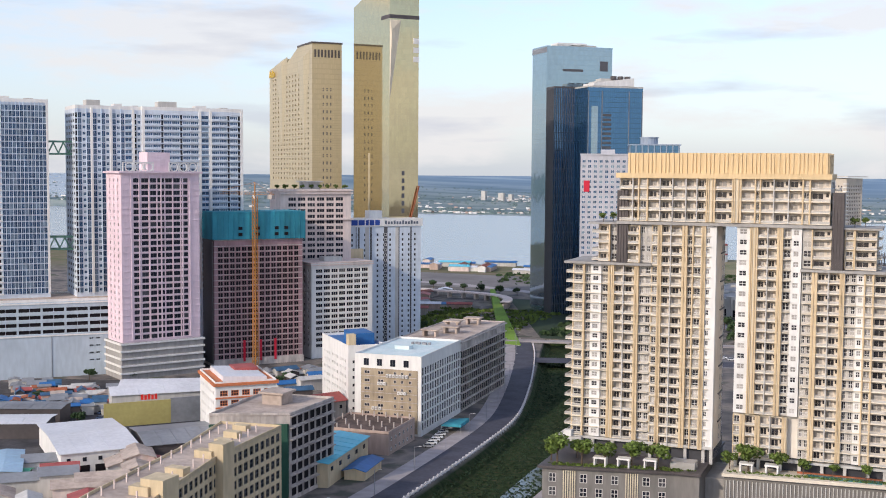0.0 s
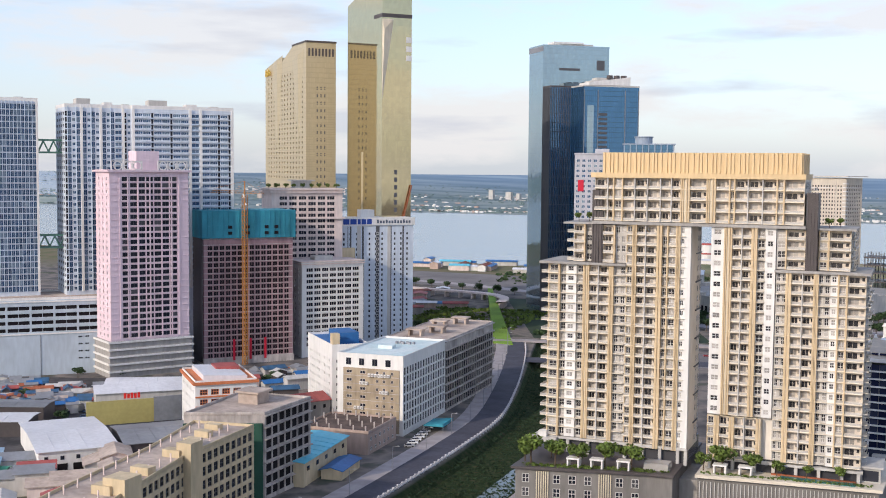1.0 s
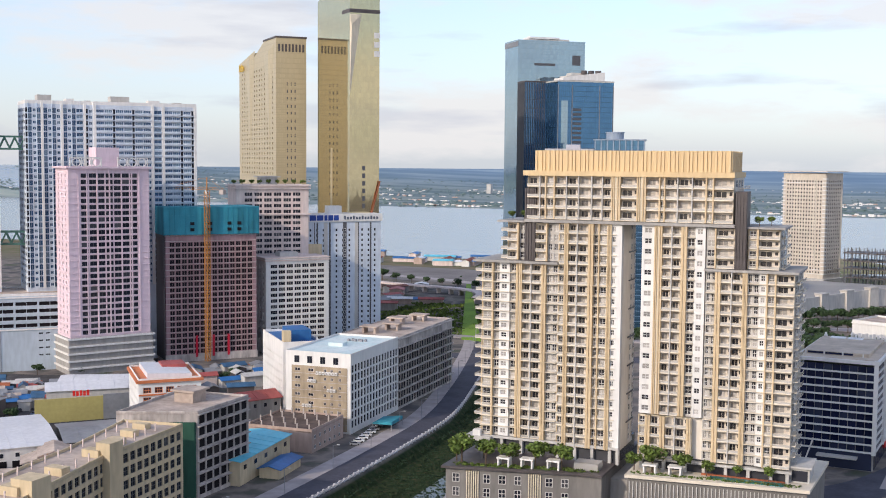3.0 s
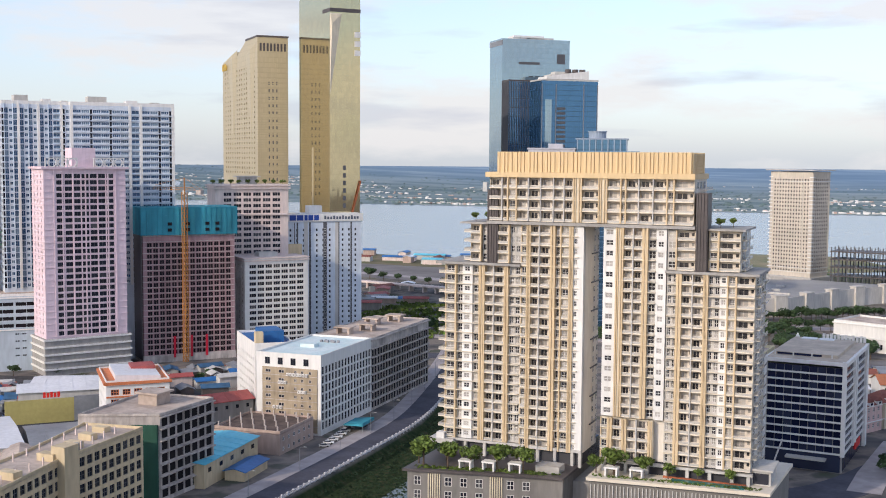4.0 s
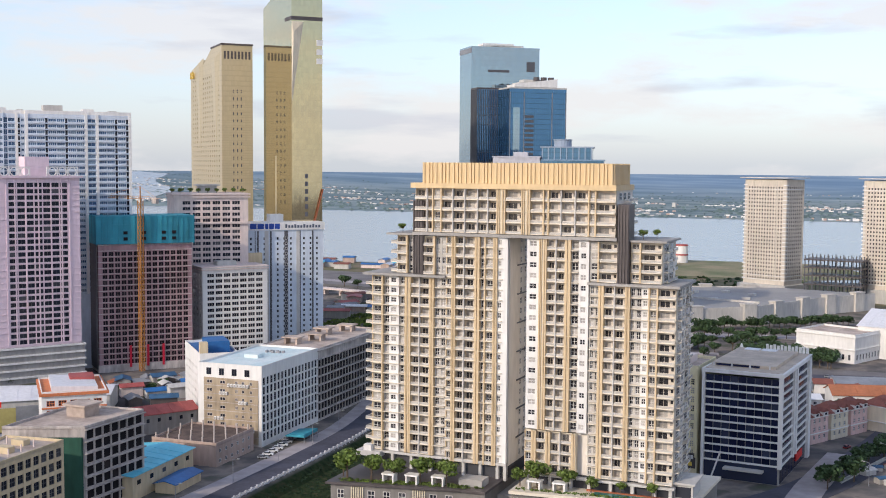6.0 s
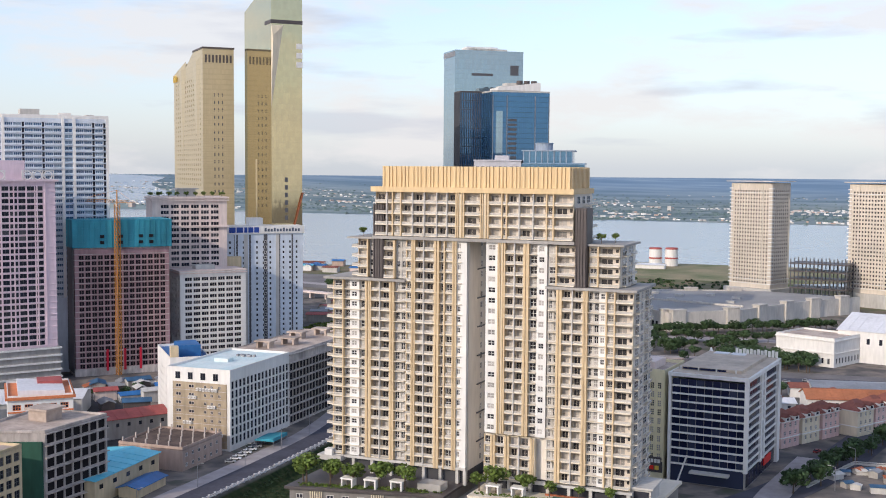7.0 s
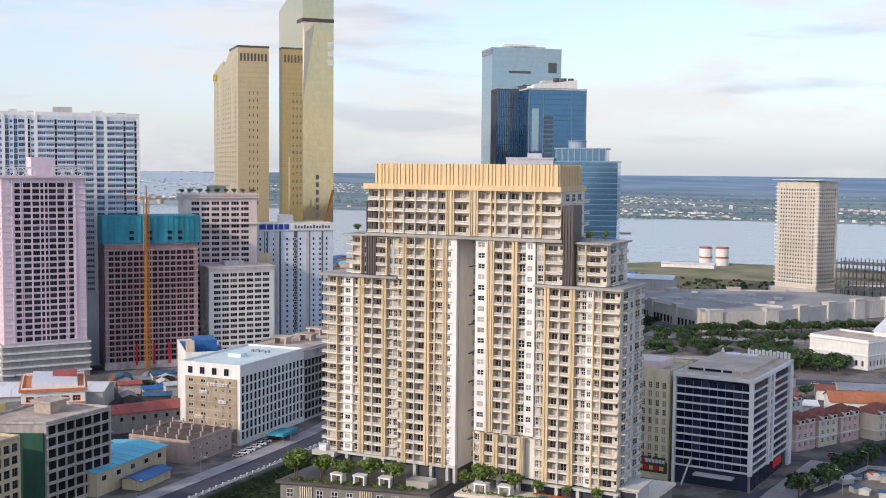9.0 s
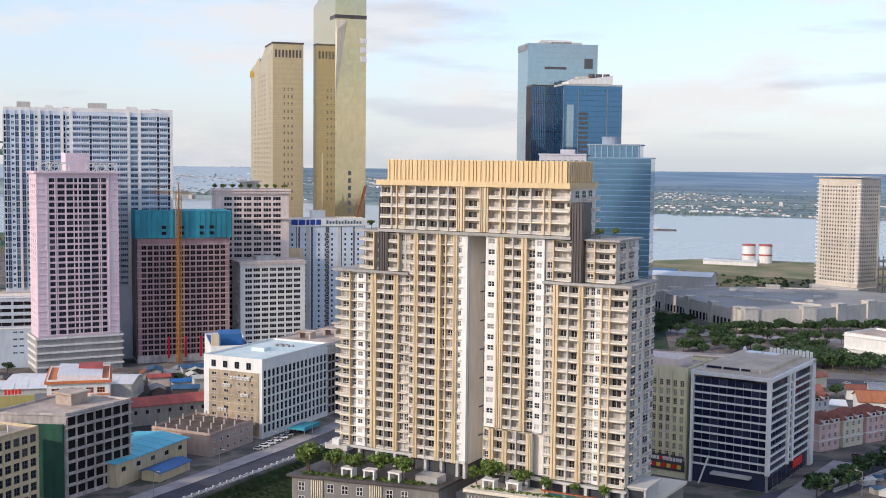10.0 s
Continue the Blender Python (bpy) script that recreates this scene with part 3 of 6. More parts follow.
# ---- the main apartment tower ----
def main_tower():
    root = thing("apartment_tower", 0, 0, 0, 0, "cream and white twin-slab apartment tower with a ribbed ochre crown", "building")
    X0, Y0 = -111.0, 390.0
    wall = {k: Mesh() for k in ("cream", "white", "grey")}
    mats = {"cream": CREAM, "white": WHITE, "grey": GREYSTRIP}
    spots, doors, balc = [], [], []

    def strip(x0, x1, kind, z0, z1, n, y=Y0, depth=30):
        """One vertical strip of the front over n storeys."""
        h, w = (z1 - z0) / n, x1 - x0
        proud = {"pier": -0.9, "white": -0.55, "whitewall": -0.55, "grey": 0.25, "creamwin": -0.3, "bay": -0.15, "glass": 0.1}[kind]
        f = Face((x0, y + proud, 0), (1, 0, 0), (0, 1, 0), w)
        mb = wall["cream" if kind in ("pier", "creamwin", "bay") else "white" if kind.startswith("white") else "grey"]
        holes = []
        for j in range(n):
            b = z0 + j * h
            if kind == "white":
                holes.append((w * 0.2, w * 0.72, b + 1.0, b + h - 0.75))
            elif kind == "grey":
                k = 2 if w > 3 else 1
                for i in range(k):
                    holes.append((w * i / k + 0.35, w * (i + 1) / k - 0.35, b + 0.6, b + h - 0.5))
            elif kind == "creamwin":
                holes.append((w * 0.18, w * 0.82, b + 0.35, b + h - 0.55))
            elif kind == "bay":
                holes.append((0.12, w - 0.12, b + 0.22, b + h - 0.25))
            elif kind == "glass":
                holes.append((0.15, w - 0.15, b + 0.25, b + h - 0.15))
        dep = 1.3 if kind == "bay" else 0.3
        pierced(mb, f, z0, z1, holes, dep)
        if kind in ("pier", "creamwin"):
            for u in ((w * 0.28, w * 0.72) if kind == "pier" else (w * 0.08, w * 0.92)):
                block(root, "vertical_fin", x0 + u - 0.14, y + proud - 0.4, z0, x0 + u + 0.14, y + proud - 0.004, z1, GOLDFIN)
        # returns at both sides of the strip
        for u, s in ((0, 1), (w, -1)):
            a, b2 = f.at(u, 0, z0), f.at(u, 1.6, z0)
            c, d = f.at(u, 1.6, z1), f.at(u, 0, z1)
            mb.quad(*((b2, a, d, c) if s > 0 else (a, b2, c, d)))
        mb.quad(f.at(0, 0, z1), f.at(w, 0, z1), f.at(w, 1.6, z1), f.at(0, 1.6, z1))
        for a, b2, c, d in holes:
            (doors if kind == "bay" else spots).append((f.place(a, dep - 0.05, c), b2 - a, d - c))
            if kind == "bay":
                balc.append((f.place(a - 0.12, -0.75, c - 0.24), round(b2 - a + 0.24, 2)))
            elif kind == "creamwin":
                balc.append((f.place(a - 0.3, -0.6, c - 0.3), round(b2 - a + 0.6, 2)))

    def run(xs, kinds, z0, z1, n, y=Y0):
        for i, (a, b, k) in enumerate(zip(xs, xs[1:], kinds)):
            strip(a, b, k, z0, z1, n, y)
            if i and (k in ("bay", "pier", "creamwin") or kinds[i - 1] in ("bay", "pier", "creamwin")):
                wide = 0.36 if k == kinds[i - 1] == "bay" else 0.46
                both = k == kinds[i - 1] == "bay"
                block(root, "vertical_fin", a - wide / 2, y - 1.3, z0, a + wide / 2, y + 0.1, z1, PALE if both else GOLDFIN)

    run([-109.4, -105.2, -102.9, -99.3, -96.6, -94.9, -91.5, -87.6, -86.5, -82.3], ["creamwin", "grey", "white", "grey", "pier", "bay", "bay", "pier", "grey"], 23.6, 83.4, 18)
    run([-82.1, -79.8, -78.8, -75.6, -71.6, -70.3, -68.2, -65.2, -64.2, -62.2, -60.6], ["creamwin", "pier", "bay", "bay", "pier", "grey", "creamwin", "pier", "white", "whitewall"], 22.4, 97.4, 22)
    run([-54.0, -49.6, -47.5, -44.2, -41.0, -39.6, -36.8, -33.6], ["white", "pier", "bay", "bay", "pier", "grey", "white"], 36.0, 97.4, 18)
    run([-54.0, -51.4, -50.2, -46.6, -45.4, -42.0, -38.0, -36.6], ["creamwin", "pier", "bay", "pier", "bay", "bay", "pier"], 21.6, 35.6, 4, Y0 - 0.4)
    run([-33.4, -30.0, -28.7, -25.1, -21.5, -20.4, -18.6, -16.6, -14.2, -11.6, -6.0], ["grey", "pier", "bay", "bay", "pier", "grey", "grey", "white", "creamwin", "bay"], 22.2, 83.4, 18)
    # set-back storeys over the shoulders
    run([-101.0, -97.0, -94.2], ["bay", "grey"], 84.4, 97.0, 4, Y0 + 2)
    run([-90.2, -86.2, -82.3], ["bay", "grey"], 84.4, 97.0, 4)
    run([-33.4, -30.4, -24.6], ["grey", "bay"], 84.4, 97.0, 4)
    run([-20.8, -17.6, -11.0], ["creamwin", "bay"], 84.4, 97.0, 4, Y0 + 2)
    # top block that bridges the gap
    run([-93.2, -88.6, -86.6, -83.6, -79.4, -75.2, -70.8, -67.2, -64.0, -61.4, -55.6, -53.0, -48.4, -46.8, -42.6, -38.0, -33.6, -31.4, -25.2],
        ["bay", "bay", "creamwin", "bay", "bay", "bay", "bay", "bay", "pier", "bay", "pier", "bay", "creamwin", "bay", "bay", "bay", "creamwin", "bay"], 98.6, 113.0, 4, Y0 - 0.6)
    # the bodies behind the front, with side faces
    for x0, x1, z0, z1, y0, d in ((-109.4, -82.2, 22.0, 83.4, Y0, 24), (-82.2, -60.6, 22.0, 97.4, Y0, 18.5), (-54.0, -33.5, 21.0, 97.4, Y0, 18.5), (-33.5, -6.0, 21.0, 83.4, Y0, 24),
                                  (-101.0, -82.2, 83.4, 97.4, Y0 + 2, 20), (-33.5, -11.0, 83.4, 97.4, Y0 + 2, 20), (-93.2, -25.2, 97.4, 113.0, Y0 - 0.6, 21)):
        body = Mesh()
        body.box(x0 + 0.02, y0 + 1.62, z0, x1 - 0.02, y0 + d, z1)
        part("core", body, CORE, root)
    # thin ledges that run along every storey
    for x0, x1, z0, z1, n in ((-109.4, -82.4, 23.6, 83.4, 18), (-82.0, -62.3, 22.4, 97.4, 22), (-49.4, -36.9, 36.0, 97.4, 18), (-33.2, -6.1, 22.2, 83.4, 18), (-93.0, -25.3, 98.6, 113.0, 4)):
        mb = Mesh()
        mb.box(x0, -1.18, -0.1, x1, 0.1, 0.08)
        me = mb.mesh("floor_ledge", [CREAMLIP])
        for j in range(1, n):
            part("floor_ledge", me, None, root, "", pose(0, Y0 - (0.6 if z0 > 98 else 0), z0 + j * (z1 - z0) / n))
    for k, mb in wall.items():
        part(k + "_front", mb, mats[k], root)
    # side face towards the street: bays, windows and slabs
    side = Mesh()
    f = Face((-6.0, Y0 + 1.6, 0), (0, 1, 0), (-1, 0, 0), 24.4)
    side_balc = []
    for j in range(18):
        b = 22.2 + j * 3.4
        for u, w in ((1.2, 4.4), (8.6, 2.2), (13.6, 4.6), (20.2, 2.0)):
            spots.append((f.place(u, -0.06, b + 0.6), w, 2.1))
        for u in (0.2, 12.4):
            side_balc.append((f.place(u, -1.5, b), 6.6))
    f2 = Face((-25.2, Y0 + 1.0, 0), (0, 1, 0), (-1, 0, 0), 19)
    for j in range(4):
        for u in (2, 7.5, 13):
            spots.append((f2.place(u, -0.06, 99.2 + j * 3.6), 3.2, 2.3))
        side_balc += [(f2.place(6.6, -2.2, 98.6 + j * 3.6), 5.4), (f2.place(13.2, -2.2, 98.6 + j * 3.6), 5.0)]
    f3 = Face((-11.0, Y0 + 3.6, 0), (0, 1, 0), (-1, 0, 0), 18)
    for j in range(4):
        for u in (1.5, 9.5):
            spots.append((f3.place(u, -0.06, 85 + j * 3.15), 5.0, 2.1))
            side_balc.append((f3.place(u - 0.6, -1.4, 84.5 + j * 3.15), 6.4))
    # inner face of the gap: ledges every third storey
    for j in range(7):
        side.box(-60.7, Y0 + 9, 30 + j * 9.6, -60.2, Y0 + 18.4, 30.35 + j * 9.6)
    part("gap_ledge", side, FRAMEDARK, root)
    f4 = Face((-60.58, Y0 + 1.6, 0), (0, 1, 0), (-1, 0, 0), 24)
    for j in range(22):
        for u in (10.2, 14.6):
            spots.append((f4.place(u, -0.06, 23.6 + j * 3.41), 1.7, 2.0))
    # balconies: slab, rim and rail in one piece each
    cache = {}

    def balcony(w, out=0.95):
        """Slab with its top rail, and the glass railing that stands on it."""
        if (w, out) not in cache:
            mb, gl = Mesh(), Mesh()
            mb.box(0, 0, 0, w, out, 0.26)
            k = 0.06
            gl.box(k, 0.02, 0.26, w - k, 0.06, 1.0)
            gl.box(k, 0, 1.0, w - k, 0.09, 1.08, 1)
            cache[(w, out)] = (mb.mesh("balcony", [CREAMLIP]), gl.mesh("railing", [RAILGLASS, CREAMLIP]))
        return cache[(w, out)]

    for m, w, out in [(m, w, 0.95) for m, w in balc[:420]] + [(m, w, 1.6) for m, w in side_balc]:
        slab, rail = balcony(w, out)
        part("railing", rail, None, part("balcony", slab, None, root, "", m))
    corner = Mesh()
    corner.box(-2.6, -1.2, 0, 0.0, 9.0, 0.3, 0)
    corner.box(-2.6, -1.2, 0.3, -2.5, 9.0, 1.05, 1)
    corner.box(-2.5, -1.2, 0.3, 0.0, -1.1, 1.05, 1)
    cm = corner.mesh("corner_balcony", [CREAMLIP, RAILGLASS])
    for j in range(18):
        part("corner_balcony", cm, None, root, "", pose(-109.2, Y0 + 1, 23.6 + j * 3.32))
    for j in range(4):
        part("corner_balcony", cm, None, root, "", pose(-100.8, Y0 + 3, 84.6 + j * 3.15))
    lay_windows(root, doors, balcony_back, 300, "balcony_door")
    lay_windows(root, spots, style(2, 2, 0.1, FRAME, GLASSROOM), 300)
    # slabs over the shoulders and under the top block
    for n, b in (("shoulder_slab", (-112.2, Y0 - 2.0, 83.4, -82.0, Y0 + 24, 84.2)), ("shoulder_slab", (-33.8, Y0 - 1.6, 83.4, -4.6, Y0 + 24, 84.2)),
                 ("transfer_slab", (-94.0, Y0 - 1.6, 97.4, -24.6, Y0 + 20.6, 98.4)), ("terrace_slab", (-104.5, Y0 + 0.4, 97.1, -94.1, Y0 + 22, 97.7)), ("terrace_slab", (-24.5, Y0 + 0.4, 97.1, -9.4, Y0 + 22, 97.7))):
        block(root, n, *b, GREY)
    block(root, "fascia", -94.4, Y0 - 2.2, 113.0, -24.8, Y0 + 21, 114.7, OCHRE)
    # dark service fins
    for x0, x1 in ((-94.1, -90.3), (-24.5, -20.9)):
        mb = Mesh()
        mb.box(x0, Y0 - 0.8, 84.2, x1, Y0 + 6, 108.8)
        for i in range(4):
            mb.box(x0 + 0.2 + i * 0.95, Y0 - 1.1, 84.2, x0 + 0.55 + i * 0.95, Y0 - 0.8, 108.8)
        part("service_shaft", mb, DARK, root, "dark ribbed service shaft")
    # ribbed crown
    block(root, "crown", -90.6, Y0 - 1.0, 114.7, -26.2, Y0 + 19.6, 121.4, OCHRE)
    fin = Mesh()
    fin.box(0, -0.4, 0, 0.7, 0, 6.6)
    fm = fin.mesh("fin", [OCHRE])
    for i in range(44):
        part("fin", fm, None, root, "", pose(-90.4 + i * 1.476 + 0.25 * math.sin(i * 1.9), Y0 - 1.0, 114.75))
    for i in range(14):
        part("fin", fm, None, root, "", pose(-26.2, Y0 - 0.6 + i * 1.45, 114.75, 0, 0, 90))
    # podium with its terrace
    pod = Mesh()
    pod.prism([(-112, 365), (-70, 374), (-62, 374.5), (-62, 424), (-112, 424)], 0, 17.2)
    pod.prism([(-55, 380), (0, 385), (2, 424), (-55, 424)], 0, 16.8)
    part("podium", pod, PODIUMGREY, root, "grey podium with a planted terrace")
    edge, lip = Mesh(), Mesh()
    edge.prism([(-113.2, 363.6), (-69.6, 372.8), (-61.4, 373.2), (-61.4, 424), (-113.2, 424)], 17.2, 18.0)
    lip.prism([(-55.6, 378.6), (1, 383.6), (3.2, 424), (-55.6, 424)], 16.8, 17.8)
    part("terrace_edge", edge, DARK, root)
    part("terrace_edge", lip, CREAMLIP, root, "cream terrace edge")
    block(root, "link", -62, 386, 0, -55, 408, 14, GREY)
    # recessed storey under the wings
    mb = Mesh()
    mb.box(-108, Y0 + 1, 17.8, -61, Y0 + 24, 23.4)
    mb.box(-53.6, Y0 + 1, 17.6, -6.4, Y0 + 24, 22)
    part("lobby", mb, GLASSDARK, root)
    mb = Mesh()
    mb.box(-54.6, Y0 - 1.0, 20.8, -5.2, Y0 + 1, 21.6)
    mb.box(-110, Y0 - 1.0, 22.6, -60.4, Y0 + 1, 23.4)
    for x in (-108, -102, -95, -88, -82, -76, -70, -64, -61.4, -53.4, -46, -39, -33, -26, -19, -12, -7):
        mb.box(x, Y0 - 0.6, 17.6, x + 1.0, Y0 + 1, 22.8 if x < -58 else 21)
    part("colonnade", mb, PALE, root)
    # podium openings and slatted bays
    f = Face((-112, 365, 0), (42 / 42.95, 9 / 42.95, 0), (-9 / 42.95, 42 / 42.95, 0), 42.95)
    pw, slats = [], []
    for i in range(8):
        for z in (3.0, 8.0, 12.6):
            if i not in (1, 5):
                pw.append((f.place(2.2 + i * 5.1, -0.1, z), 2.4, 3.0))
    lay_windows(root, pw, style(2, 2, 0.22, PALE, GLASSDARK), 60)
    sl = Mesh()
    sl.box(0, -0.5, 1, 0.34, -0.1, 16.6)
    sm = sl.mesh("slat", [CREAM])
    for i in (1, 5):
        for k in range(6):
            part("slat", sm, None, root, "", f.place(1.8 + i * 5.1 + k * 0.75, 0, 0))
    sl = Mesh()
    sl.box(0, -0.4, 1, 0.28, -0.06, 15.5)
    sm = sl.mesh("slat", [PALE])
    g = Face((-55, 380, 0), (55 / 55.23, 5 / 55.23, 0), (-5 / 55.23, 55 / 55.23, 0), 55.2)
    for k in range(46):
        part("slat", sm, None, root, "", g.place(0.6 + k * 1.18, 0, 0))
    # pool deck, kiosk and pergolas on the terrace
    block(root, "pool", -30, 384.4, 17.8, -7, 388.4, 18.0, POOL)
    block(root, "deck", -33, 388.5, 17.8, -7, 389.4, 18.3, RUST, "rust-red pool deck")
    for x, y, z in ((-96, 370.2, 18), (-88.5, 371.8, 18), (-80, 373.4, 18), (-50.5, 382.2, 17.8), (-42.5, 383, 17.8)):
        mb = Mesh()
        mb.box(0, 0, 0, 0.5, 3, 2.6)
        mb.box(3.6, 0, 0, 4.1, 3, 2.6)
        mb.box(-0.2, -0.2, 2.6, 4.3, 3.2, 3.1)
        part("pergola", mb, WHITE, root, "white box-shaped pergola", pose(x, y, z))
    mb = Mesh()
    mb.box(-6, 392, 17.6, 0, 404, 22.4)
    mb.box(-7, 391, 22.4, 0.8, 405, 23.0)
    part("kiosk", mb, PALE, root)
    block(root, "kiosk_front", -5.4, 391.9, 18.2, -0.6, 391.99, 21.6, GLASSDARK)
    block(root, "side_terrace", -114, 387, 21.5, -105, 396, 23.2, PALE)
    block(root, "plant_box", -111.4, 387.4, 23.2, -108.6, 390, 25.2, WHITE)
    block(root, "skylight", -72, 377, 18.0, -64, 383, 20.4, RAILGLASS)


PODIUMGREY = material("dark_grey_stone_cladding", (0.24, 0.225, 0.21), 0.7, var=0.12, streak=0.1)
CORE = material("warm_white_core", (0.80, 0.74, 0.66), 0.8, var=0.05, streak=0.06)
GREYSTRIP = material("grey_strip_render", (0.56, 0.53, 0.49), 0.8, var=0.08, streak=0.06)
CREAMLIP = material("cream_slab_edge", (0.74, 0.66, 0.54), 0.75, var=0.06)
main_tower()


# ---- generic towers ----
def slab_tower(name, label, x, y, turn, w, d, h, wall, sides, storey=3.2, z0=0.0, base=0.0, roof=ROOFCON, limit=140, parapet=1.2, group=""):
    """sides: face name -> (bays, window width, window height, sill, margin, window style)."""
    root = thing(name, x, y, z0, turn, label, "building", group)
    fs, mb, spots = faces_of(w, d), Mesh(), {}
    floors = int((h - base - 1.5) / storey)
    order = []
    for k, f in fs.items():
        if k in sides:
            bays, ww, wh, sill, margin, st = sides[k]
            holes = grid_holes(f.width, base, floors, storey, bays, ww, wh, sill, margin)
            pierced(mb, f, 0, h, holes, 0.45)
            for a, b, c, e in holes:
                order.append(((f.place(a, 0.42, c), b - a, e - c), st))
        else:
            plain(mb, f, 0, h)
    part("wall", mb, wall, root)
    flat_roof(root, w, d, h, mat=roof, parapet=parapet, wall=wall, over=0.004)
    for st in {id(s): s for _, s in order}.values():
        lay_windows(root, [o for o, s in order if s is st], st, limit)
    return root, fs


def bands(root, name, w, d, zs, mat, out=0.5, h=0.5, label=""):
    """Projecting ledges round a building, one piece each."""
    mb = Mesh()
    mb.box(-out, -out, 0, w + out, d + out, h)
    me = mb.mesh(name, [mat])
    for z in zs:
        part(name, me, None, root, label, pose(0, 0, z))


def fins(root, name, f, us, z0, z1, mat, wide=0.5, out=0.5):
    mb = Mesh()
    mb.box(0, -out, z0, wide, 0, z1)
    me = mb.mesh(name, [mat])
    for u in us:
        part(name, me, None, root, "", f.place(u - wide / 2, 0, 0))


# pink tower
S_PINK = style(2, 1, 0.14, FRAMEDARK, GLASSDARK)
pink, pf = slab_tower("pink_tower", "pale pink apartment tower with dark windows and ringed roof screen", -396, 516, 58, 45, 22, 112, PINK,
                      {"front": (7, 4.0, 2.35, 0.5, 6.5, S_PINK), "left": (3, 1.6, 1.8, 0.8, 2.0, style(1, 1, 0.12, FRAME, GLASS))}, storey=3.42, base=21, limit=220)
bands(pink, "ledge", 45, 22, [21 + 3.42 * j for j in range(26)], PINK, 0.3, 0.35)
bands(pink, "podium_ledge", 45, 22, [3, 7, 11, 15, 19], WHITE, 2.0, 0.9)
fins(pink, "pilaster", pf["front"], [5.6, 10, 15.8, 22.5, 29.2, 35, 39.4], 21, 112, PINK, 0.7, 0.35)
block(pink, "podium", -1.2, -1.2, 0, 46.2, 23.2, 20, GREY)
block(pink, "roof_slab", -1.5, -1.5, 112, 46.5, 23.5, 113, PINK)
block(pink, "penthouse", 17, 5, 113, 30, 17, 123.5, PINK)


def ring_screen(root, w):
    ring = Mesh()
    n = 20
    for i in range(n):
        a, b = 2 * math.pi * i / n, 2 * math.pi * (i + 1) / n
        ring.beam((2.2 * math.cos(a), 0, 2.4 + 2.2 * math.sin(a)), (2.2 * math.cos(b), 0, 2.4 + 2.2 * math.sin(b)), 0.5)
    me = ring.mesh("ring", [WHITE])
    for x in (4.5, 10, 15.5, 30, 35.5, 41):
        part("ring", me, None, root, "white ring in the roof screen", pose(x, -0.6, 113))
    mb = Mesh()
    for x in (1, 7.2, 12.8, 18, 27.2, 32.8, 38.2, 44):
        mb.box(x - 0.25, -0.9, 113, x + 0.25, -0.3, 118)
    mb.box(0.8, -0.9, 117.6, 18, -0.3, 118.1)
    mb.box(27, -0.9, 117.6, 44.2, -0.3, 118.1)
    part("roof_screen", mb, WHITE, root)


ring_screen(pink, 45)

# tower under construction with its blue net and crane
S_VOID = style(2, 1, 0.12, BRICKRED, OPENSHADE)
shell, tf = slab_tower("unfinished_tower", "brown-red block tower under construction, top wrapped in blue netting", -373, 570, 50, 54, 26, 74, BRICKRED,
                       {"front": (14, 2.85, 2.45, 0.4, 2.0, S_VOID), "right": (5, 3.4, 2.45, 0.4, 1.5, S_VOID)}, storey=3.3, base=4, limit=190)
bands(shell, "floor_edge", 54, 26, [4 + 3.3 * j for j in range(22)], CONCRETE, 0.14, 0.3)
block(shell, "lower_wall", -0.5, -0.5, 0, 54.5, 26.5, 4, CONCRETE)
net = Mesh()
net.box(-1.4, -1.4, 74, 55.4, 27.4, 90)
for i in range(19):
    net.box(-1.2 + i * 3.1, -1.7, 73.6, -1.0 + i * 3.1, -1.4, 91 + 0.5 * math.sin(i * 2.3))
for j in range(4):
    net.box(-1.5, -1.62, 77 + j * 4, 55.4, -1.4, 77.2 + j * 4)
part("safety_net", net, NETBLUE, shell, "blue-green safety net on scaffolding")
# near-black plates on the net, painted shade in place of real holes
for u in (14, 24.5, 36, 42):
    for v in (76, 79.5):
        block(shell, "net_opening", u, -1.78, v, u + 2.4, -1.70, v + 1.8, OPENSHADE)
part("side_net", (lambda m: (m.box(-1.0, 0.5, 2, -0.4, 25, 74), m)[1])(Mesh()), DARK, shell, "dark side netting")
for u in (17, 27, 36):
    block(shell, "banner", u, -0.9, 2.5, u + 1.3, -0.6, 15, REDCLOTH, "long red vertical banner")


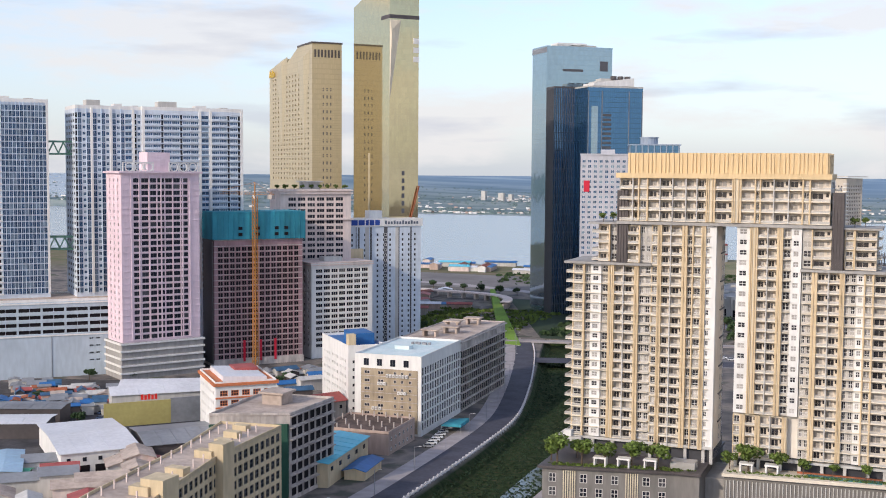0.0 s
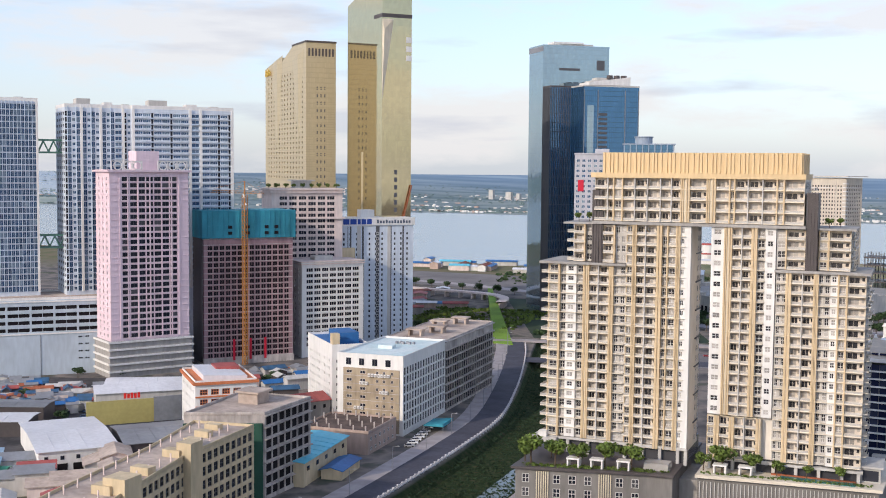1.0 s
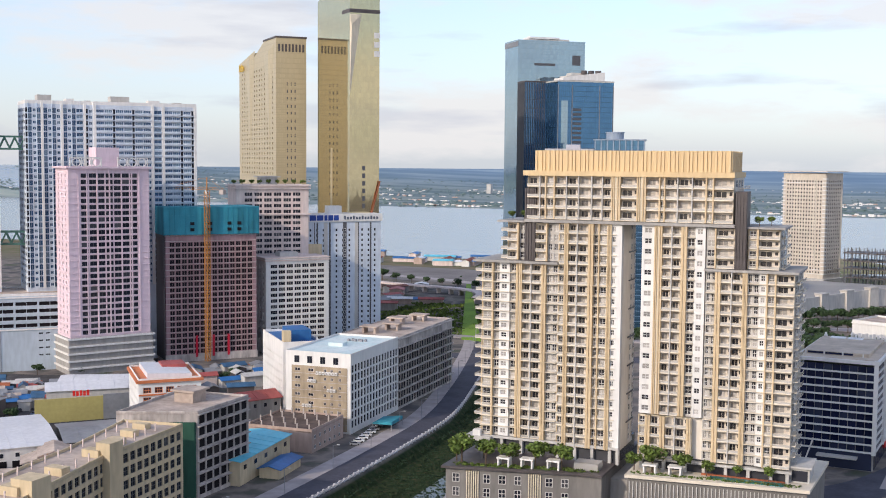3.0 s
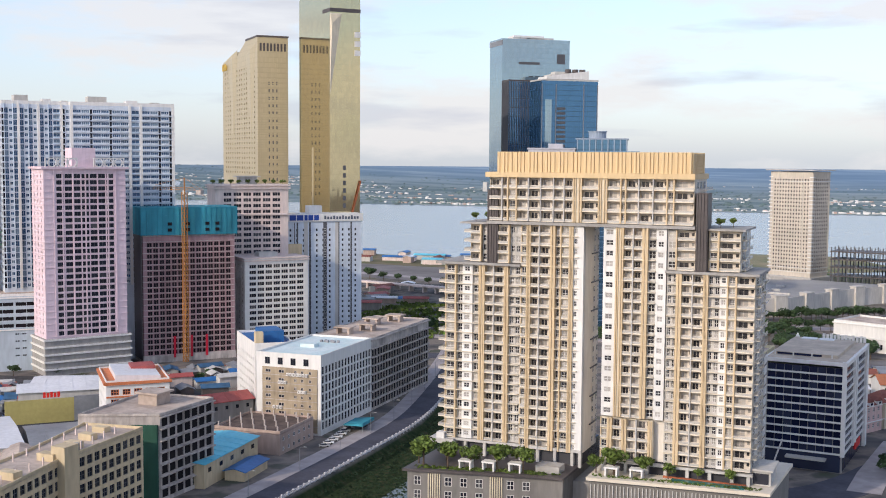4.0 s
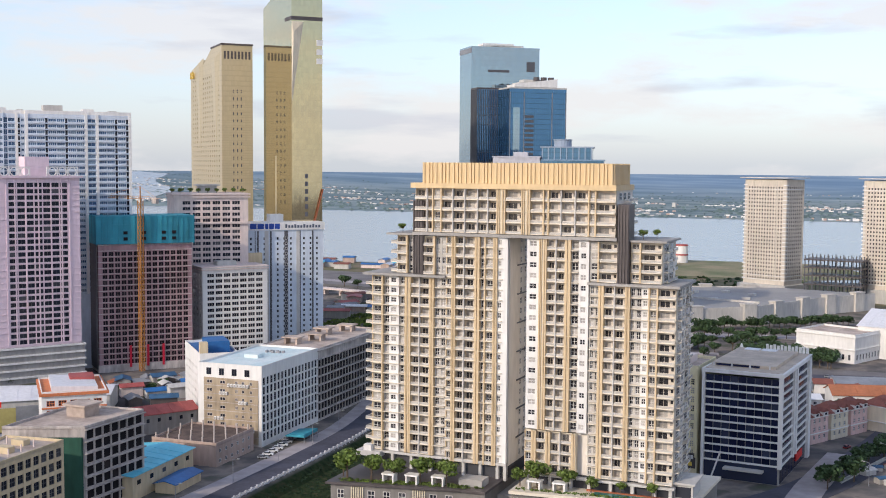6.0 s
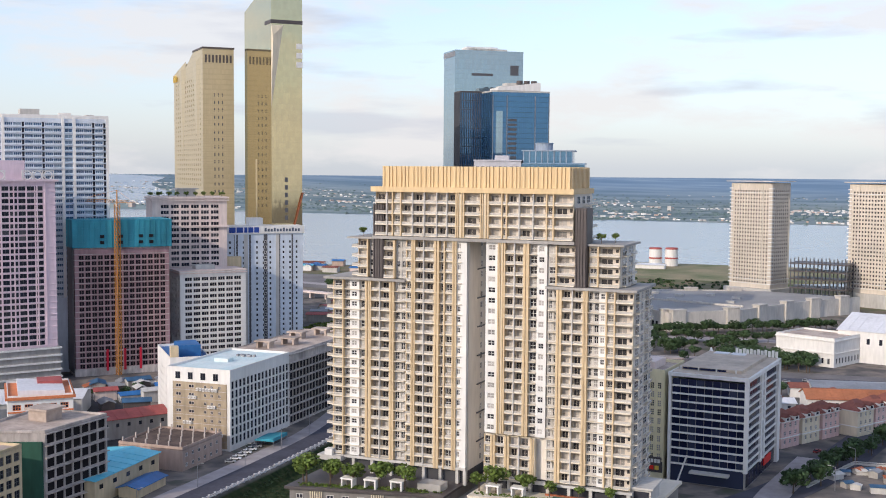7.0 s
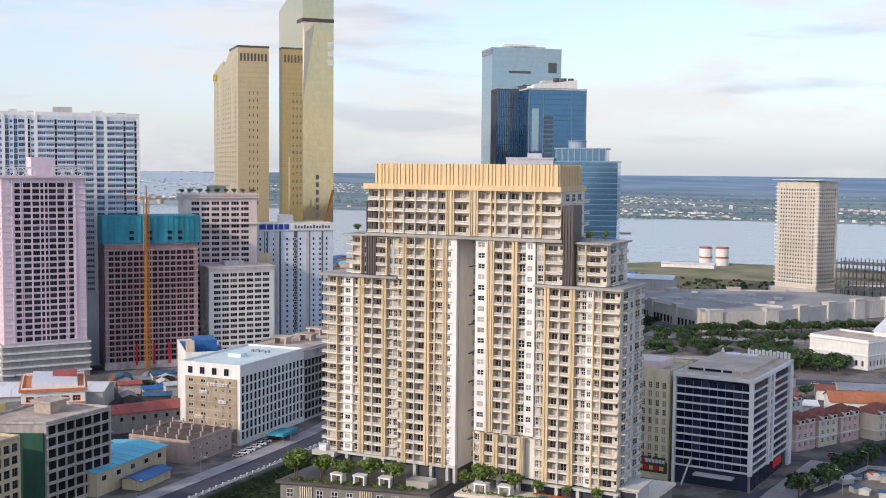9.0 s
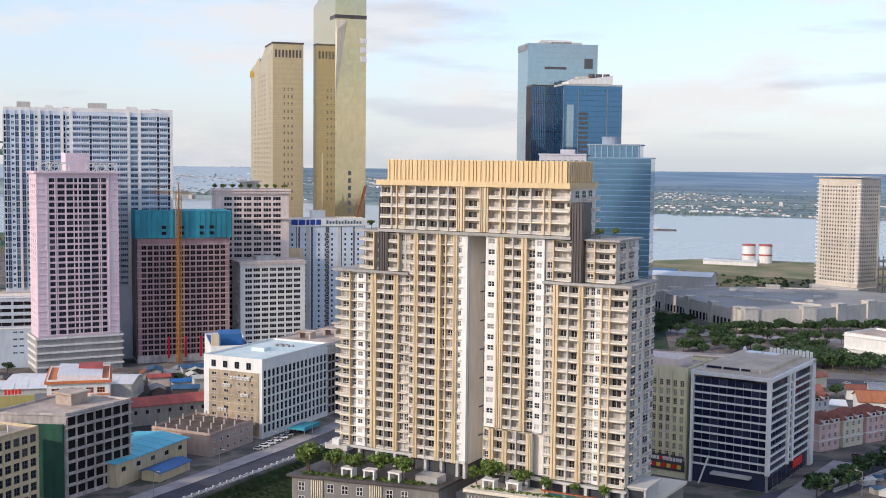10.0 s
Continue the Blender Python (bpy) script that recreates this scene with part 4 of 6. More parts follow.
def tower_crane(x, y, turn, h):
    root = thing("tower_crane", x, y, 0, turn, "yellow lattice tower crane beside the unfinished tower", "crane")
    mast = Mesh()
    s = 1.1
    for a in (-s, s):
        for b in (-s, s):
            mast.box(a - 0.16, b - 0.16, 0, a + 0.16, b + 0.16, h)
    for j in range(int(h / 3)):
        z = j * 3
        for a, b in (((-s, -s), (s, -s)), ((s, -s), (s, s)), ((-s, s), (s, s)), ((-s, -s), (-s, s))):
            mast.beam((*a, z), (*b, z + 3), 0.24)
            mast.beam((*a, z), (*b, z), 0.22)
    part("mast", mast, CRANE, root)
    jib = Mesh()
    for q in (-0.7, 0.7):
        jib.beam((-14, q, h + 1), (34, q, h + 1), 0.16)
    jib.beam((-8, 0, h + 2.4), (34, 0, h + 2.2), 0.16)
    for i in range(16):
        jib.beam((-14 + i * 3, -0.7, h + 1), (-12.5 + i * 3, 0, h + 2.3), 0.1)
        jib.beam((-12.5 + i * 3, 0, h + 2.3), (-11 + i * 3, 0.7, h + 1), 0.1)
    part("jib", jib, CRANE, root)
    part("top_mast", (lambda m: (m.beam((0, 0, h), (0, 0, h + 8), 0.5), m.beam((0, 0, h + 8), (30, 0, h + 2.3), 0.12), m.beam((0, 0, h + 8), (-13, 0, h + 1.5), 0.12), m)[3])(Mesh()), CRANE, root)
    part("counterweight", (lambda m: (m.box(-14, -1.2, h - 1.5, -10.5, 1.2, h + 1), m)[1])(Mesh()), CONCRETE, root)
    part("cab", (lambda m: (m.box(0.8, -2.2, h - 1.8, 2.6, -0.8, h + 0.6), m)[1])(Mesh()), WHITE, root)


tower_crane(-355.5, 586.0, 170, 99)

# white mid-rise block
S_WM = style(3, 1, 0.14, REVEAL, GLASSDARK)
wm, wf = slab_tower("white_midrise", "off-white mid-rise block with rows of dark window bands", -337.3, 620.7, 52, 41, 22, 57, WHITE,
                    {"front": (7, 4.3, 2.2, 0.6, 2.6, S_WM), "left": (3, 1.8, 1.8, 0.8, 2, S_WM)}, storey=3.5, base=6)
bands(wm, "cornice", 41, 22, [56.4, 57.8], BEIGE, 0.8, 0.6)
bands(wm, "ledge", 41, 22, [6 + 3.5 * j for j in range(15)], WHITE, 0.2, 0.3)
block(wm, "roof_house", 12, 8, 57, 24, 16, 61, PALE)

# hotel with its sign band
S_INN = style(1, 2, 0.16, FRAMEDARK, GLASSDARK)
inn, nf = slab_tower("white_hotel", "bluish white high-rise hotel with dark vertical strips and a sign band", -338, 668, 46, 52, 20, 78, BLUEWHITE,
                     {"front": (11, 1.2, 1.6, 0.9, 2.0, S_INN)}, storey=3.35, base=4)
block(inn, "sign_band", -0.8, -0.8, 78.2, 52.8, 20.8, 83.0, WHITE)
block(inn, "roof_house", 18, 6, 83, 27, 14, 88, WHITE)
for u, w in ((8.2, 1.0), (16.4, 1.2), (26.0, 2.4), (44.4, 1.0), (6.6, 0.5), (36.2, 0.6)):
    block(inn, "dark_strip", u, -0.16, 3, u + w, 0.0, 77.6, FRAMEDARK)
    if w > 2:
        lay_windows(inn, [(nf["front"].place(u + 0.3, -0.2, 5 + 3.35 * j), 1.6, 1.6) for j in range(21)], style(1, 1, 0.2, WHITE, GLASSDARK), 30, "stair_window")
for u in (13.0, 34.0):
    block(inn, "grey_strip", u, -0.12, 3, u + 2.6, 0.0, 77.6, PALE)
for i, w in enumerate((4.2, 4.2, 2.0, 3.2, 3.2)):
    u = 3.4 + (0, 4.8, 9.8, 12.4, 16.2)[i]
    block(inn, "blue_sign_bar", u, -0.95, 78.9, u + w, -0.8, 82.3, SIGNBLUE)
for i in range(12):
    block(inn, "dark_sign_bar", 26.4 + i * 2.0, -0.95, 79.5, 27.7 + i * 2.0, -0.8, 81.2 + 0.6 * (i % 3 == 0), SIGNDARK)

# beige hotel with a roof garden
S_HB = style(3, 1, 0.16, BEIGE, GLASSDARK)
hb, hf = slab_tower("beige_hotel", "beige classical hotel block with a planted roof terrace", -364, 630, 46, 46, 24, 101, BEIGE,
                    {"front": (6, 5.0, 2.3, 0.6, 4.5, S_HB), "right": (4, 1.6, 1.8, 0.8, 2.0, S_HB)}, storey=3.6, base=8, limit=120)
bands(hb, "cornice", 46, 24, [101, 99.4, 83, 42], BEIGE, 1.2, 0.9)
block(hb, "pavilion", 17, 8, 102, 28, 16, 106.5, PALE)
block(hb, "pavilion_roof", 15, 6.5, 106.5, 30, 17.5, 107.3, PALE)
block(hb, "corner_tower", 46.5, 4, 0, 56, 20, 64, YELLOWWALL)

# tall gold slab
S_GOLD = style(1, 1, 0.12, GOLDWALL, GLASSDARK)


def gold_slab():
    root = thing("gold_slab_tower", -478, 811, 0, -44, "wide pale gold tower with a faceted crown", "building")
    w, d, h = 111, 22, 190
    fs, mb = faces_of(w, d), Mesh()
    front = fs["front"]
    holes = grid_holes(w, 106, 22, 3.6, 13, 2.3, 1.7, 0.9, 6)
    pierced(mb, front, 0, h, holes, 0.4)
    for k in ("right", "back", "left"):
        plain(mb, fs[k], 0, h)
    part("wall", mb, GOLDWALL, root)
    lay_windows(root, [(front.place(a, 0.36, c), b - a, e - c) for a, b, c, e in holes], S_GOLD, 130)
    bands(root, "floor_edge", w, d, [106 + 3.6 * j for j in range(23)], GOLDWALL, 0.12, 0.5)
    # crown of slanting facets
    mb = Mesh()
    mb.prism([(0, 0), (42, 0), (42, d), (0, d)], h, 0, 0, [h + 2, h + 8, h + 8, h + 2])
    mb.prism([(42, 0), (76, 0), (76, d), (42, d)], h, 0, 0, [h + 2, h + 13, h + 13, h + 2])
    mb.prism([(76, 0), (w, 0), (w, d), (76, d)], h, h + 13.2)
    for x, y0, z in ((36, -1.6, 120), (92, -1.6, 126)):
        k = len(mb.v)
        mb.v += [(x - 16, -0.05, h + 3), (x + 14, -0.05, h + 9), (x, -0.05, z), (x + 3, y0, h + 5)]
        mb.f += [(k, k + 3, k + 1), (k, k + 2, k + 3), (k + 1, k + 3, k + 2)]
        mb.m += [0] * 3
    part("crown", mb, GOLDWALL, root)
    block(root, "crown_rim", 76, -0.4, h + 13.2, w + 0.4, d + 0.4, h + 14.4, DARK)
    lou = Mesh()
    lou.box(-0.1, 0, 0, 0.12, 1.4, 5.4)
    lm = lou.mesh("louvre", [DARK])
    for i in range(8):
        part("louvre", lm, None, root, "", pose(w, 1.6 + i * 2.5, h + 3.6))
    for u in (7.8, 10.6, 13.4):
        for j in range(16):
            block(root, "side_vent", w - 0.02, u, 92 + j * 5.2, w + 0.1, u + 0.8, 94.2 + j * 5.2, FRAMEDARK)
    mb = Mesh()
    for i in range(6):
        mb.beam((4 + i * 2.4, -1.0, h - 4), (5.4 + i * 2.4, -1.0, h + 1 - (i % 3)), 0.9)
    part("roof_sign", mb, SIGNGOLD, root, "gold roof sign")


gold_slab()


def gold_mirror():
    root = thing("gold_mirror_tower", -371.5, 746, 0, -42, "tall gold mirror-glass tower with folded facets", "building")
    w, d = 64, 21
    mb = Mesh()
    mb.prism([(0, 0), (w, 0), (w, d), (0, d)], 0, 0, 0, [228, 244, 244, 228])
    part("wall", mb, GOLDGLASS, root)
    # folded facet at the corner
    k = Mesh()
    k.v += [(w + 0.1, 0, 213), (w + 0.1, 8, 213), (w + 0.1, 0, 160), (w + 1.4, 1.0, 206)]
    k.f += [(0, 3, 1), (0, 2, 3), (2, 1, 3)]
    k.m += [0] * 3
    part("facet", k, CREAM, root, "pale gold folded facet")
    block(root, "sky_garden", w - 14, -0.3, 214, w + 0.3, d + 0.2, 216.4, DARK)
    for z in (186, 192, 198):
        block(root, "corner_opening", w - 0.1, d - 4, z, w + 0.25, d + 0.2, z + 3.6, WHITE)
    for j in range(6):
        block(root, "vent", w, 9, 86 + j * 5, w + 0.12, 11, 89 + j * 5, FRAMEDARK)
    mb = Mesh()
    mb.beam((w + 1, 12, 70), (w + 1.5, 21, 104), 0.8)
    part("hoist", mb, RUST, root, "rust-red hoist boom")
    block(root, "rail_bay", 28, -0.4, 60, 31, 0.0, 126, GOLDWALL, "pale hoist rail on the glass")


gold_mirror()

# three pale blue-grey residential towers on one podium
S_BLUE = style(2, 1, 0.10, BLUEWHITE, GLASSBLUE)
S_SLOT = style(1, 1, 0.05, BLUEWHITE, GLASSDARK)
BLUEFIN = material("pale_blue_fin", (0.55, 0.66, 0.78), 0.6, var=0.05, streak=0.05)


def residential(x, y, turn, w, d, h, label, plan):
    """plan: letters for the strips of the front: f fin, b balcony, w window, d dark slot, g glazed strip, c curtain wall."""
    root = thing("residential_tower", x, y, 0, turn, label, "building", "towers on the white podium")
    wide = {"f": 1.3, "b": 4.2, "w": 2.6, "d": 1.5, "g": 4.4, "c": 2.4, "x": 4.6}
    k = w / sum(wide[c] for c in plan)
    base, st = 44.0, 3.4
    n = int((h - base - 1.5) / st)
    fs, mb, holes = faces_of(w, d), Mesh(), []
    u, runs, rows = 0.0, [], {"b": [], "s": [], "d": []}
    for c in plan:
        e = u + wide[c] * k
        if c == "f":
            block(root, "pilaster", u, -0.75, base, e, -0.004, h, WHITE)
        for j in range(n):
            z = base + j * st
            if c == "b":
                hs = [(u + 0.1, e - 0.1, z + 1.0, z + st - 0.55, "b")]
            elif c == "w":
                hs = [(u + 0.4, e - 0.4, z + 0.9, z + 2.6, "s")]
            elif c == "d":
                hs = [(u + 0.15, e - 0.15, z + 0.4, z + st - 0.3, "d")]
            elif c == "g":
                hs = [(u + 0.3, e - 0.3, z + 0.9, z + st - 0.5, "s")]
            elif c == "x":
                hs = [(u + 0.9, e - 0.9, z + 0.9, z + 2.7, "d")]
            elif c == "c":
                hs = [(u + 0.08, e - 0.08, z + 0.25, z + st - 0.2, "s")]
            else:
                hs = []
            for a, b, z0, z1, kind in hs:
                holes.append((a, b, z0, z1))
                rows[kind].append((fs["front"].place(a, 0.4, z0), b - a, z1 - z0))
        if c == "b":
            if runs and abs(runs[-1][1] - u) < 1e-6:
                runs[-1][1] = e
            else:
                runs.append([u, e])
        if c == "c":
            block(root, "mullion", u - 0.12, -0.5, base, u + 0.14, -0.004, h, BLUEFIN)
        if c == "g":
            for j in range(n):
                block(root, "sill_box", u + 0.2, -0.6, base + j * st + 0.1, e - 0.2, -0.004, base + j * st + 0.85, BLUEFIN)
        if c == "x":
            for j in range(n):
                block(root, "sill_box", u, -0.9, base + j * st, e, -0.004, base + j * st + 0.7, WHITE)
        u = e
    pierced(mb, fs["front"], 0, h, holes, 0.45)
    plain(mb, fs["back"], 0, h)
    for k2, ww in (("left", 5.6), ("right", 3.0)):
        f = fs[k2]
        hh = grid_holes(f.width, base, n, st, 4, ww, 1.7, 1.1, 1.5)
        pierced(mb, f, 0, h, hh, 0.45)
        rows["d" if k2 == "left" else "s"] += [(f.place(a, 0.4, c), b - a, e - c) for a, b, c, e in hh]
    part("wall", mb, BLUEWHITE, root)
    for a, b in runs:
        bb = Mesh()
        bb.box(a, -0.9, 0, b, -0.004, 1.15)
        me = bb.mesh("balcony_band", [BLUEWHITE])
        for j in range(n):
            part("balcony_band", me, None, root, "", pose(0, 0, base + j * st - 0.15))
    flat_roof(root, w, d, h, parapet=1.6, wall=WHITE, over=0.004)
    lay_windows(root, rows["b"], style(4, 1, 0.2, BLUEWHITE, GLASSBLUE), 110)
    lay_windows(root, rows["s"], S_BLUE, 60)
    lay_windows(root, rows["d"], S_SLOT, 40)
    block(root, "roof_house", w * 0.18, 6, h, w * 0.36, 16, h + 5.0, PALE)
    block(root, "roof_house", w * 0.55, 7, h, w * 0.66, 15, h + 3.2, WHITE)
    block(root, "roof_house", w * 0.8, 7, h, w * 0.88, 15, h + 2.4, PALE)


residential(-411.5, 556, 48, 59, 28, 148.3, "white and blue-grey balcony tower on a white podium", "fbbdbbdbbfgfbbdbdf")
residential(-437.5, 530, 50, 42, 30, 148.3, "blue-grey glazed residential tower with slim white pilasters", "dcwcfcwcwfcwcgfdwdwf")
residential(-489.3, 480.2, 48, 58, 30, 151, "tall blue-glass residential tower with white corner fins", "fcwcwcfcwcgcfcwxccccccccccccf")
BRIDGEGREEN = material("green_bridge_paint", (0.13, 0.27, 0.20), 0.6, var=0.08)
for a, z in (((-452, 527), 122), ((-452, 527), 68)):
    br = thing("sky_bridge", -455, 528, 0, 38, "green steel truss bridge between the residential towers", "bridge")
    mb = Mesh()
    for q in (0, 5):
        mb.box(0, q, z, 22, q + 0.8, z + 1)
        mb.box(0, q, z + 7, 22, q + 0.8, z + 8)
        for i in range(4):
            mb.beam((i * 5.5, q + 0.4, z + 1), (i * 5.5 + 2.75, q + 0.4, z + 7), 0.6)
            mb.beam((i * 5.5 + 2.75, q + 0.4, z + 7), (i * 5.5 + 5.5, q + 0.4, z + 1), 0.6)
    part("truss", mb, BRIDGEGREEN, br)
    block(br, "deck", 0, 0.8, z + 0.2, 22, 5, z + 0.8, STEEL)


def garage():
    root = thing("garage_podium", -520, 423.5, 0, 45, "long white car-park podium with dark open decks", "building")
    w, d = 152, 40
    fs, mb = faces_of(w, d), Mesh()
    # open decks are closed by near-black panes, the shade within put into colour
    holes = [(2.0 + i * 12.4, 13.6 + i * 12.4, z, z + 2.3) for i in range(12) for z in (24, 28, 32, 36)]
    holes += [(138 + 3.6 * (i % 2), 140.4 + 3.6 * (i % 2), z, z + 1.0) for i in range(2) for z in (8, 12, 16, 20)]
    pierced(mb, fs["front"], 0, 42, holes, 0.8)
    for k in ("left", "right", "back"):
        plain(mb, fs[k], 0, 42)
    part("wall", mb, material("blue_grey_podium_render", (0.50, 0.57, 0.64), 0.75, var=0.06, streak=0.06), root)
    lay_windows(root, [(fs["front"].place(a, 0.75, c), b - a, e - c) for a, b, c, e in holes], style(2, 1, 0.15, BLUEWHITE, OPENSHADE), 80, "deck_opening")
    flat_roof(root, w, d, 42, wall=WHITE, over=0.004)
    bands(root, "ledge", w, d, [22.6, 40.4], WHITE, 0.4, 0.7)
    for u in (40, 80, 118):
        block(root, "downpipe", u, -0.25, 0, u + 0.3, 0, 23, STEEL)


garage()


# ---- glass office towers ----
def glass_tower(name, label, x, y, turn, w, d, h, mat, rim=DARK, strips=(), top=4.0):
    root = thing(name, x, y, 0, turn, label, "building")
    mb = Mesh()
    mb.box(0, 0, 0, w, d, h)
    part("curtain_wall", mb, mat, root)
    mb = Mesh()
    mb.box(-0.2, -0.2, h, w + 0.2, d + 0.2, h + 1.2)
    part("roof_rim", mb, rim, root)
    if top:
        for a, b, c, e, z in ((0.2, 0.2, 0.8, 0.8, top), (0.3, 0.3, 0.6, 0.7, top * 1.6)):
            block(root, "roof_house", w * a, d * b, h + 1.2, w * c, d * e, h + 1.2 + z, PALE)
    for u, wd, z0, z1, step in strips:
        for k in range(int((z1 - z0) / step)):
            block(root, "louvre", u, -0.25, z0 + k * step, u + wd, 0.0, z0 + k * step + step * 0.55, FRAMEDARK)
    return root


gl = glass_tower("silver_glass_tower", "tall silver-blue glass office tower", -280, 910, 40, 58, 30, 214, SKYGLASS, SKYGLASS, (), 2.0)
block(gl, "roof_edge", -0.3, -0.3, 210, 0.0, 30.3, 214, STEEL)
block(gl, "roof_frame", 12, 6, 215.2, 38, 20, 218.6, WHITE)
block(gl, "corner_opening", 47, -0.2, 196, 54, 0, 204, FRAMEDARK)
block(gl, "slot", 14, -0.15, 195, 32, 0, 197, FRAMEDARK)
bl = glass_tower("blue_glass_tower", "deep blue glass office tower with a roof terrace", -239, 886, 40, 47.3, 24, 179.5, NAVYGLASS, PALE, [(13, 7, 96, 164, 3.6)], 4.0)
cn = Mesh()
cn.prism([(5, 1), (40, 1), (40, 20), (5, 20)], 181, 0, 0, [183.0, 187.6, 187.6, 183.0])
part("roof_canopy", cn, WHITE, bl, "slanting white roof canopy")
fan = Mesh()
fan.tube(0, 0, 0, 2.6, 2.4, 2.4, 14)
fme = fan.mesh("cooling_fan", [DARK])
for x in (24, 30, 36):
    part("cooling_fan", fme, None, bl, "dark round cooling fan", pose(x, 5, 186.2))
block(bl, "pale_strip", 3.0, -0.4, 0, 8.5, -0.004, 165, SKYGLASS)
for u in (0.2, 11.8, 35, 46.6):
    block(bl, "mullion", u, -0.35, 0, u + 0.6, 0.0, 177, STEEL)
wing = glass_tower("dark_glass_wing", "dark glass slab between the two office towers", -268, 893, 40, 19, 16, 180, NAVYGLASS, DARK, (), 0)
bands(wing, "floor_edge", 19, 16, [8 + 7.2 * j for j in range(24)], FRAMEDARK, 0.12, 0.5)
fins(wing, "mullion", faces_of(19, 16)["front"], [0.8 + 1.45 * i for i in range(13)], 0, 180, FRAMEDARK, 0.45, 0.5)
fins(wing, "mullion", faces_of(19, 16)["left"], [0.8 + 1.45 * i for i in range(11)], 0, 180, FRAMEDARK, 0.45, 0.5)


def stepped_glass():
    root = thing("stepped_glass_tower", -222, 806, 0, 14, "blue glass office tower with stepped roof and pale floor lines", "building")
    mb = Mesh()
    mb.box(0, 0, 0, 77, 34, 124)
    part("curtain_wall", mb, TEALGLASS, root)
    mb = Mesh()
    mb.box(34, 2, 124, 69, 30, 133)
    part("upper_wall", mb, TEALGLASS, root)
    bands(root, "floor_line", 77, 34, [6 + 3.7 * j for j in range(32)], NAVYLINE, 0.12, 0.22)
    block(root, "roof_rim", 33.4, -0.4, 124, 77.4, 34.4, 124.9, NAVYLINE)
    block(root, "roof_slab", 33, 1, 133, 70, 31, 133.9, SLATEPIER)
    mb = Mesh()
    mb.tube(48, 12, 133.9, 138.4, 6.2, 6.2, 18)
    mb.tube(48, 12, 138.4, 139.0, 6.8, 6.8, 18)
    part("roof_drum", mb, SLATEPIER, root, "round pale roof drum")
    pm_ = Mesh()
    pm_.box(0, 1.4, 114, 0.7, 2, 133)
    pme_ = pm_.mesh("upper_pier", [SLATEPIER])
    for i in range(9):
        part("upper_pier", pme_, None, root, "", pose(34 + i * 4.25, 0, 0))
    block(root, "side_block", 0, -1.2, 0, 33, 20, 126, LILAC)
    block(root, "side_block_rim", -0.5, -1.7, 126, 33.5, 20.5, 127, LILAC)
    block(root, "side_roof_house", 14, 4, 127, 24, 12, 130, LILAC)
    f = Face((0, -1.2, 0), (1, 0, 0), (0, 1, 0), 33)
    lay_windows(root, [(f.place(1.2 + 4 * i, -0.05, 45 + 3.6 * j), 2.4, 2.0) for j in range(22) for i in range(8)], style(2, 1, 0.12, FRAME, GLASSBLUE), 130)
    block(root, "banner", 2.5, -1.6, 100, 6.5, -1.3, 108, REDCLOTH, "red and white banner")


SLATEPIER = material("slate_blue_cladding", (0.30, 0.36, 0.45), 0.6, var=0.06, streak=0.05)
NAVYLINE = material("blue_grey_floor_line", (0.20, 0.30, 0.42), 0.4, metal=0.3, var=0.05)
LILAC = material("pale_lilac_grey_render", (0.52, 0.52, 0.57), 0.8, var=0.07, streak=0.07)
stepped_glass()

# pale twin towers near the river
RIVERCREAM = material("warm_cream_render", (0.70, 0.62, 0.52), 0.8, var=0.07, streak=0.07)
S_RT = style(1, 1, 0.14, RIVERCREAM, GLASSDARK)


def river_tower(x, y, turn, w, d, h):
    root, fs = slab_tower("riverside_tower", "beige riverside apartment tower with an overhanging roof slab", x, y, turn, w, d, h, RIVERCREAM,
                          {"front": (13, 1.6, 1.9, 0.8, 3.2, S_RT), "right": (8, 1.7, 1.9, 0.8, 2.4, S_RT)}, storey=3.5, base=16, limit=70, group="riverside towers")
    bands(root, "roof_slab", w, d, [h + 2.4], REVEAL, 3.6, 0.7)
    for f, us in ((fs["front"], (1.6, 9.5, w - 9.5, w - 1.6)), (fs["right"], (1.2, d - 1.2))):
        fins(root, "pilaster", f, us, 16, h, REVEAL, 1.1, 0.35)
    bs = Mesh()
    bs.box(-1.1, -0.9, 0, 2.4, 3.0, 0.9)
    bme = bs.mesh("corner_balcony", [WHITE])
    for x in (0.0, w - 1.3):
        for j in range(26):
            part("corner_balcony", bme, None, root, "", pose(x, 0, 16.2 + 3.5 * j))
    bands(root, "ledge", w, d, [h - 8, 16, 20], WHITE, 0.5, 0.5)
    bands(root, "podium", w, d, [0], PALE, 4, 12)
    block(root, "roof_house", w * 0.2, d * 0.2, h, w * 0.8, d * 0.8, h + 1.5, PALE)


river_tower(-101, 1160, -26, 44, 30, 108)
river_tower(5, 1150, -26, 44, 30, 108)


def steel_skeleton():
    root = thing("steel_skeleton", -42, 1128, 0, -10, "dark open steel frame of an unfinished hall", "building")
    post, beam = Mesh(), Mesh()
    post.box(-0.4, -0.4, 0, 0.4, 0.4, 42)
    me = post.mesh("column", [FRAMEDARK])
    for i in range(8):
        for j in range(3):
            part("column", me, None, root, "", pose(i * 7, j * 12, 0))
    beam.box(-1, -1, -0.5, 50, 25, 0.5)
    bm2 = beam.mesh("floor_slab", [DARK])
    for z in (8, 16, 24, 31, 38):
        part("floor_slab", bm2, None, root, "", pose(0, 0, z))


steel_skeleton()


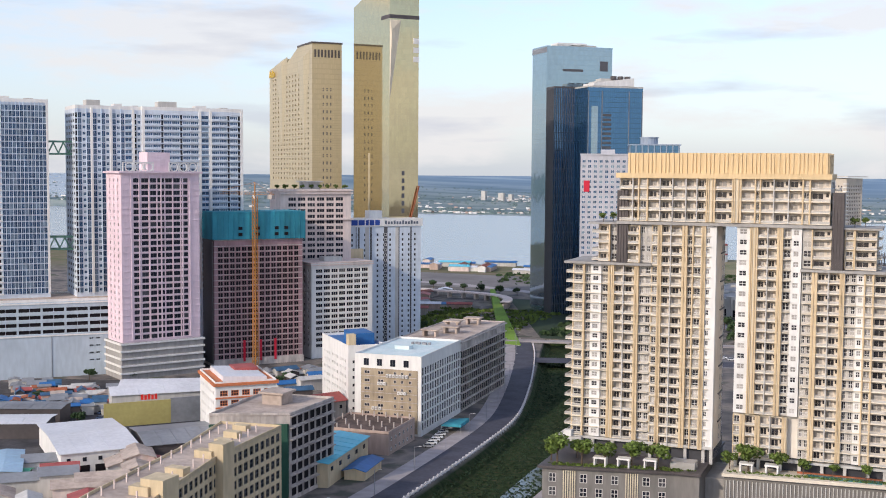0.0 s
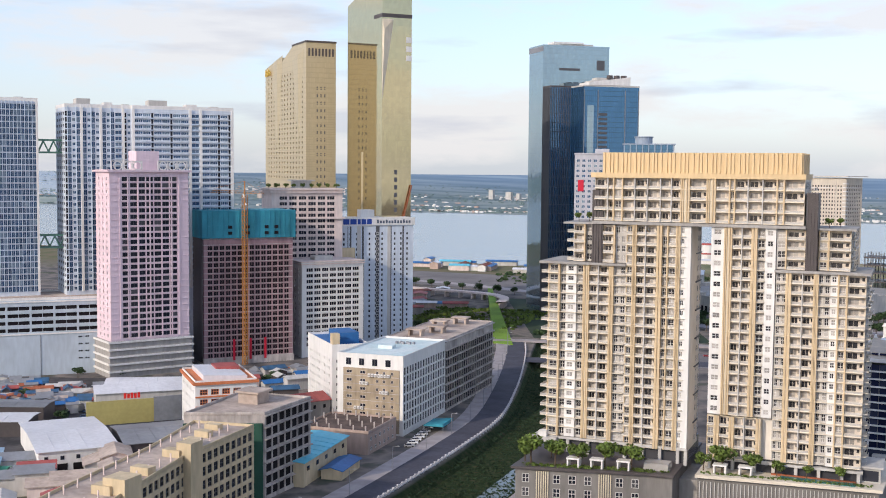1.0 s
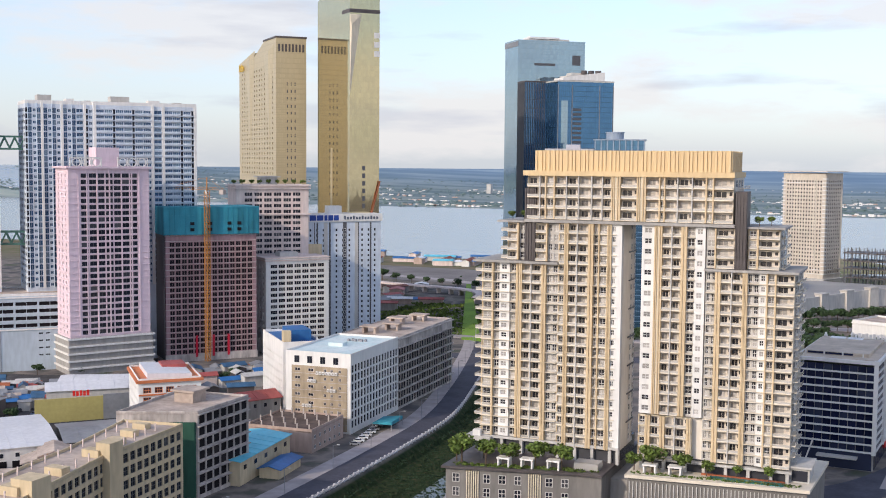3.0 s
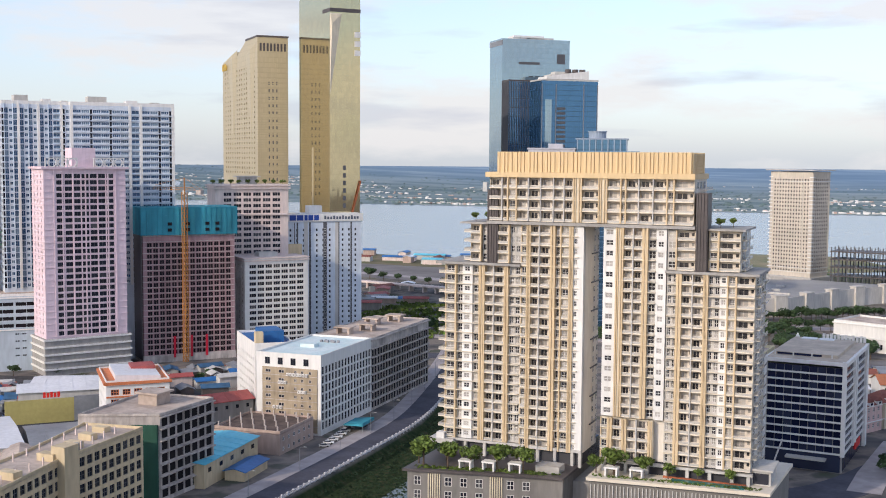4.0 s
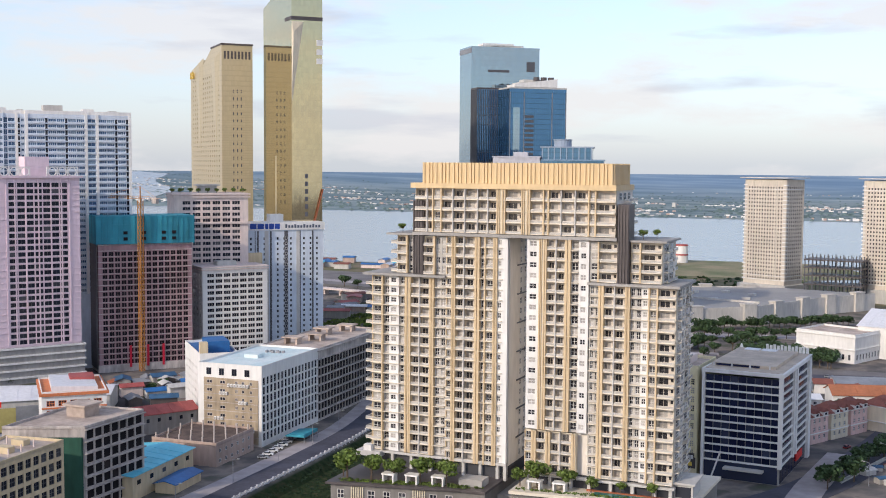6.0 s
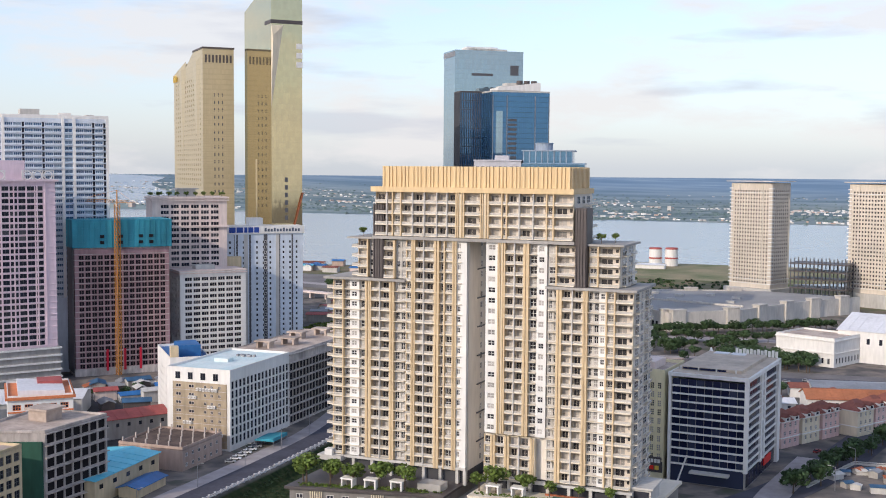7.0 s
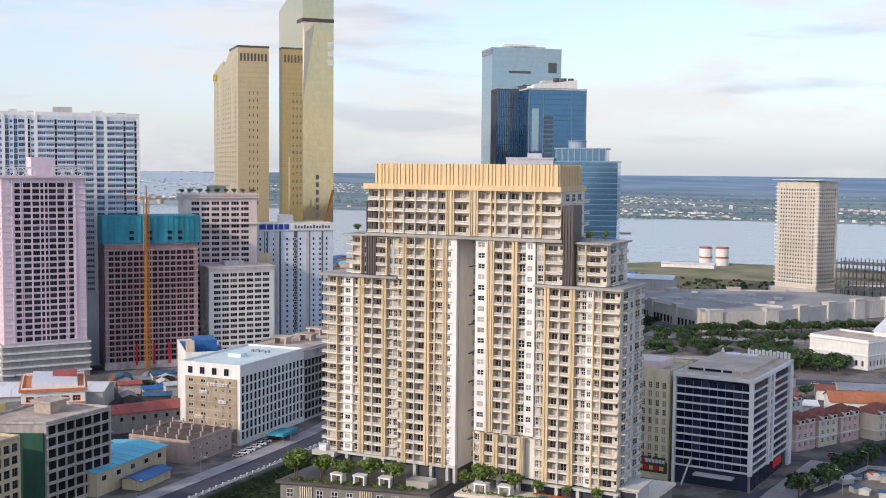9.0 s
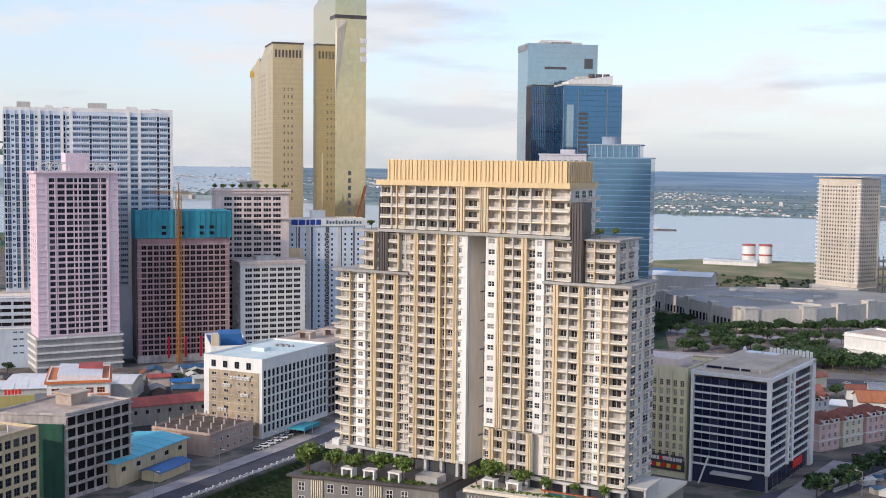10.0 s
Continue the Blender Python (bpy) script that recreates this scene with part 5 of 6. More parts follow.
# ---- low buildings by the canal ----
TANWALL = material("bare_tan_render", (0.46, 0.37, 0.26), 0.85, var=0.12, blot=0.15, streak=0.14)
TANROOF = material("sun_bleached_tan_roof", (0.60, 0.50, 0.40), 0.9, var=0.12, blot=0.1)
S_OFF = style(1, 2, 0.14, FRAMEDARK, GLASSDARK)
office, of = slab_tower("canal_office", "white office block with narrow dark windows and pale turquoise roof", -226, 455.5, 3, 31, 54, 34, WHITE,
                        {"right": (16, 2.15, 3.3, 0.4, 0.6, S_OFF)}, storey=4.0, base=2, roof=ROOFWHITE, limit=150, parapet=0.9)
block(office, "front_panel", 3, -0.3, 1, 29.4, 0.0, 28.6, TANWALL, "bare tan front wall panel")
bands_z = [4.6 + 3.6 * j for j in range(7)]
fr = Face((0, -0.3, 0), (1, 0, 0), (0, 1, 0), 31)
lay_windows(office, [(fr.place(u, -0.05, z), 2.6 if u < 12 else 1.3, 1.4) for z in bands_z for u in (4.6, 11, 18.4, 21.6, 25.4)], style(2, 1, 0.15, CONCRETE, GLASSDARK), 60)
lay_windows(office, [(fr.place(4.2 + 6.2 * i, 0.24, 29.8), 2.4, 3.0) for i in range(4)], style(2, 1, 0.12, FRAMEDARK, GLASSDARK), 8)
for z in bands_z:
    block(office, "floor_line", 3, -0.42, z - 1.0, 29.4, -0.3, z - 0.8, CONCRETE)
acm = Mesh()
acm.box(0, -0.9, 0, 1.1, 0, 1.3)
acm.box(0.2, -0.96, 0.25, 0.9, -0.9, 1.0, 1)
acme = acm.mesh("air_conditioner", [WHITE, GREY])
for z, us in ((25.2, (15, 16.5, 18, 19.6, 21, 22.5, 24)), (21.6, (11, 12.4, 13.8)), (17.9, (20.4, 21.8, 23.2)), (10.6, (8.4, 10, 11.6)), (6, (5, 6.5, 8, 9.5, 11, 19, 20.5, 22, 23.5, 25, 26.5))):
    for u in us:
        part("air_conditioner", acme, None, office, "", pose(u, -0.35, z))
block(office, "roof_house", 10, 22, 34, 17, 27, 35.6, ROOFWHITE)
for i in range(6):
    block(office, "duct", 12 + i * 1.6, 38 + (i % 2), 34, 13 + i * 1.6, 39.5 + (i % 2), 35.0, STEEL)

long_b, lf = slab_tower("unfinished_block", "long raw concrete block with open floors beside the canal", -228.9, 509.6, 3, 31, 76, 34, CONCRETE,
                        {"right": (22, 3.0, 3.4, 0.4, 0.4, style(1, 1, 0.1, CONCRETE, OPENSHADE)), "front": (1, 2, 2, 1, 10, style(1, 1, 0.12, CONCRETE, OPENSHADE))}, storey=4.1, base=0.5, limit=180, parapet=0.5)
bands(long_b, "floor_slab", 31, 76, [0.5 + 4.1 * j for j in range(1, 9)], CONCRETE, 0.9, 0.4)
for i, (u, v) in enumerate(((8, 10), (14, 24), (8, 44), (14, 60))):
    for a in (0, 6):
        block(long_b, "roof_pier", u + a, v, 34, u + a + 1, v + 5, 37, ROOFCON)
    block(long_b, "roof_cap", u - 1, v - 1, 37, u + 8, v + 6, 37.6, ROOFCON)

wing2, w2f = slab_tower("white_annex", "white annex with scalloped parapet and bright blue sheet roof", -270, 508, -46, 43, 18, 33, WHITE,
                        {"front": (9, 1.1, 1.4, 1.1, 2, S_OFF), "right": (5, 1.1, 1.4, 1.1, 1, S_OFF)}, storey=3.6, base=3, roof=METALBLUE, limit=80)
block(wing2, "roof_tank", 20, 5, 33, 36, 15, 38.5, METALBLUE)
block(wing2, "stair_tower", 38, 0.5, 33, 42, 4, 39, YELLOWWALL)


def hall(name, label, x, y, turn, w, d, h, rise, wall, roof, group="", openings=0, bays=0):
    """A shed with a pitched sheet roof."""
    root = thing(name, x, y, 0, turn, label, "building", group)
    mb = Mesh()
    mb.v += [(x0, *q) for x0 in (0, w) for q in ((0, 0), (d, 0), (d, h), (d / 2, h + rise), (0, h))]
    mb.f += [(0, 4, 3, 2, 1), (5, 6, 7, 8, 9), (0, 5, 9, 4), (6, 1, 2, 7), (7, 2, 3, 8), (4, 9, 8, 3), (0, 1, 6, 5)]
    mb.m += [0] * 7
    part("wall", mb, wall, root)
    mb = Mesh()
    o = min(0.8, w * 0.08)
    up = 0.04
    k = [(x0, *q) for x0 in (-o, w + o) for q in ((-o, h + up - o * rise * 2 / d), (d / 2, h + rise + up), (d + o, h + up - o * rise * 2 / d), (d + o, h + 0.26 - o * rise * 2 / d), (d / 2, h + rise + 0.28), (-o, h + 0.26 - o * rise * 2 / d))]
    mb.v += k
    mb.f += [(0, 5, 4, 1), (1, 4, 3, 2), (6, 7, 10, 11), (7, 8, 9, 10), (5, 11, 10, 4), (4, 10, 9, 3), (0, 1, 7, 6), (1, 2, 8, 7), (0, 6, 11, 5), (2, 3, 9, 8)]
    mb.m += [0] * 10
    part("roof", mb, roof, root)
    rb = Mesh()
    rb.beam((0, -o, h + 0.3), (0, d / 2, h + rise + 0.3), 0.16)
    rme = rb.mesh("roof_seam", [roof])
    for i in range(1, int(w / 6) if w > 25 else 0):
        part("roof_seam", rme, None, root, "", pose(i * 6, 0, 0))
    for i in range(openings):
        block(root, "loading_door", w * (i + 0.15) / openings, -0.1, 0, w * (i + 0.8) / openings, 0.0, h * 0.42, OPENSHADE)
    for i in range(bays):
        block(root, "window", w * (i + 0.35) / bays, -0.12, h * 0.6, w * (i + 0.6) / bays, 0.0, h * 0.78, GLASSDARK)
    return root


hall("blue_roof_shed", "ochre shed with a turquoise sheet roof beside the canal road", -194, 369, 97, 45, 24, 9.0, 1.2, YELLOWWALL, METALCYAN, bays=5)
hall("lean_to", "small shed with a blue sheet roof", -186, 383, 97, 20, 8, 3.6, 1.0, YELLOWWALL, METALBLUE)
ann = thing("roofless_annex", -224, 420, 0, 3, "weathered salmon annex with bare column stubs on its flat roof", "building")
mb = Mesh()
mb.box(0, 0, 0, 30, 30, 8.4)
part("wall", mb, SALMON, ann)
flat_roof(ann, 30, 30, 9.0, parapet=0.8, wall=SALMON, over=0.004, mat=material("dark_muddy_roof", (0.14, 0.10, 0.085), 0.9, var=0.2, blot=0.2))
stub = Mesh()
stub.box(0, 0, 9, 0.5, 0.5, 11.4)
sme = stub.mesh("column_stub", [CONCRETE])
for i in range(6):
    for j in range(4):
        part("column_stub", sme, None, ann, "", pose(1 + i * 5.4, 1 + j * 9, 0))
lay_windows(ann, [(Face((30, 0, 0), (0, 1, 0), (-1, 0, 0), 30).place(2 + 4.6 * i, -0.05, z), 1.5, 1.5) for i in range(6) for z in (1.5, 5.5)], style(2, 1, 0.12, FRAME, GLASSDARK), 14)


def flat_block(name, label, plan, h, wall, holed, storey, bays, ww, wh, sill, roof, st, base=1.0, limit=150, slabs=False):
    """A flat-roofed block over a free plan, anticlockwise; holed: the sides with windows."""
    root = thing(name, 0, 0, 0, 0, label, "building")
    mb, spots = Mesh(), []
    for i, p in enumerate(plan):
        q = plan[(i + 1) % len(plan)]
        d = Vector((q[0] - p[0], q[1] - p[1], 0))
        f = Face((*p, 0), d.normalized(), Vector((-d.y, d.x, 0)).normalized(), d.length)
        if i in holed:
            n = max(1, int(d.length / bays))
            holes = grid_holes(d.length, base, int((h - base) / storey), storey, n, ww, wh, sill, 0.6)
            pierced(mb, f, 0, h, holes, 0.4)
            spots += [(f.place(a, 0.37, c), b - a, e - c) for a, b, c, e in holes]
            if slabs:
                for j in range(1, int(h / storey) + 1):
                    sb = Mesh()
                    sb.box(-0.3, -0.9, 0, d.length + 0.3, -0.003, 0.35)
                    part("floor_slab", sb, CONCRETE, root, "", f.place(0, 0, base + j * storey - 0.4))
        else:
            plain(mb, f, 0, h)
        pb = Mesh()
        pb.box(0, 0, 0, d.length, 0.35, 0.9)
        part("parapet", pb, wall, root, "", f.place(0, 0, h - 0.05))
    part("wall", mb, wall, root)
    rm = Mesh()
    rm.prism(plan, h - 0.3, h)
    part("roof", rm, roof, root)
    lay_windows(root, spots, st, limit)
    return root


nb = flat_block("concrete_shell_block", "raw concrete shell with open floors, one side behind green net", [(-223, 337), (-198, 349), (-197.6, 380.6), (-226.4, 377.4)], 30.3, CONCRETE,
                (1,), 4.15, 4.4, 3.7, 3.3, 0.3, ROOFCON, style(1, 1, 0.1, CONCRETE, OPENSHADE), slabs=True)
nm = Mesh()
nm.prism([(-222.6, 336.0), (-198.4, 347.6), (-198.2, 348.2), (-222.4, 336.8)], 1, 27.4)
part("green_net", nm, NETGREEN, nb, "green debris net")
block(nb, "roof_house", -217, 362, 30.3, -209, 370, 34.2, ROOFCON)
block(nb, "roof_house_cap", -218, 361, 34.2, -208, 371, 34.9, ROOFCON)
yb = flat_block("yellow_terrace_block", "long ochre apartment block with a cluttered pinkish flat roof", [(-168, 200), (-177.5, 243), (-187.5, 288), (-190.6, 330), (-212, 327), (-203, 290), (-196, 240), (-187, 196)], 30.6, YELLOWWALL,
                (0, 1, 2), 4.1, 3.6, 2.7, 2.8, 0.7, ROOFCON, style(2, 2, 0.16, FRAMEDARK, GLASSDARK), limit=170)
for x, y, w, d, h in ((-197, 300, 5, 3, 2), (-200, 310, 5, 3, 2), (-194, 285, 6, 3.5, 2.2), (-190, 265, 6, 3.5, 2.2), (-203, 320, 5, 3, 1.8), (-187, 245, 6, 4, 2.4)):
    block(yb, "roof_box", x, y, 30.6, x + w, y + d, 30.6 + h, YELLOWWALL)
block(yb, "stair_tower", -189.6, 286, 0, -184.6, 292, 35, YELLOWWALL)
block(yb, "stair_tower", -184, 246, 28, -177, 253, 35, YELLOWWALL)
pm = Mesh()
pm.box(0, 0, 0, 0.35, 0.35, 2.4)
pme = pm.mesh("roof_stub", [BEIGE])
for i in range(34):
    y = 215 + (i % 17) * 6.6
    c = -186 - (y - 235) * 0.16
    part("roof_stub", pme, None, yb, "", pose(c + (-6 if i < 17 else 5), y, 30.6))
tm = Mesh()
tm.tube(0, 0, 0, 2.6, 1.2, 1.2, 12)
tme = tm.mesh("water_tank", [STEEL])
for x, y in ((-190, 294), (-190.4, 297.4), (-193, 295)):
    part("water_tank", tme, None, yb, "steel water tank", pose(x, y, 30.6))

red, rf = slab_tower("orange_trim_house", "cream five-storey house with orange roof trim and white sheet roof", -283, 421, -46, 34, 25, 28, WHITE,
                     {"front": (8, 1.2, 1.5, 0.9, 2, S_OFF), "right": (5, 3.2, 2.4, 0.7, 1.2, style(3, 2, 0.25, ORANGE, GLASSDARK))}, storey=4.0, base=6.4, roof=METALWHITE, limit=70)
bands(red, "trim", 34, 25, [27.4], ORANGE, 0.9, 1.1)
for z in (6.2, 10.2, 14.2, 18.2, 22.2):
    block(red, "trim", 34.0, 0, z, 34.5, 25, z + 0.6, ORANGE)
hm = Mesh()
hm.prism([(2, 4), (30, 4), (30, 22), (2, 22)], 28.5, 0, 0, [30.6, 30.6, 29.6, 29.6])
part("sheet_roof", hm, METALWHITE, red)
block(red, "red_roof", 3, 12, 29.6, 14, 21.9, 31.0, REDROOF)

# sheds, yellow board and the informal quarter
hall("white_hall", "white market hall with a pale sheet roof", -292, 343, 49, 29, 56, 8.4, 1.4, WHITE, METALWHITE, openings=5, bays=5)
hall("grey_hall", "low hall with a wide grey sheet roof", -271, 367, 47, 40, 34, 8.5, 1.8, DARK, METALGREY)
hall("white_roof_hall", "long low hall with white sheet roof", -352, 455, 30, 62, 26, 9, 2, PALE, METALWHITE)
hall("white_roof_hall", "long low hall with white sheet roof", -338, 432, 42, 52, 22, 11, 2, PALE, METALWHITE)
hall("black_hall", "long low hall with black walls and flat sheet roof", -392, 396, 22, 44, 15, 7.5, 0.5, DARK, METALGREY)
hall("black_hall", "long low hall with black walls and white sheet roof", -376, 372, 26, 40, 18, 6.5, 0.6, DARK, METALWHITE)
hall("blue_roof_hall", "narrow hall with a pale blue sheet roof", -296, 326, 130, 34, 12, 5.6, 0.6, PALE, material("pale_blue_sheet_roof", (0.36, 0.52, 0.66), 0.5, var=0.08))
hall("green_shed", "small green sheet-metal shed", -306, 326, 24, 10, 7, 4, 0.6, NETGREEN, material("green_sheet_roof", (0.06, 0.34, 0.20), 0.5, var=0.1))
yardsheet = Mesh()
yardsheet.prism([(-470, 400), (-300, 350), (-250, 400), (-240, 470), (-330, 540), (-440, 500)], -0.2, 0.05)
tagged(part("market_yard", yardsheet, material("dark_trodden_yard", (0.085, 0.08, 0.085), 0.9, var=0.25, grain=0.5, blot=0.12)), "dark trodden yard between sheds and towers", "ground", kind="structure")
brd = thing("yellow_billboard", -326, 411, 0, 46, "long olive-yellow hoarding wall with red letters above", "billboard")
block(brd, "board", 0, 0, 1.5, 29, 0.8, 12, OLIVE)
block(brd, "grey_board", 29, 0, 1.5, 45, 0.8, 12.6, METALGREY)
for i in range(5):
    block(brd, "red_letter_bar", 16 + i * 1.5, 0.2, 12.6, 17.1 + i * 1.5, 0.6, 15 - 0.4 * (i % 2), SIGNRED)
rng = random.Random(7)
hall("red_roof_row", "row building with a dark red sheet roof", -262, 440, 60, 42, 14, 9, 2.6, GREY, REDROOF, bays=8)
DULLBLUE = material("faded_blue_sheet_roof", (0.05, 0.13, 0.24), 0.6, var=0.2, blot=0.3)
SHACKS = [METALBLUE, DULLBLUE, DULLBLUE, REDROOF, RUST, METALGREY, METALGREY, METALGREY, PALE, ROOFCON]
for i in range(96):
    u, v = rng.uniform(0, 62), rng.uniform(0, 56)
    x, y = -432 + u * 0.95 + v * 0.62, 474 + u * 0.15 - v * 0.85
    hall("shack", "small shack with a patched sheet roof in the informal quarter", x, y, rng.choice((40, 44, 130)) + rng.uniform(-6, 6), rng.uniform(4, 10), rng.uniform(3.5, 7), rng.uniform(2.2, 5), rng.uniform(0.5, 1.4),
         rng.choice((GREY, DARK, SALMON, PALE)), rng.choice(SHACKS), "shacks below the pink tower")
for i in range(64):
    u, v = rng.uniform(0, 1), rng.uniform(0, 1)
    x, y = -330 + 95 * u, 440 + 115 * v + 30 * u
    if (x > -282 and y < 520) or (x < -300 and y < 474):
        continue
    hall("low_house", "low house with a sheet roof behind the canal blocks", x, y, rng.choice((46, 52, 136)) + rng.uniform(-6, 6), rng.uniform(6, 13), rng.uniform(5, 9), rng.uniform(3, 7), 1.2, rng.choice((PALE, GREY, BEIGE, DARK)), rng.choice(SHACKS), "low houses between the towers")
for i in range(22):
    x, y = rng.uniform(-310, -222), rng.uniform(300, 372)
    if x > -230 and y > 330:
        continue
    hall("low_house", "low house with a weathered sheet roof", x, y, rng.choice((40, -48)), rng.uniform(10, 20), rng.uniform(8, 12), rng.uniform(4, 8), 1.6, rng.choice((PALE, WHITE, BEIGE)), rng.choice((METALGREY, ROOFCON, PALE, REDROOF, ROOFCON)), "low houses between the towers")


# ---- the dark office and the eastern quarter ----
def ribbon_office():
    root = thing("dark_ribbon_office", -15, 488.6, 0, -5, "dark glass office block with white floor bands and frame", "building")
    w, d, h = 30, 54, 43
    fs = faces_of(w, d)
    block(root, "body", 0.5, 0.5, 0, w - 0.5, d - 0.5, h - 3.5, GREY)
    bm_ = Mesh()
    bm_.box(-0.2, -0.35, 0, w + 0.3, d, 0.62)
    me = bm_.mesh("floor_band", [WHITE])
    z0, st = 7.0, 3.05
    pan = []
    for j in range(11):
        part("floor_band", me, None, root, "", pose(0, 0, z0 + j * st))
        for i in range(9):
            pan.append((fs["front"].place(1 + i * 3.15, 0.3, z0 + j * st + 0.62), 3.0, st - 0.64))
        for i in range(14):
            pan.append((fs["right"].place(1.4 + i * 3.7, 0.3, z0 + j * st + 0.62), 3.4, st - 0.64))
    lay_windows(root, pan, style(1, 1, 0.04, FRAMEDARK, GLASSNAVY), 300, "ribbon_pane")
    for b in ((-0.4, -0.6, 0, 0.7, 0.8, h), (w - 1.0, -0.6, 6.5, w + 0.5, 1.0, h), (w - 0.4, 21, 6.5, w + 0.7, 23, h), (w - 0.6, 27, 6.5, w + 0.5, 29, h), (w - 0.4, 50, 0, w + 0.9, d + 0.4, h)):
        block(root, "white_frame", *b, WHITE)
    block(root, "roof_rim", -0.6, -0.7, h - 1.6, w + 0.9, d + 0.5, h - 0.2, WHITE)
    block(root, "roof", 0.4, 0.4, h - 0.2, w - 0.2, d - 0.4, h, TANROOF)
    block(root, "penthouse", 1.5, 7, h, 26, 50, h + 1.3, TANROOF)
    block(root, "penthouse_glass", 3, 6.8, h + 0.25, 20, 6.99, h + 1.05, GLASSNAVY)
    for x in (2.0, 9.0, 16.0, 23.6):
        block(root, "penthouse_post", x, 6.4, h, x + 0.5, 6.79, h + 1.3, WHITE)
    block(root, "solar_panel", 5, 44, h + 1.3, 11, 49, h + 1.6, METALWHITE)
    block(root, "solar_panel", 12, 44, h + 1.3, 18, 49, h + 1.6, METALWHITE)
    for i in range(12):
        block(root, "sign_bar", 12 + i * 1.5, d - 0.6, h + 0.1, 13.1 + i * 1.5, d - 0.2, h + 3.0 - 0.4 * (i % 2), WHITE)
    block(root, "ground_glass", 0.8, 0.3, 0.2, w - 1, 0.45, 6.8, GLASSNAVY)
    for i in range(9):
        block(root, "shopfront_pane", w - 0.45, 2 + i * 5.6, 0.4, w - 0.3, 6.8 + i * 5.6, 6.2, GLASSNAVY)
    block(root, "red_sign", w - 0.2, 30, 3, w + 0.2, 42, 6, SIGNRED)
    block(root, "canopy", 9, -3.2, 4.6, 24, 0.2, 5.4, PALE)
    mb = Mesh()
    mb.beam((4, -1.6, 0), (7.4, -0.5, 11), 0.55)
    part("slanted_column", mb, WHITE, root)
    mb = Mesh()
    mb.tube(2, d - 2, h, h + 2.6, 1.2, 0.3, 10)
    part("cupola", mb, WHITE, root)


ribbon_office()
PALEYELLOW = material("pale_yellow_render", (0.80, 0.72, 0.48), 0.8, var=0.07, streak=0.08)
yl, yf = slab_tower("ochre_apartments", "pale yellow apartment house with narrow windows beside the dark office", -47, 492, -5, 30, 26, 42, PALEYELLOW,
                    {"front": (10, 1.5, 2.5, 0.5, 0.8, style(2, 3, 0.14, PALEYELLOW, GLASS))}, storey=3.5, base=7, limit=100)
fins(yl, "pilaster", yf["front"], [0.6 + 5.76 * i for i in range(6)], 7, 42, PALEYELLOW, 0.6, 0.5)
bm_ = Mesh()
bm_.box(0, -1.0, 0, 2.4, -0.004, 0.2)
bm_.box(0, -1.0, 0.2, 2.4, -0.9, 1.0)
bme_ = bm_.mesh("balcony", [BEIGE])
for i in (1, 4, 7):
    for j in range(9):
        part("balcony", bme_, None, yl, "", pose(0.95 + 2.84 * i, 0, 7 + 3.5 * j))
block(yl, "sign_board", 15, -0.5, 2.6, 29.6, -0.1, 8.6, DARK)
for i in range(10):
    block(yl, "sign_bar", 15.6 + 1.35 * (i % 10), -0.7, 6.4, 16.6 + 1.35 * (i % 10), -0.5, 7.8, WHITE if i != 3 else SIGNRED)
for i in range(6):
    block(yl, "sign_bar", 16.2 + 2.1 * i, -0.7, 3.6, 17.8 + 2.1 * i, -0.5, 5.2, (SIGNRED, SIGNGOLD)[i % 2])
block(yl, "shop_canopy", 8, -2.2, 2.0, 14.9, 0, 2.6, DARK)
block(yl, "roof_frame", 4, 6, 42, 24, 20, 45, BEIGE)

mall = thing("shopping_mall", 0, 0, 0, 0, "huge cream shopping mall with a grey roof and blind towers", "building")
MPLAN = [(-205, 1004), (-104, 907), (-57, 952), (-21, 1031), (20, 1090), (-60, 1112), (-150, 1075)]
MALLWALL = material("cream_mall_render", (0.62, 0.58, 0.53), 0.85, var=0.08, streak=0.08)
mb = Mesh()
mb.prism(MPLAN, 0, 13)
part("wall", mb, MALLWALL, mall)
mid = Vector((-85, 1020))
mb = Mesh()
mb.prism([tuple(mid + (Vector(p) - mid) * 0.96) for p in MPLAN], 13, 13.4)
part("roof", mb, MALLROOF, mall)


def along(a, b, t):
    return a[0] + (b[0] - a[0]) * t, a[1] + (b[1] - a[1]) * t


def mall_face(a, b):
    d = Vector((b[0] - a[0], b[1] - a[1], 0))
    return Face((*a, 0), d.normalized(), Vector((-d.y, d.x, 0)).normalized(), d.length)


for i, ts in ((0, (0.16, 0.44, 0.7, 0.94)), (1, (0.12, 0.86)), (2, (0.3, 0.75)), (3, (0.2, 0.7)), (5, (0.3, 0.7)), (6, (0.35, 0.75))):
    f = mall_face(MPLAN[i], MPLAN[(i + 1) % 7])
    wide = 6 if i == 0 else 11
    tw, cap = Mesh(), Mesh()
    tw.box(-wide / 2, -1.6, 0, wide / 2, 4.5, 15.6)
    cap.box(-wide / 2 - 0.5, -2.1, 15.6, wide / 2 + 0.5, 5, 16.4)
    for t in ts:
        m = f.place(f.width * t, 0, 0)
        part("cap", cap, MALLWALL, part("wall_tower", tw, MALLWALL, mall, "", m))
    pp = Mesh()
    pp.box(0, 0, 0, f.width, 1.0, 1.3)
    part("parapet", pp, MALLWALL, mall, "", f.place(0, 0.01, 12.9))
f = mall_face(MPLAN[0], MPLAN[1])
for i in range(24):
    op = Mesh()
    op.box(0, -0.25, 0.4, 2.6, 0.0, 6.0)
    part("shop_opening", op, OPENSHADE, mall, "", f.place(8 + i * 5.2, 0, 0))
rb = Mesh()
rb.beam((-150, 1000, 14), (-60, 975, 14), 1.6)
part("roof_beam", rb, MALLWALL, mall)
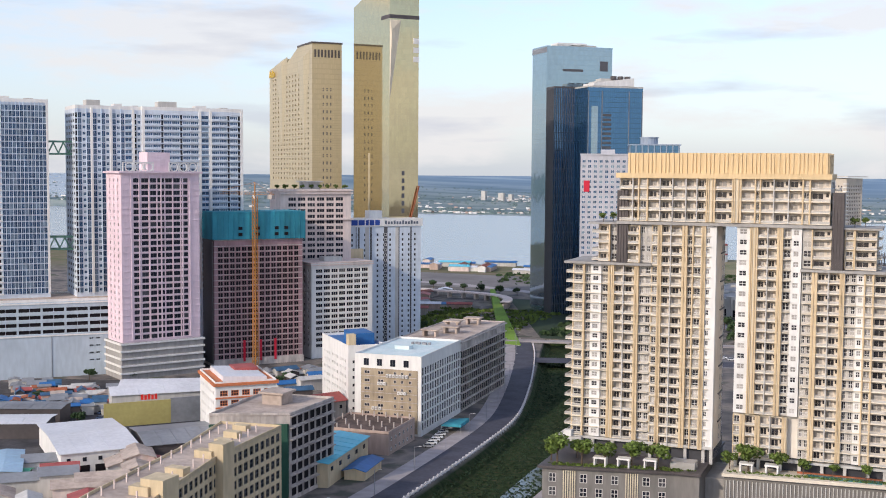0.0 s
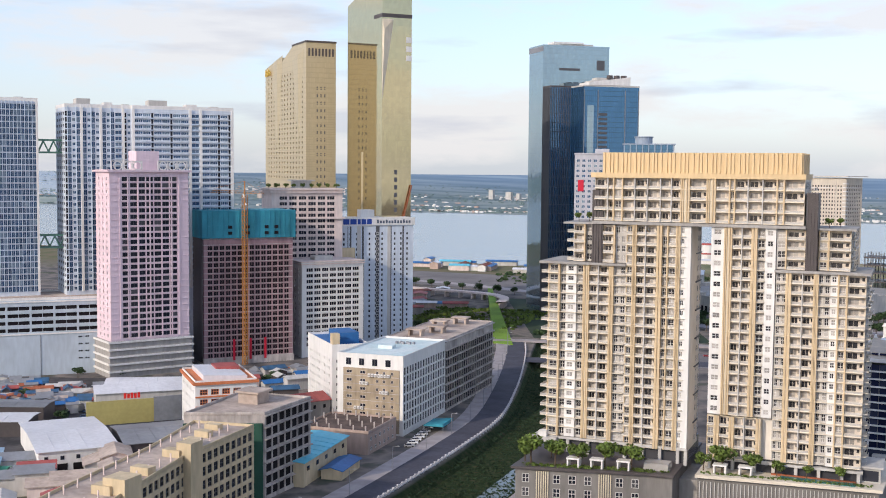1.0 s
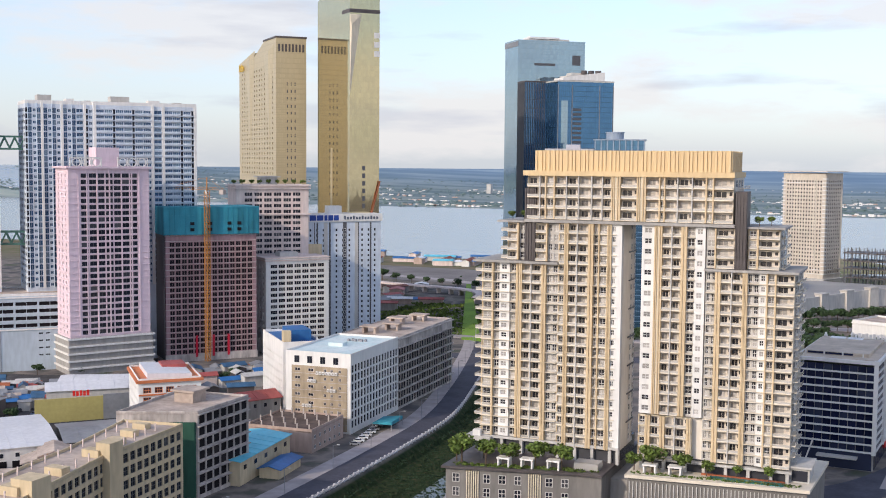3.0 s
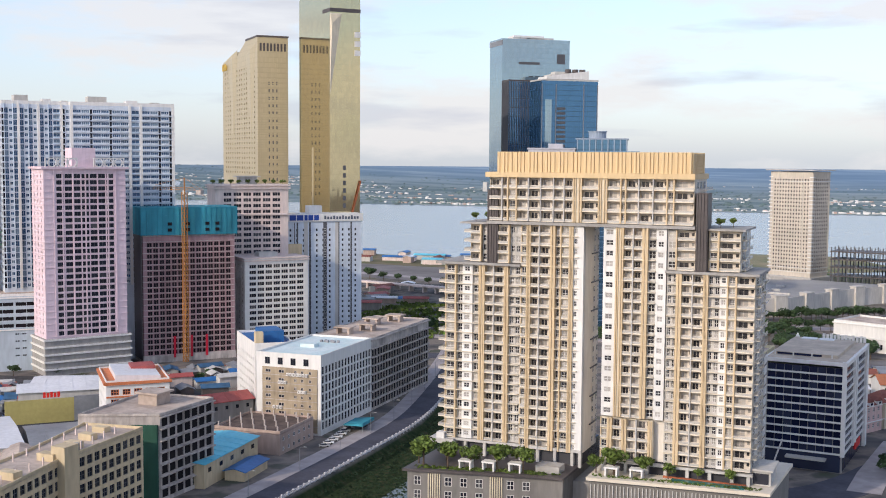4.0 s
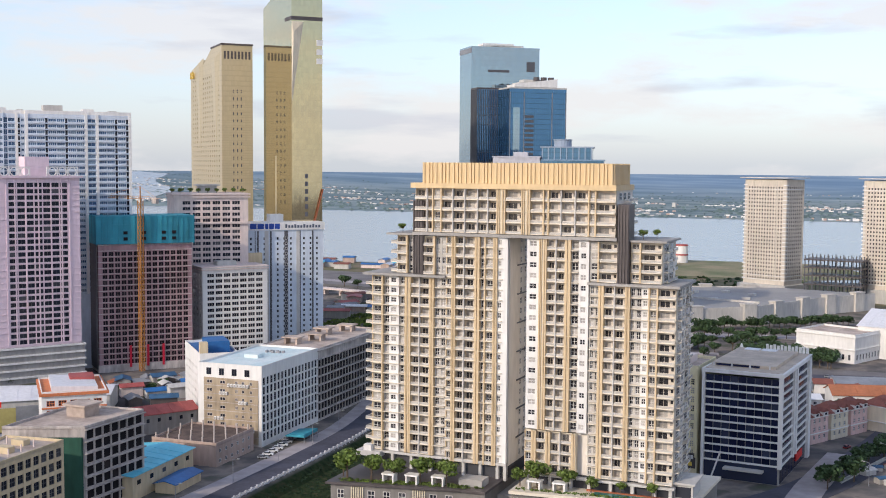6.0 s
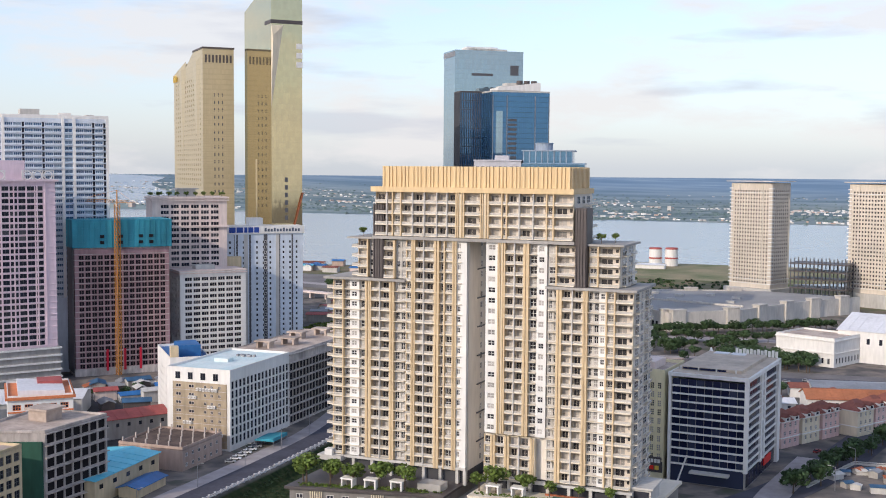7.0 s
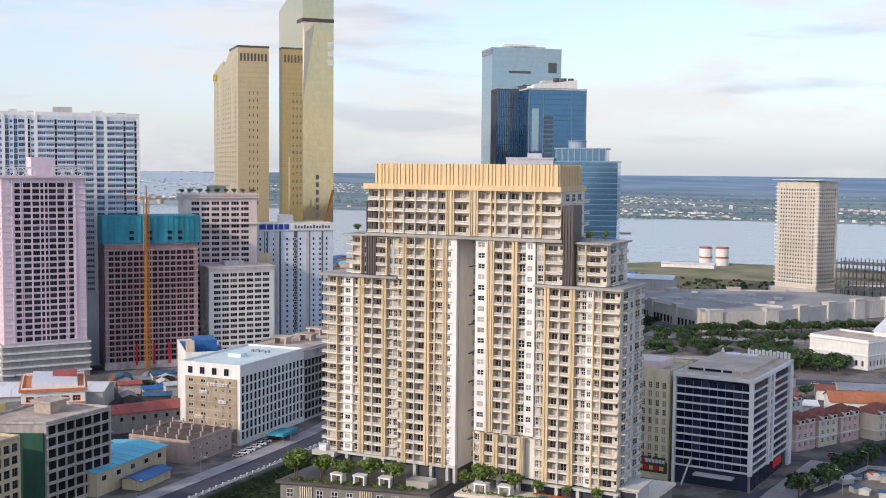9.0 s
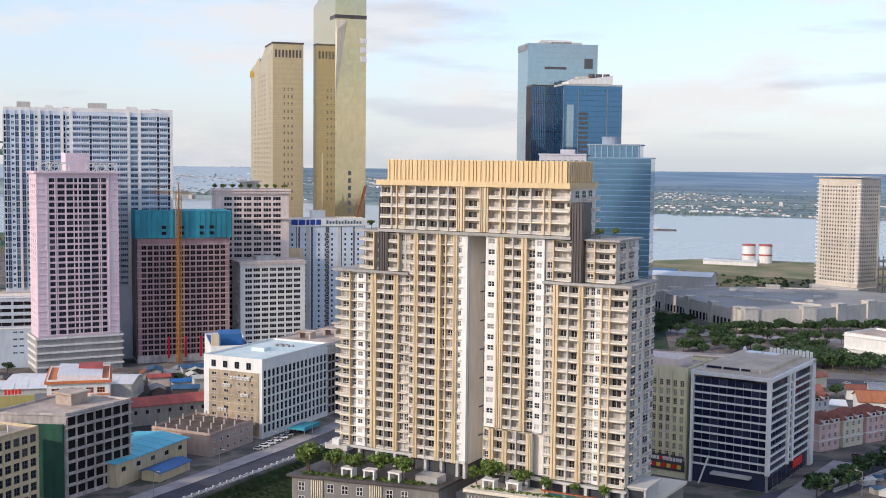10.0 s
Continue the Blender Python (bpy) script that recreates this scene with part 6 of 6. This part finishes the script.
for i in range(9):
    x, y = -150 + (i % 5) * 24, 985 + (i // 5) * 46 + (i % 2) * 14
    block(mall, "roof_unit", x, y, 13.4, x + 7, y + 4, 15.2, PALE)

civ, cf = slab_tower("white_civic_hall", "white classical hall with arched windows", -14, 806, -24, 40, 34, 17, WHITE,
                     {"front": (9, 1.6, 3.4, 1.0, 1.5, S_OFF), "right": (8, 1.6, 3.4, 1.0, 1.5, S_OFF)}, storey=7.4, base=1, roof=ROOFCON, limit=60)
bands(civ, "cornice", 40, 34, [16, 8.2], WHITE, 0.7, 0.6)
hall("white_gable_hall", "large white hall with a pale gable roof", 22, 822, -14, 70, 60, 20, 8, WHITE, METALWHITE, bays=9)
hall("riverside_warehouse", "pinkish white riverside warehouse", -262, 1092, 8, 80, 40, 18, 2.5, PALE, METALWHITE)
hall("riverside_warehouse", "long low riverside shed", -330, 1230, 8, 70, 22, 8, 2.0, PALE, METALBLUE)
for x, y in ((-248, 1500), (-229, 1506)):
    s = thing("silo", x, y, 0, 0, "white cement silo with red bands by the river", "silo", "silos by the river")
    mb = Mesh()
    mb.tube(0, 0, 0, 21, 8, 8, 20)
    part("shell", mb, WHITE, s)
    mb = Mesh()
    mb.tube(0, 0, 21, 23, 8.3, 7.5, 20)
    part("top", mb, REDROOF, s)
    mb = Mesh()
    mb.tube(0, 0, 9, 11, 8.2, 8.2, 20)
    part("band", mb, REDROOF, s)
isl = Mesh()
isl.prism([(-420, 1290), (-120, 1300), (20, 1400), (-60, 1560), (-300, 1545), (-400, 1400)], -4.5, -0.3)
tagged(part("riverbank_spit", isl, material("scrubby_sand", (0.30, 0.25, 0.15), 0.95, var=0.2, blot=0.02, col2=(0.12, 0.15, 0.06))), "scrubby sand spit at the river's edge", "ground", kind="structure")
hall("riverside_shed", "low white shed beside the silos", -290, 1448, 4, 64, 16, 4.5, 1.4, WHITE, METALWHITE)


def villa(x, y, turn, wall, w=13.0):
    root = thing("villa", x, y, 0, turn, "three-storey villa with a terracotta hip roof", "house", "villas east of the office")
    fs, mb, holes = faces_of(w, 12), Mesh(), None
    sp = []
    for k in ("front", "right"):
        holes = grid_holes(fs[k].width, 1, 3, 3.6, 3, 1.5, 1.9, 0.8, 0.8)
        pierced(mb, fs[k], 0, 12, holes, 0.3)
        sp += [(fs[k].place(a, 0.27, c), b - a, e - c) for a, b, c, e in holes]
    plain(mb, fs["back"], 0, 12)
    plain(mb, fs["left"], 0, 12)
    part("wall", mb, wall, root)
    lay_windows(root, sp, style(2, 2, 0.14, FRAME, GLASSDARK), 20)
    rm = Mesh()
    k = [(-0.8, -0.8, 12), (w + 0.8, -0.8, 12), (w + 0.8, 12.8, 12), (-0.8, 12.8, 12), (w * 0.35, 6, 16), (w * 0.65, 6, 16)]
    rm.v += k
    rm.f += [(0, 1, 5, 4), (1, 2, 5), (2, 3, 4, 5), (3, 0, 4), (3, 2, 1, 0)]
    rm.m += [0] * 5
    part("roof", rm, TILE, root)
    bands(root, "cornice", w, 12, [11.4, 4.4], WHITE, 0.4, 0.4)
    for a in (0.12, 0.62):
        dm = Mesh()
        dm.prism([(w * a, -0.9), (w * (a + 0.26), -0.9), (w * (a + 0.26), 3), (w * a, 3)], 12, 13.6)
        dr = part("dormer", dm, WHITE, root)
        block(dr, "dormer_window", w * (a + 0.07), -1.0, 12.3, w * (a + 0.19), -0.904, 13.3, GLASSDARK)
        cp = Mesh()
        cp.v += [(w * a - 0.2, -1.1, 13.6), (w * (a + 0.26) + 0.2, -1.1, 13.6), (w * (a + 0.13), -1.1, 15.2), (w * a - 0.2, 3.4, 13.6), (w * (a + 0.26) + 0.2, 3.4, 13.6), (w * (a + 0.13), 3.4, 15.2)]
        cp.f += [(0, 1, 2), (5, 4, 3), (0, 2, 5, 3), (1, 4, 5, 2), (0, 3, 4, 1)]
        cp.m += [0] * 5
        part("dormer_roof", cp, TILE, dr)
    fr_ = fs["right"]
    for j in (0, 1):
        rm2 = Mesh()
        rm2.box(0, -0.12, 0, 3.4, -0.004, 2.9)
        part("red_panel", rm2, REDROOF, root, "", fr_.place(0.3 + 8.2 * j, 0, 4.9))


VILLAPINK = material("rose_pink_render", (0.74, 0.52, 0.48), 0.8, var=0.08, streak=0.08)
for i in range(3):
    villa(19 + i * 7.4, 560 + i * 13.4, 62, (VILLAPINK, CREAM, VILLAPINK)[i], 13.2)
for i in range(3):
    villa(48 + i * 7, 598 + i * 13.4, 62, (CREAM, VILLAPINK, CREAM)[i], 13.2)
for i in range(3):
    villa(-8 + i * 7, 578 + i * 14, 62, (WHITE, CREAM, WHITE)[i], 13.2)
hall("orange_roof_hall", "long low hall with an orange tiled roof", 22, 640, 18, 52, 18, 8, 3.4, WHITE, material("orange_tile", (0.46, 0.17, 0.08), 0.8, var=0.14), bays=9)
hall("white_roof_hall", "low white hall with a pale sheet roof", -6, 628, 18, 24, 14, 6, 1.4, WHITE, METALWHITE, bays=4)
hall("dark_roof_hall", "low hall with a dark curved sheet roof", 20, 690, 14, 46, 22, 5, 1.2, PALE, METALGREY)
for i in range(16):
    x, y = rng.uniform(-40, 40), rng.uniform(655, 700)
    if 10 < x < 70 and y > 672:
        continue
    hall("low_house", "low house with a tiled roof east of the office", x, y, rng.choice((15, 60)), rng.uniform(8, 14), rng.uniform(7, 10), rng.uniform(4, 7), 1.8, rng.choice((WHITE, CREAM, SALMON)), rng.choice((TILE, TILE, METALWHITE, METALGREY)), "low houses east of the office")
yard = thing("yard_wall", 0, 0, 0, 0, "pale rough wall round the building yard", "wall")
for a, b in (((36, 500), (50, 545)), ((50, 545), (78, 548))):
    wl = Mesh()
    wl.beam((*a, 1.3), (*b, 1.3), 0.4)
    wl.beam((*a, 0.4), (*b, 0.4), 0.8)
    part("wall_run", wl, PALE, yard)
for i in range(12):
    x, y = 44 + rng.uniform(0, 26), 500 + rng.uniform(0, 38)
    hall("yard_shelter", "small building-yard shelter with a sheet roof", x, y, rng.uniform(0, 90), rng.uniform(3, 6), rng.uniform(2.5, 4), rng.uniform(1.5, 2.6), 0.5, rng.choice((GREY, PALE)), rng.choice((DULLBLUE, METALGREY, METALGREY, RUST, PALE)), "yard shelters")


# ---- planting ----
def crown_mesh(seed, r, n, leaf, mat, squash=0.8):
    rg = random.Random(seed)
    lobes = [(Vector((rg.uniform(-1, 1), rg.uniform(-1, 1), rg.uniform(-0.5, 0.8))) * r * 0.6, rg.uniform(0.35, 0.6) * r) for _ in range(8)]
    mb = Mesh()
    for i in range(n):
        c, s = rg.choice(lobes)
        d = Vector((rg.gauss(0, 1), rg.gauss(0, 1), rg.gauss(0, 1))).normalized()
        p = c + d * s * rg.uniform(0.75, 1.08)
        p.z *= squash
        a = Vector((rg.gauss(0, 1), rg.gauss(0, 1), rg.gauss(0, 0.6))).normalized() * leaf * rg.uniform(0.6, 1.2)
        b = d.cross(a).normalized() * leaf * 0.7
        mb.quad(p - a, p - b, p + a, p + b)
    return mb.mesh("crown", [mat])


CROWNS = [crown_mesh(s, 2.6, 520, 0.42, LEAF) for s in (1, 2, 3)]
BIGCROWNS = [crown_mesh(s, 4.2, 560, 0.7, LEAFDARK, 0.75) for s in (4, 5, 6)]
tk = Mesh()
tk.tube(0, 0, 0, 3.2, 0.22, 0.12, 7)
for a in range(4):
    tk.beam((0, 0, 2.2), (1.3 * math.cos(a * 1.6), 1.3 * math.sin(a * 1.6), 4.0), 0.12)
TRUNK = tk.mesh("trunk", [BRANCH])


def tree(x, y, z, k=1.0, big=False, label="leafy green tree", group=""):
    root = thing("tree", x, y, z, rng.uniform(0, 360), label, "tree", group)
    part("trunk", TRUNK, None, root, "", Matrix.Scale(k * (1.3 if big else 1), 4))
    c = rng.choice(BIGCROWNS if big else CROWNS)
    part("crown", c, None, root, "", pose(0, 0, (5.2 if big else 3.9) * k) @ Matrix.Scale(k, 4))


for x, y, k in ((-108, 369, 1.25), (-100, 370.5, 1.0), (-92.5, 371.8, 0.95), (-84, 373.6, 1.1), (-75.5, 375, 1.05), (-111, 372, 0.8), (-104, 379, 0.8), (-48, 384.6, 1.1), (-39, 386, 0.85), (-54, 385, 0.7), (-31, 387, 0.6), (-12, 388.6, 0.6), (-22, 388.6, 0.5)):
    tree(x, y, 17.9, 1.45 * k, label="small leafy tree planted on the podium terrace", group="terrace trees")
for i in range(24):
    tree(-150 + i * 7.6, 852 + i * 1.2 + rng.uniform(-9, 9), 0, rng.uniform(0.8, 1.3), True, "dark street tree along the boulevard", "boulevard trees")
for i in range(40):
    tree(rng.uniform(-45, 12), rng.uniform(764, 792), 0, rng.uniform(0.9, 1.35), True, "dark tree in the grove before the mall", "mall grove")
for i in range(34):
    tree(rng.uniform(-150, -25), rng.uniform(775, 845), 0, rng.uniform(0.8, 1.3), True, "dark tree on the lawn before the mall", "mall grove")
for i in range(34):
    tree(-112 + i * 3.6, 884 + i * 2.6 - 6 * (i < 4) + rng.uniform(-6, 6), 0, rng.uniform(0.8, 1.3), True, "dark tree beside the mall wall", "mall grove")
for i in range(18):
    tree(32 + i * 1.9 + rng.uniform(-3, 5), 492 + i * 6.4 + rng.uniform(-3, 3), 0, rng.uniform(0.7, 1.2), True, "dark street tree beside the villas", "villa street trees")
for i in range(14):
    tree(rng.uniform(-6, 84), rng.uniform(590, 690), 0, rng.uniform(0.6, 1.1), True, "dark garden tree between the villas", "villa street trees")
for i in range(40):
    tree(rng.uniform(-335, -275), rng.uniform(640, 790), 0, rng.uniform(0.5, 1.0), True, "dark tree on the waste ground by the road", "yard trees")
for i in range(14):
    tree(rng.uniform(-420, -225), rng.uniform(385, 560), 0, rng.uniform(0.5, 0.8), True, "dark tree between low roofs", "yard trees")
for i in range(9):
    tree(-370 + i * 4, 636 + i * 3.8, 101.2, 0.7, False, "shrub on the hotel's roof terrace", "roof shrubs")
for x, y in ((-100, 394), (-98, 400), (-18, 396), (-15, 402)):
    tree(x, y, 97.7, 0.55, False, "small tree on the tower's upper terrace", "terrace trees")


def scatter(name, n, seed, spread, leaf, mat, label):
    """Uncountable growth as one mesh of small blades."""
    rg, mb = random.Random(seed), Mesh()
    for i in range(n):
        x, y, z, s = spread(rg)
        if y == 0:
            y = (365.6 + (x + 112) * 0.205 + rg.uniform(0, 3.5)) if x < -60 else (380.6 + (x + 55) * 0.09 + rg.uniform(0, 2.4))
        for q in range(4):
            a = Vector((rg.gauss(0, 1), rg.gauss(0, 1), rg.uniform(0, 0.4))).normalized() * leaf * s
            b = Vector((rg.gauss(0, 0.4), rg.gauss(0, 0.4), 1)).normalized() * leaf * s * 0.8
            p = Vector((x + rg.uniform(-1, 1) * leaf * s, y + rg.uniform(-1, 1) * leaf * s, z + leaf * s * 0.5))
            mb.quad(p - a, p - b, p + a, p + b)
    tagged(part(name, mb, mat), label, "vegetation", kind="stuff")


def on_canal(rg):
    y = rg.uniform(300, 735)
    l, r = lerp_rows(BANKS, y)
    t = rg.random()
    x = l + 1 + (r - l - 2) * t
    z = -4.5 if 5 < x - l and x < r - 6 else -2.6
    return x, y, z, rg.uniform(0.4, 1.3)


# woods colour has the haze mixed in: paler and bluer than near leaves
FARWOOD = material("hazy_far_woods", (0.14, 0.20, 0.20), 0.9, var=0.1, rand=0.14)


scatter("terrace_hedge", 420, 15, lambda rg: ((rg.uniform(-111, -64), 0, 17.9, rg.uniform(0.5, 1.1)) if rg.random() < 0.6 else (rg.uniform(-54, -2), 0, 17.8, rg.uniform(0.4, 0.9))), 0.55, LEAF, "clipped green planting along the terrace edge")
scatter("canal_weeds", 9000, 11, on_canal, 0.36, material("dark_canal_weed", (0.03, 0.058, 0.028), 0.9, var=0.2, rand=0.3), "rank dark green weeds on the canal bed")
scatter("waste_scrub", 900, 16, lambda rg: (rg.uniform(-360, -262), rg.uniform(700, 900), 0, rg.uniform(0.5, 1.3)), 1.6, LEAF, "green scrub on the waste ground before the viaduct")
scatter("field_scrub", 1500, 13, lambda rg: (rg.uniform(-240, -150), rg.uniform(775, 960), 0, rg.uniform(0.6, 1.4)), 1.8, LEAFDARK, "dark scrub on the field beyond the bridge")
scatter("bank_scrub", 500, 14, lambda rg: (rg.uniform(-420, -60), rg.uniform(1110, 1320), 0, rng.uniform(0.4, 1.2)), 2.4, LEAFDARK, "patchy scrub along the near river bank")
GRASS = material("bright_mown_grass", (0.20, 0.34, 0.04), 0.95, var=0.15, grain=0.8)
FIELD = material("dark_field_grass", (0.035, 0.06, 0.03), 0.95, var=0.2, blot=0.03)
mb = Mesh()
mb.prism([(-253, 727), (-238, 724), (-355, 1002), (-361, 1006)], 0, 0, 0, [0.6, 0.6, 6, 6])
tagged(part("grass_embankment", mb, GRASS), "bright green mown embankment leading to the bridge", "grass", kind="structure")
mb = Mesh()
mb.prism([(-236, 762), (-120, 790), (-190, 980), (-335, 985)], -0.5, 0.06)
tagged(part("field", mb, FIELD), "dark grassy field beyond the canal bridge", "grass", kind="structure")


def far_shore():
    """Tree belts and strips of pale houses on the land across the river; both grow thinner further back."""
    rg, woods, mb = random.Random(21), Mesh(), Mesh()

    def slope(x, y):
        return 0.5 + rise(x, y)

    for i in range(5200):
        y = 2806 + 1250 * rg.random() ** 1.7
        x = rg.uniform(-3300, 1000)
        y += 30 * math.sin(x * 0.011) + 18 * math.sin(x * 0.037)
        if math.sin(x * 0.0043 + y * 0.013) + rg.uniform(-0.8, 0.8) < -0.2:
            continue
        k = 1.0 - 0.5 * min(1, (y - 2800) / 1300)
        w, d, h = rg.uniform(5, 17) * k, rg.uniform(6, 12), rg.uniform(2.0, 5.0) * k
        z = slope(x, y)
        woods.prism([(x, y), (x + w * 0.5, y - d * 0.4), (x + w, y), (x + w * 0.6, y + d * 0.5)], z - 0.6, 0, 0, [z + h * rg.uniform(0.4, 0.8), z + h, z + h * rg.uniform(0.4, 0.8), z + h * 0.9])
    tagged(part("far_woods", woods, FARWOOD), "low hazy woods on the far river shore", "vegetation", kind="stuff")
    strips = [(rg.uniform(-2900, 800), 2815 + 1000 * rg.random() ** 1.5, rg.uniform(40, 190)) for _ in range(46)]
    strips += [(-320, 4020, 210), (420, 3900, 160), (-1000, 2870, 150), (-420, 2835, 230)]
    for i in range(1300):
        cx, cy, sp = strips[i % len(strips)]
        x, y = rg.gauss(cx, sp), max(2808, cy + rg.gauss(0, 14))
        k = 1.0 - 0.45 * min(1, (y - 2800) / 1300)
        w, h, z = rg.uniform(4, 13) * k, rg.uniform(2.2, 5.0) * k, slope(x, y)
        mb.box(x, y, z - 0.5, x + w, y + 7, z + h, rg.choice((0, 0, 1, 1, 2)))
    for x, y, w, h in ((-1290, 3500, 14, 30), (-1240, 3520, 18, 24), (-1205, 3520, 12, 20), (-620, 3300, 10, 14)):
        mb.box(x, y, slope(x, y) - 0.5, x + w, y + 20, slope(x, y) + h, 1)
    tagged(part("far_settlement", mb, [WHITE, PALE, SALMON]), "scattered pale houses on the far river shore", "houses", kind="stuff")
    bend = Mesh()
    ys = [2786 + 110 * i for i in range(11)]
    for y0, y1 in zip(ys, ys[1:]):
        rows = [[(-4800 + (101 - (y - 52) * 0.75 + 40 * math.sin(y * 0.01) + 4800) * i / 12, y) for i in range(13)] for y in (y0, y1)]
        for i in range(12):
            bend.quad(*[(x, y, slope(x, y) + 1.6) for x, y in (rows[0][i], rows[0][i + 1], rows[1][i + 1], rows[1][i])])
    tagged(part("river_bend", bend, RIVERWATER), "pale far bend of the river", "water", kind="structure")


far_shore()


def near_houses():
    """Low riverside quarter between the towers, seen small."""
    for i in range(26):
        x, y = rng.uniform(-660, -330), rng.uniform(1215, 1310)
        if abs((y - 1085) - (x + 420) * -0.22) < 14:
            continue
        hall("riverside_house", "low riverside house with a sheet roof", x, y, rng.choice((10, 14, 100)), rng.uniform(14, 46), rng.uniform(8, 14), rng.uniform(4, 7), 1.4, rng.choice((PALE, WHITE, SALMON, BEIGE)),
             rng.choice((METALBLUE, METALBLUE, TILE, METALWHITE, METALGREY, METALCYAN)), "riverside quarter")


near_houses()
VIADUCT = smooth([(-500, 1000), (-419, 980), (-350, 966), (-322, 940), (-312, 905)], 5)
via = ribbon("road_viaduct", VIADUCT, 4.0, 6.2, BEIGE, "pale concrete viaduct curving on short piers", "bridge", 0, 1.4)
pier = Mesh()
pier.box(-0.9, -2.6, -6.2, 0.9, 2.6, -1.4)
pier_mesh = pier.mesh("pier", [BEIGE])
for q in VIADUCT:
    part("pier", pier_mesh, None, via, "", pose(q[0], q[1], 6.2, 0, 0, -15))
lot = Mesh()
lot.prism([(-660, 1095), (-420, 1060), (-330, 1040), (-290, 1190), (-640, 1205)], -0.3, 0.08)
tagged(part("parking_lot", lot, material("worn_lot", (0.21, 0.19, 0.185), 0.9, var=0.15, blot=0.03)), "wide empty grey lot by the river", "pavement", kind="structure")
for i in range(12):
    tree(-470 + i * 19, 1052 - i * 6 + rng.uniform(-4, 4), 0, rng.uniform(0.9, 1.5), True, "dark tree beside the riverside road", "riverside trees")
for i in range(13):
    u, v = rng.random(), rng.random()
    hall("site_shed", "construction shed on the waste ground", -345 + 60 * u - 90 * v, 700 + 300 * v, rng.choice((20, 60, 110)), rng.uniform(8, 22), rng.uniform(6, 12), rng.uniform(3, 6), 1.2, rng.choice((PALE, SALMON, GREY)),
         rng.choice((REDROOF, METALBLUE, METALGREY, METALWHITE, TILE)), "sheds on the waste ground")


# ---- vehicles, lamps and boats ----
def car(x, y, z, turn, paint):
    root = thing("car", x, y, z, turn, "parked passenger car on the asphalt", "car", "parked cars")
    mb = Mesh()
    mb.prism([(-2.2, -0.88), (2.2, -0.88), (2.3, -0.6), (2.3, 0.6), (2.2, 0.88), (-2.2, 0.88)], 0.35, 0.95)
    part("body", mb, paint, root)
    mb = Mesh()
    k = [(-1.9, -0.8, 0.95), (1.0, -0.8, 0.95), (1.0, 0.8, 0.95), (-1.9, 0.8, 0.95), (-1.4, -0.68, 1.5), (0.4, -0.68, 1.5), (0.4, 0.68, 1.5), (-1.4, 0.68, 1.5)]
    mb.v += k
    mb.f += [(0, 1, 5, 4), (1, 2, 6, 5), (2, 3, 7, 6), (3, 0, 4, 7), (4, 5, 6, 7)]
    mb.m += [0, 0, 0, 0, 1]
    part("cabin", mb, [GLASSDARK, paint], root)
    wm_ = Mesh()
    wm_.tube(0, 0, -0.12, 0.12, 0.34, 0.34, 10)
    me = wm_.mesh("wheel", [TYRE])
    for a in (-1.4, 1.4):
        for b in (-0.8, 0.8):
            part("wheel", me, None, root, "", pose(a, b, 0.34, 90, 0, 0))


for i in range(9):
    car(-184.6 - i * 0.9, 441 + i * 5.4, 0.12, 25 + rng.uniform(-6, 6), rng.choice(CAR_PAINTS[:3]))
for x, y, a in ((34, 560, 70), (40, 545, 60), (46, 610, 75), (52, 640, 75), (30, 520, 80), (56, 600, 75), (60, 655, 75)):
    car(x, y, 0.14, a, rng.choice(CAR_PAINTS))
for i in range(14):
    car(-372 + rng.uniform(-14, 40), 428 + rng.uniform(-10, 26), 0.06, rng.uniform(0, 180), rng.choice(CAR_PAINTS))
for i in range(14):
    car(-185 + rng.uniform(-8, 30), 905 + rng.uniform(-20, 12), 0.06, 40, rng.choice(CAR_PAINTS))
for i in range(16):
    car(rng.uniform(-130, 40), rng.uniform(716, 742), 0.16, 15, rng.choice(CAR_PAINTS))
tent = thing("market_tent", -190, 468, 0, 5, "blue-green tarpaulin shelter beside the parked cars", "tent")
mb = Mesh()
mb.prism([(0, 0), (9, 0), (9, 14), (0, 14)], 3, 0, 0, [3.4, 4.4, 4.4, 3.4])
part("tarpaulin", mb, NETBLUE, tent)
mb = Mesh()
mb.box(0, 0, 0, 0.2, 0.2, 3)
pme2 = mb.mesh("pole", [STEEL])
for a in (0, 8.8):
    for b in (0, 6.8, 13.8):
        part("pole", pme2, None, tent, "", pose(a, b, 0))


def street_lamp(x, y, turn):
    root = thing("street_lamp", x, y, 0.1, turn, "slim grey street lamp beside the road", "lamp", "street lamps")
    mb = Mesh()
    mb.tube(0, 0, 0, 9, 0.14, 0.08, 8)
    part("pole", mb, STEEL, root)
    mb = Mesh()
    mb.beam((0, 0, 9), (2.2, 0, 9.5), 0.12)
    part("arm", mb, STEEL, root)
    mb = Mesh()
    mb.box(1.8, -0.2, 9.4, 2.8, 0.2, 9.6)
    part("lamp_head", mb, PALE, root)


for i in range(5, len(EDGE), 3):
    street_lamp(EDGE[i][0] - 12.2, EDGE[i][1], 0)
for i in range(7):
    street_lamp(46 + i * 5, 500 + i * 34, 180)
boat = thing("river_boat", -560, 2120, -1, 10, "low dark barge on the river", "boat")
mb = Mesh()
mb.prism([(-20, -3), (18, -3), (24, 0), (18, 3), (-20, 3)], 0, 2.4)
part("hull", mb, DARK, boat)
block(boat, "cabin", -18, -2, 2.4, -9, 2, 6, PALE)
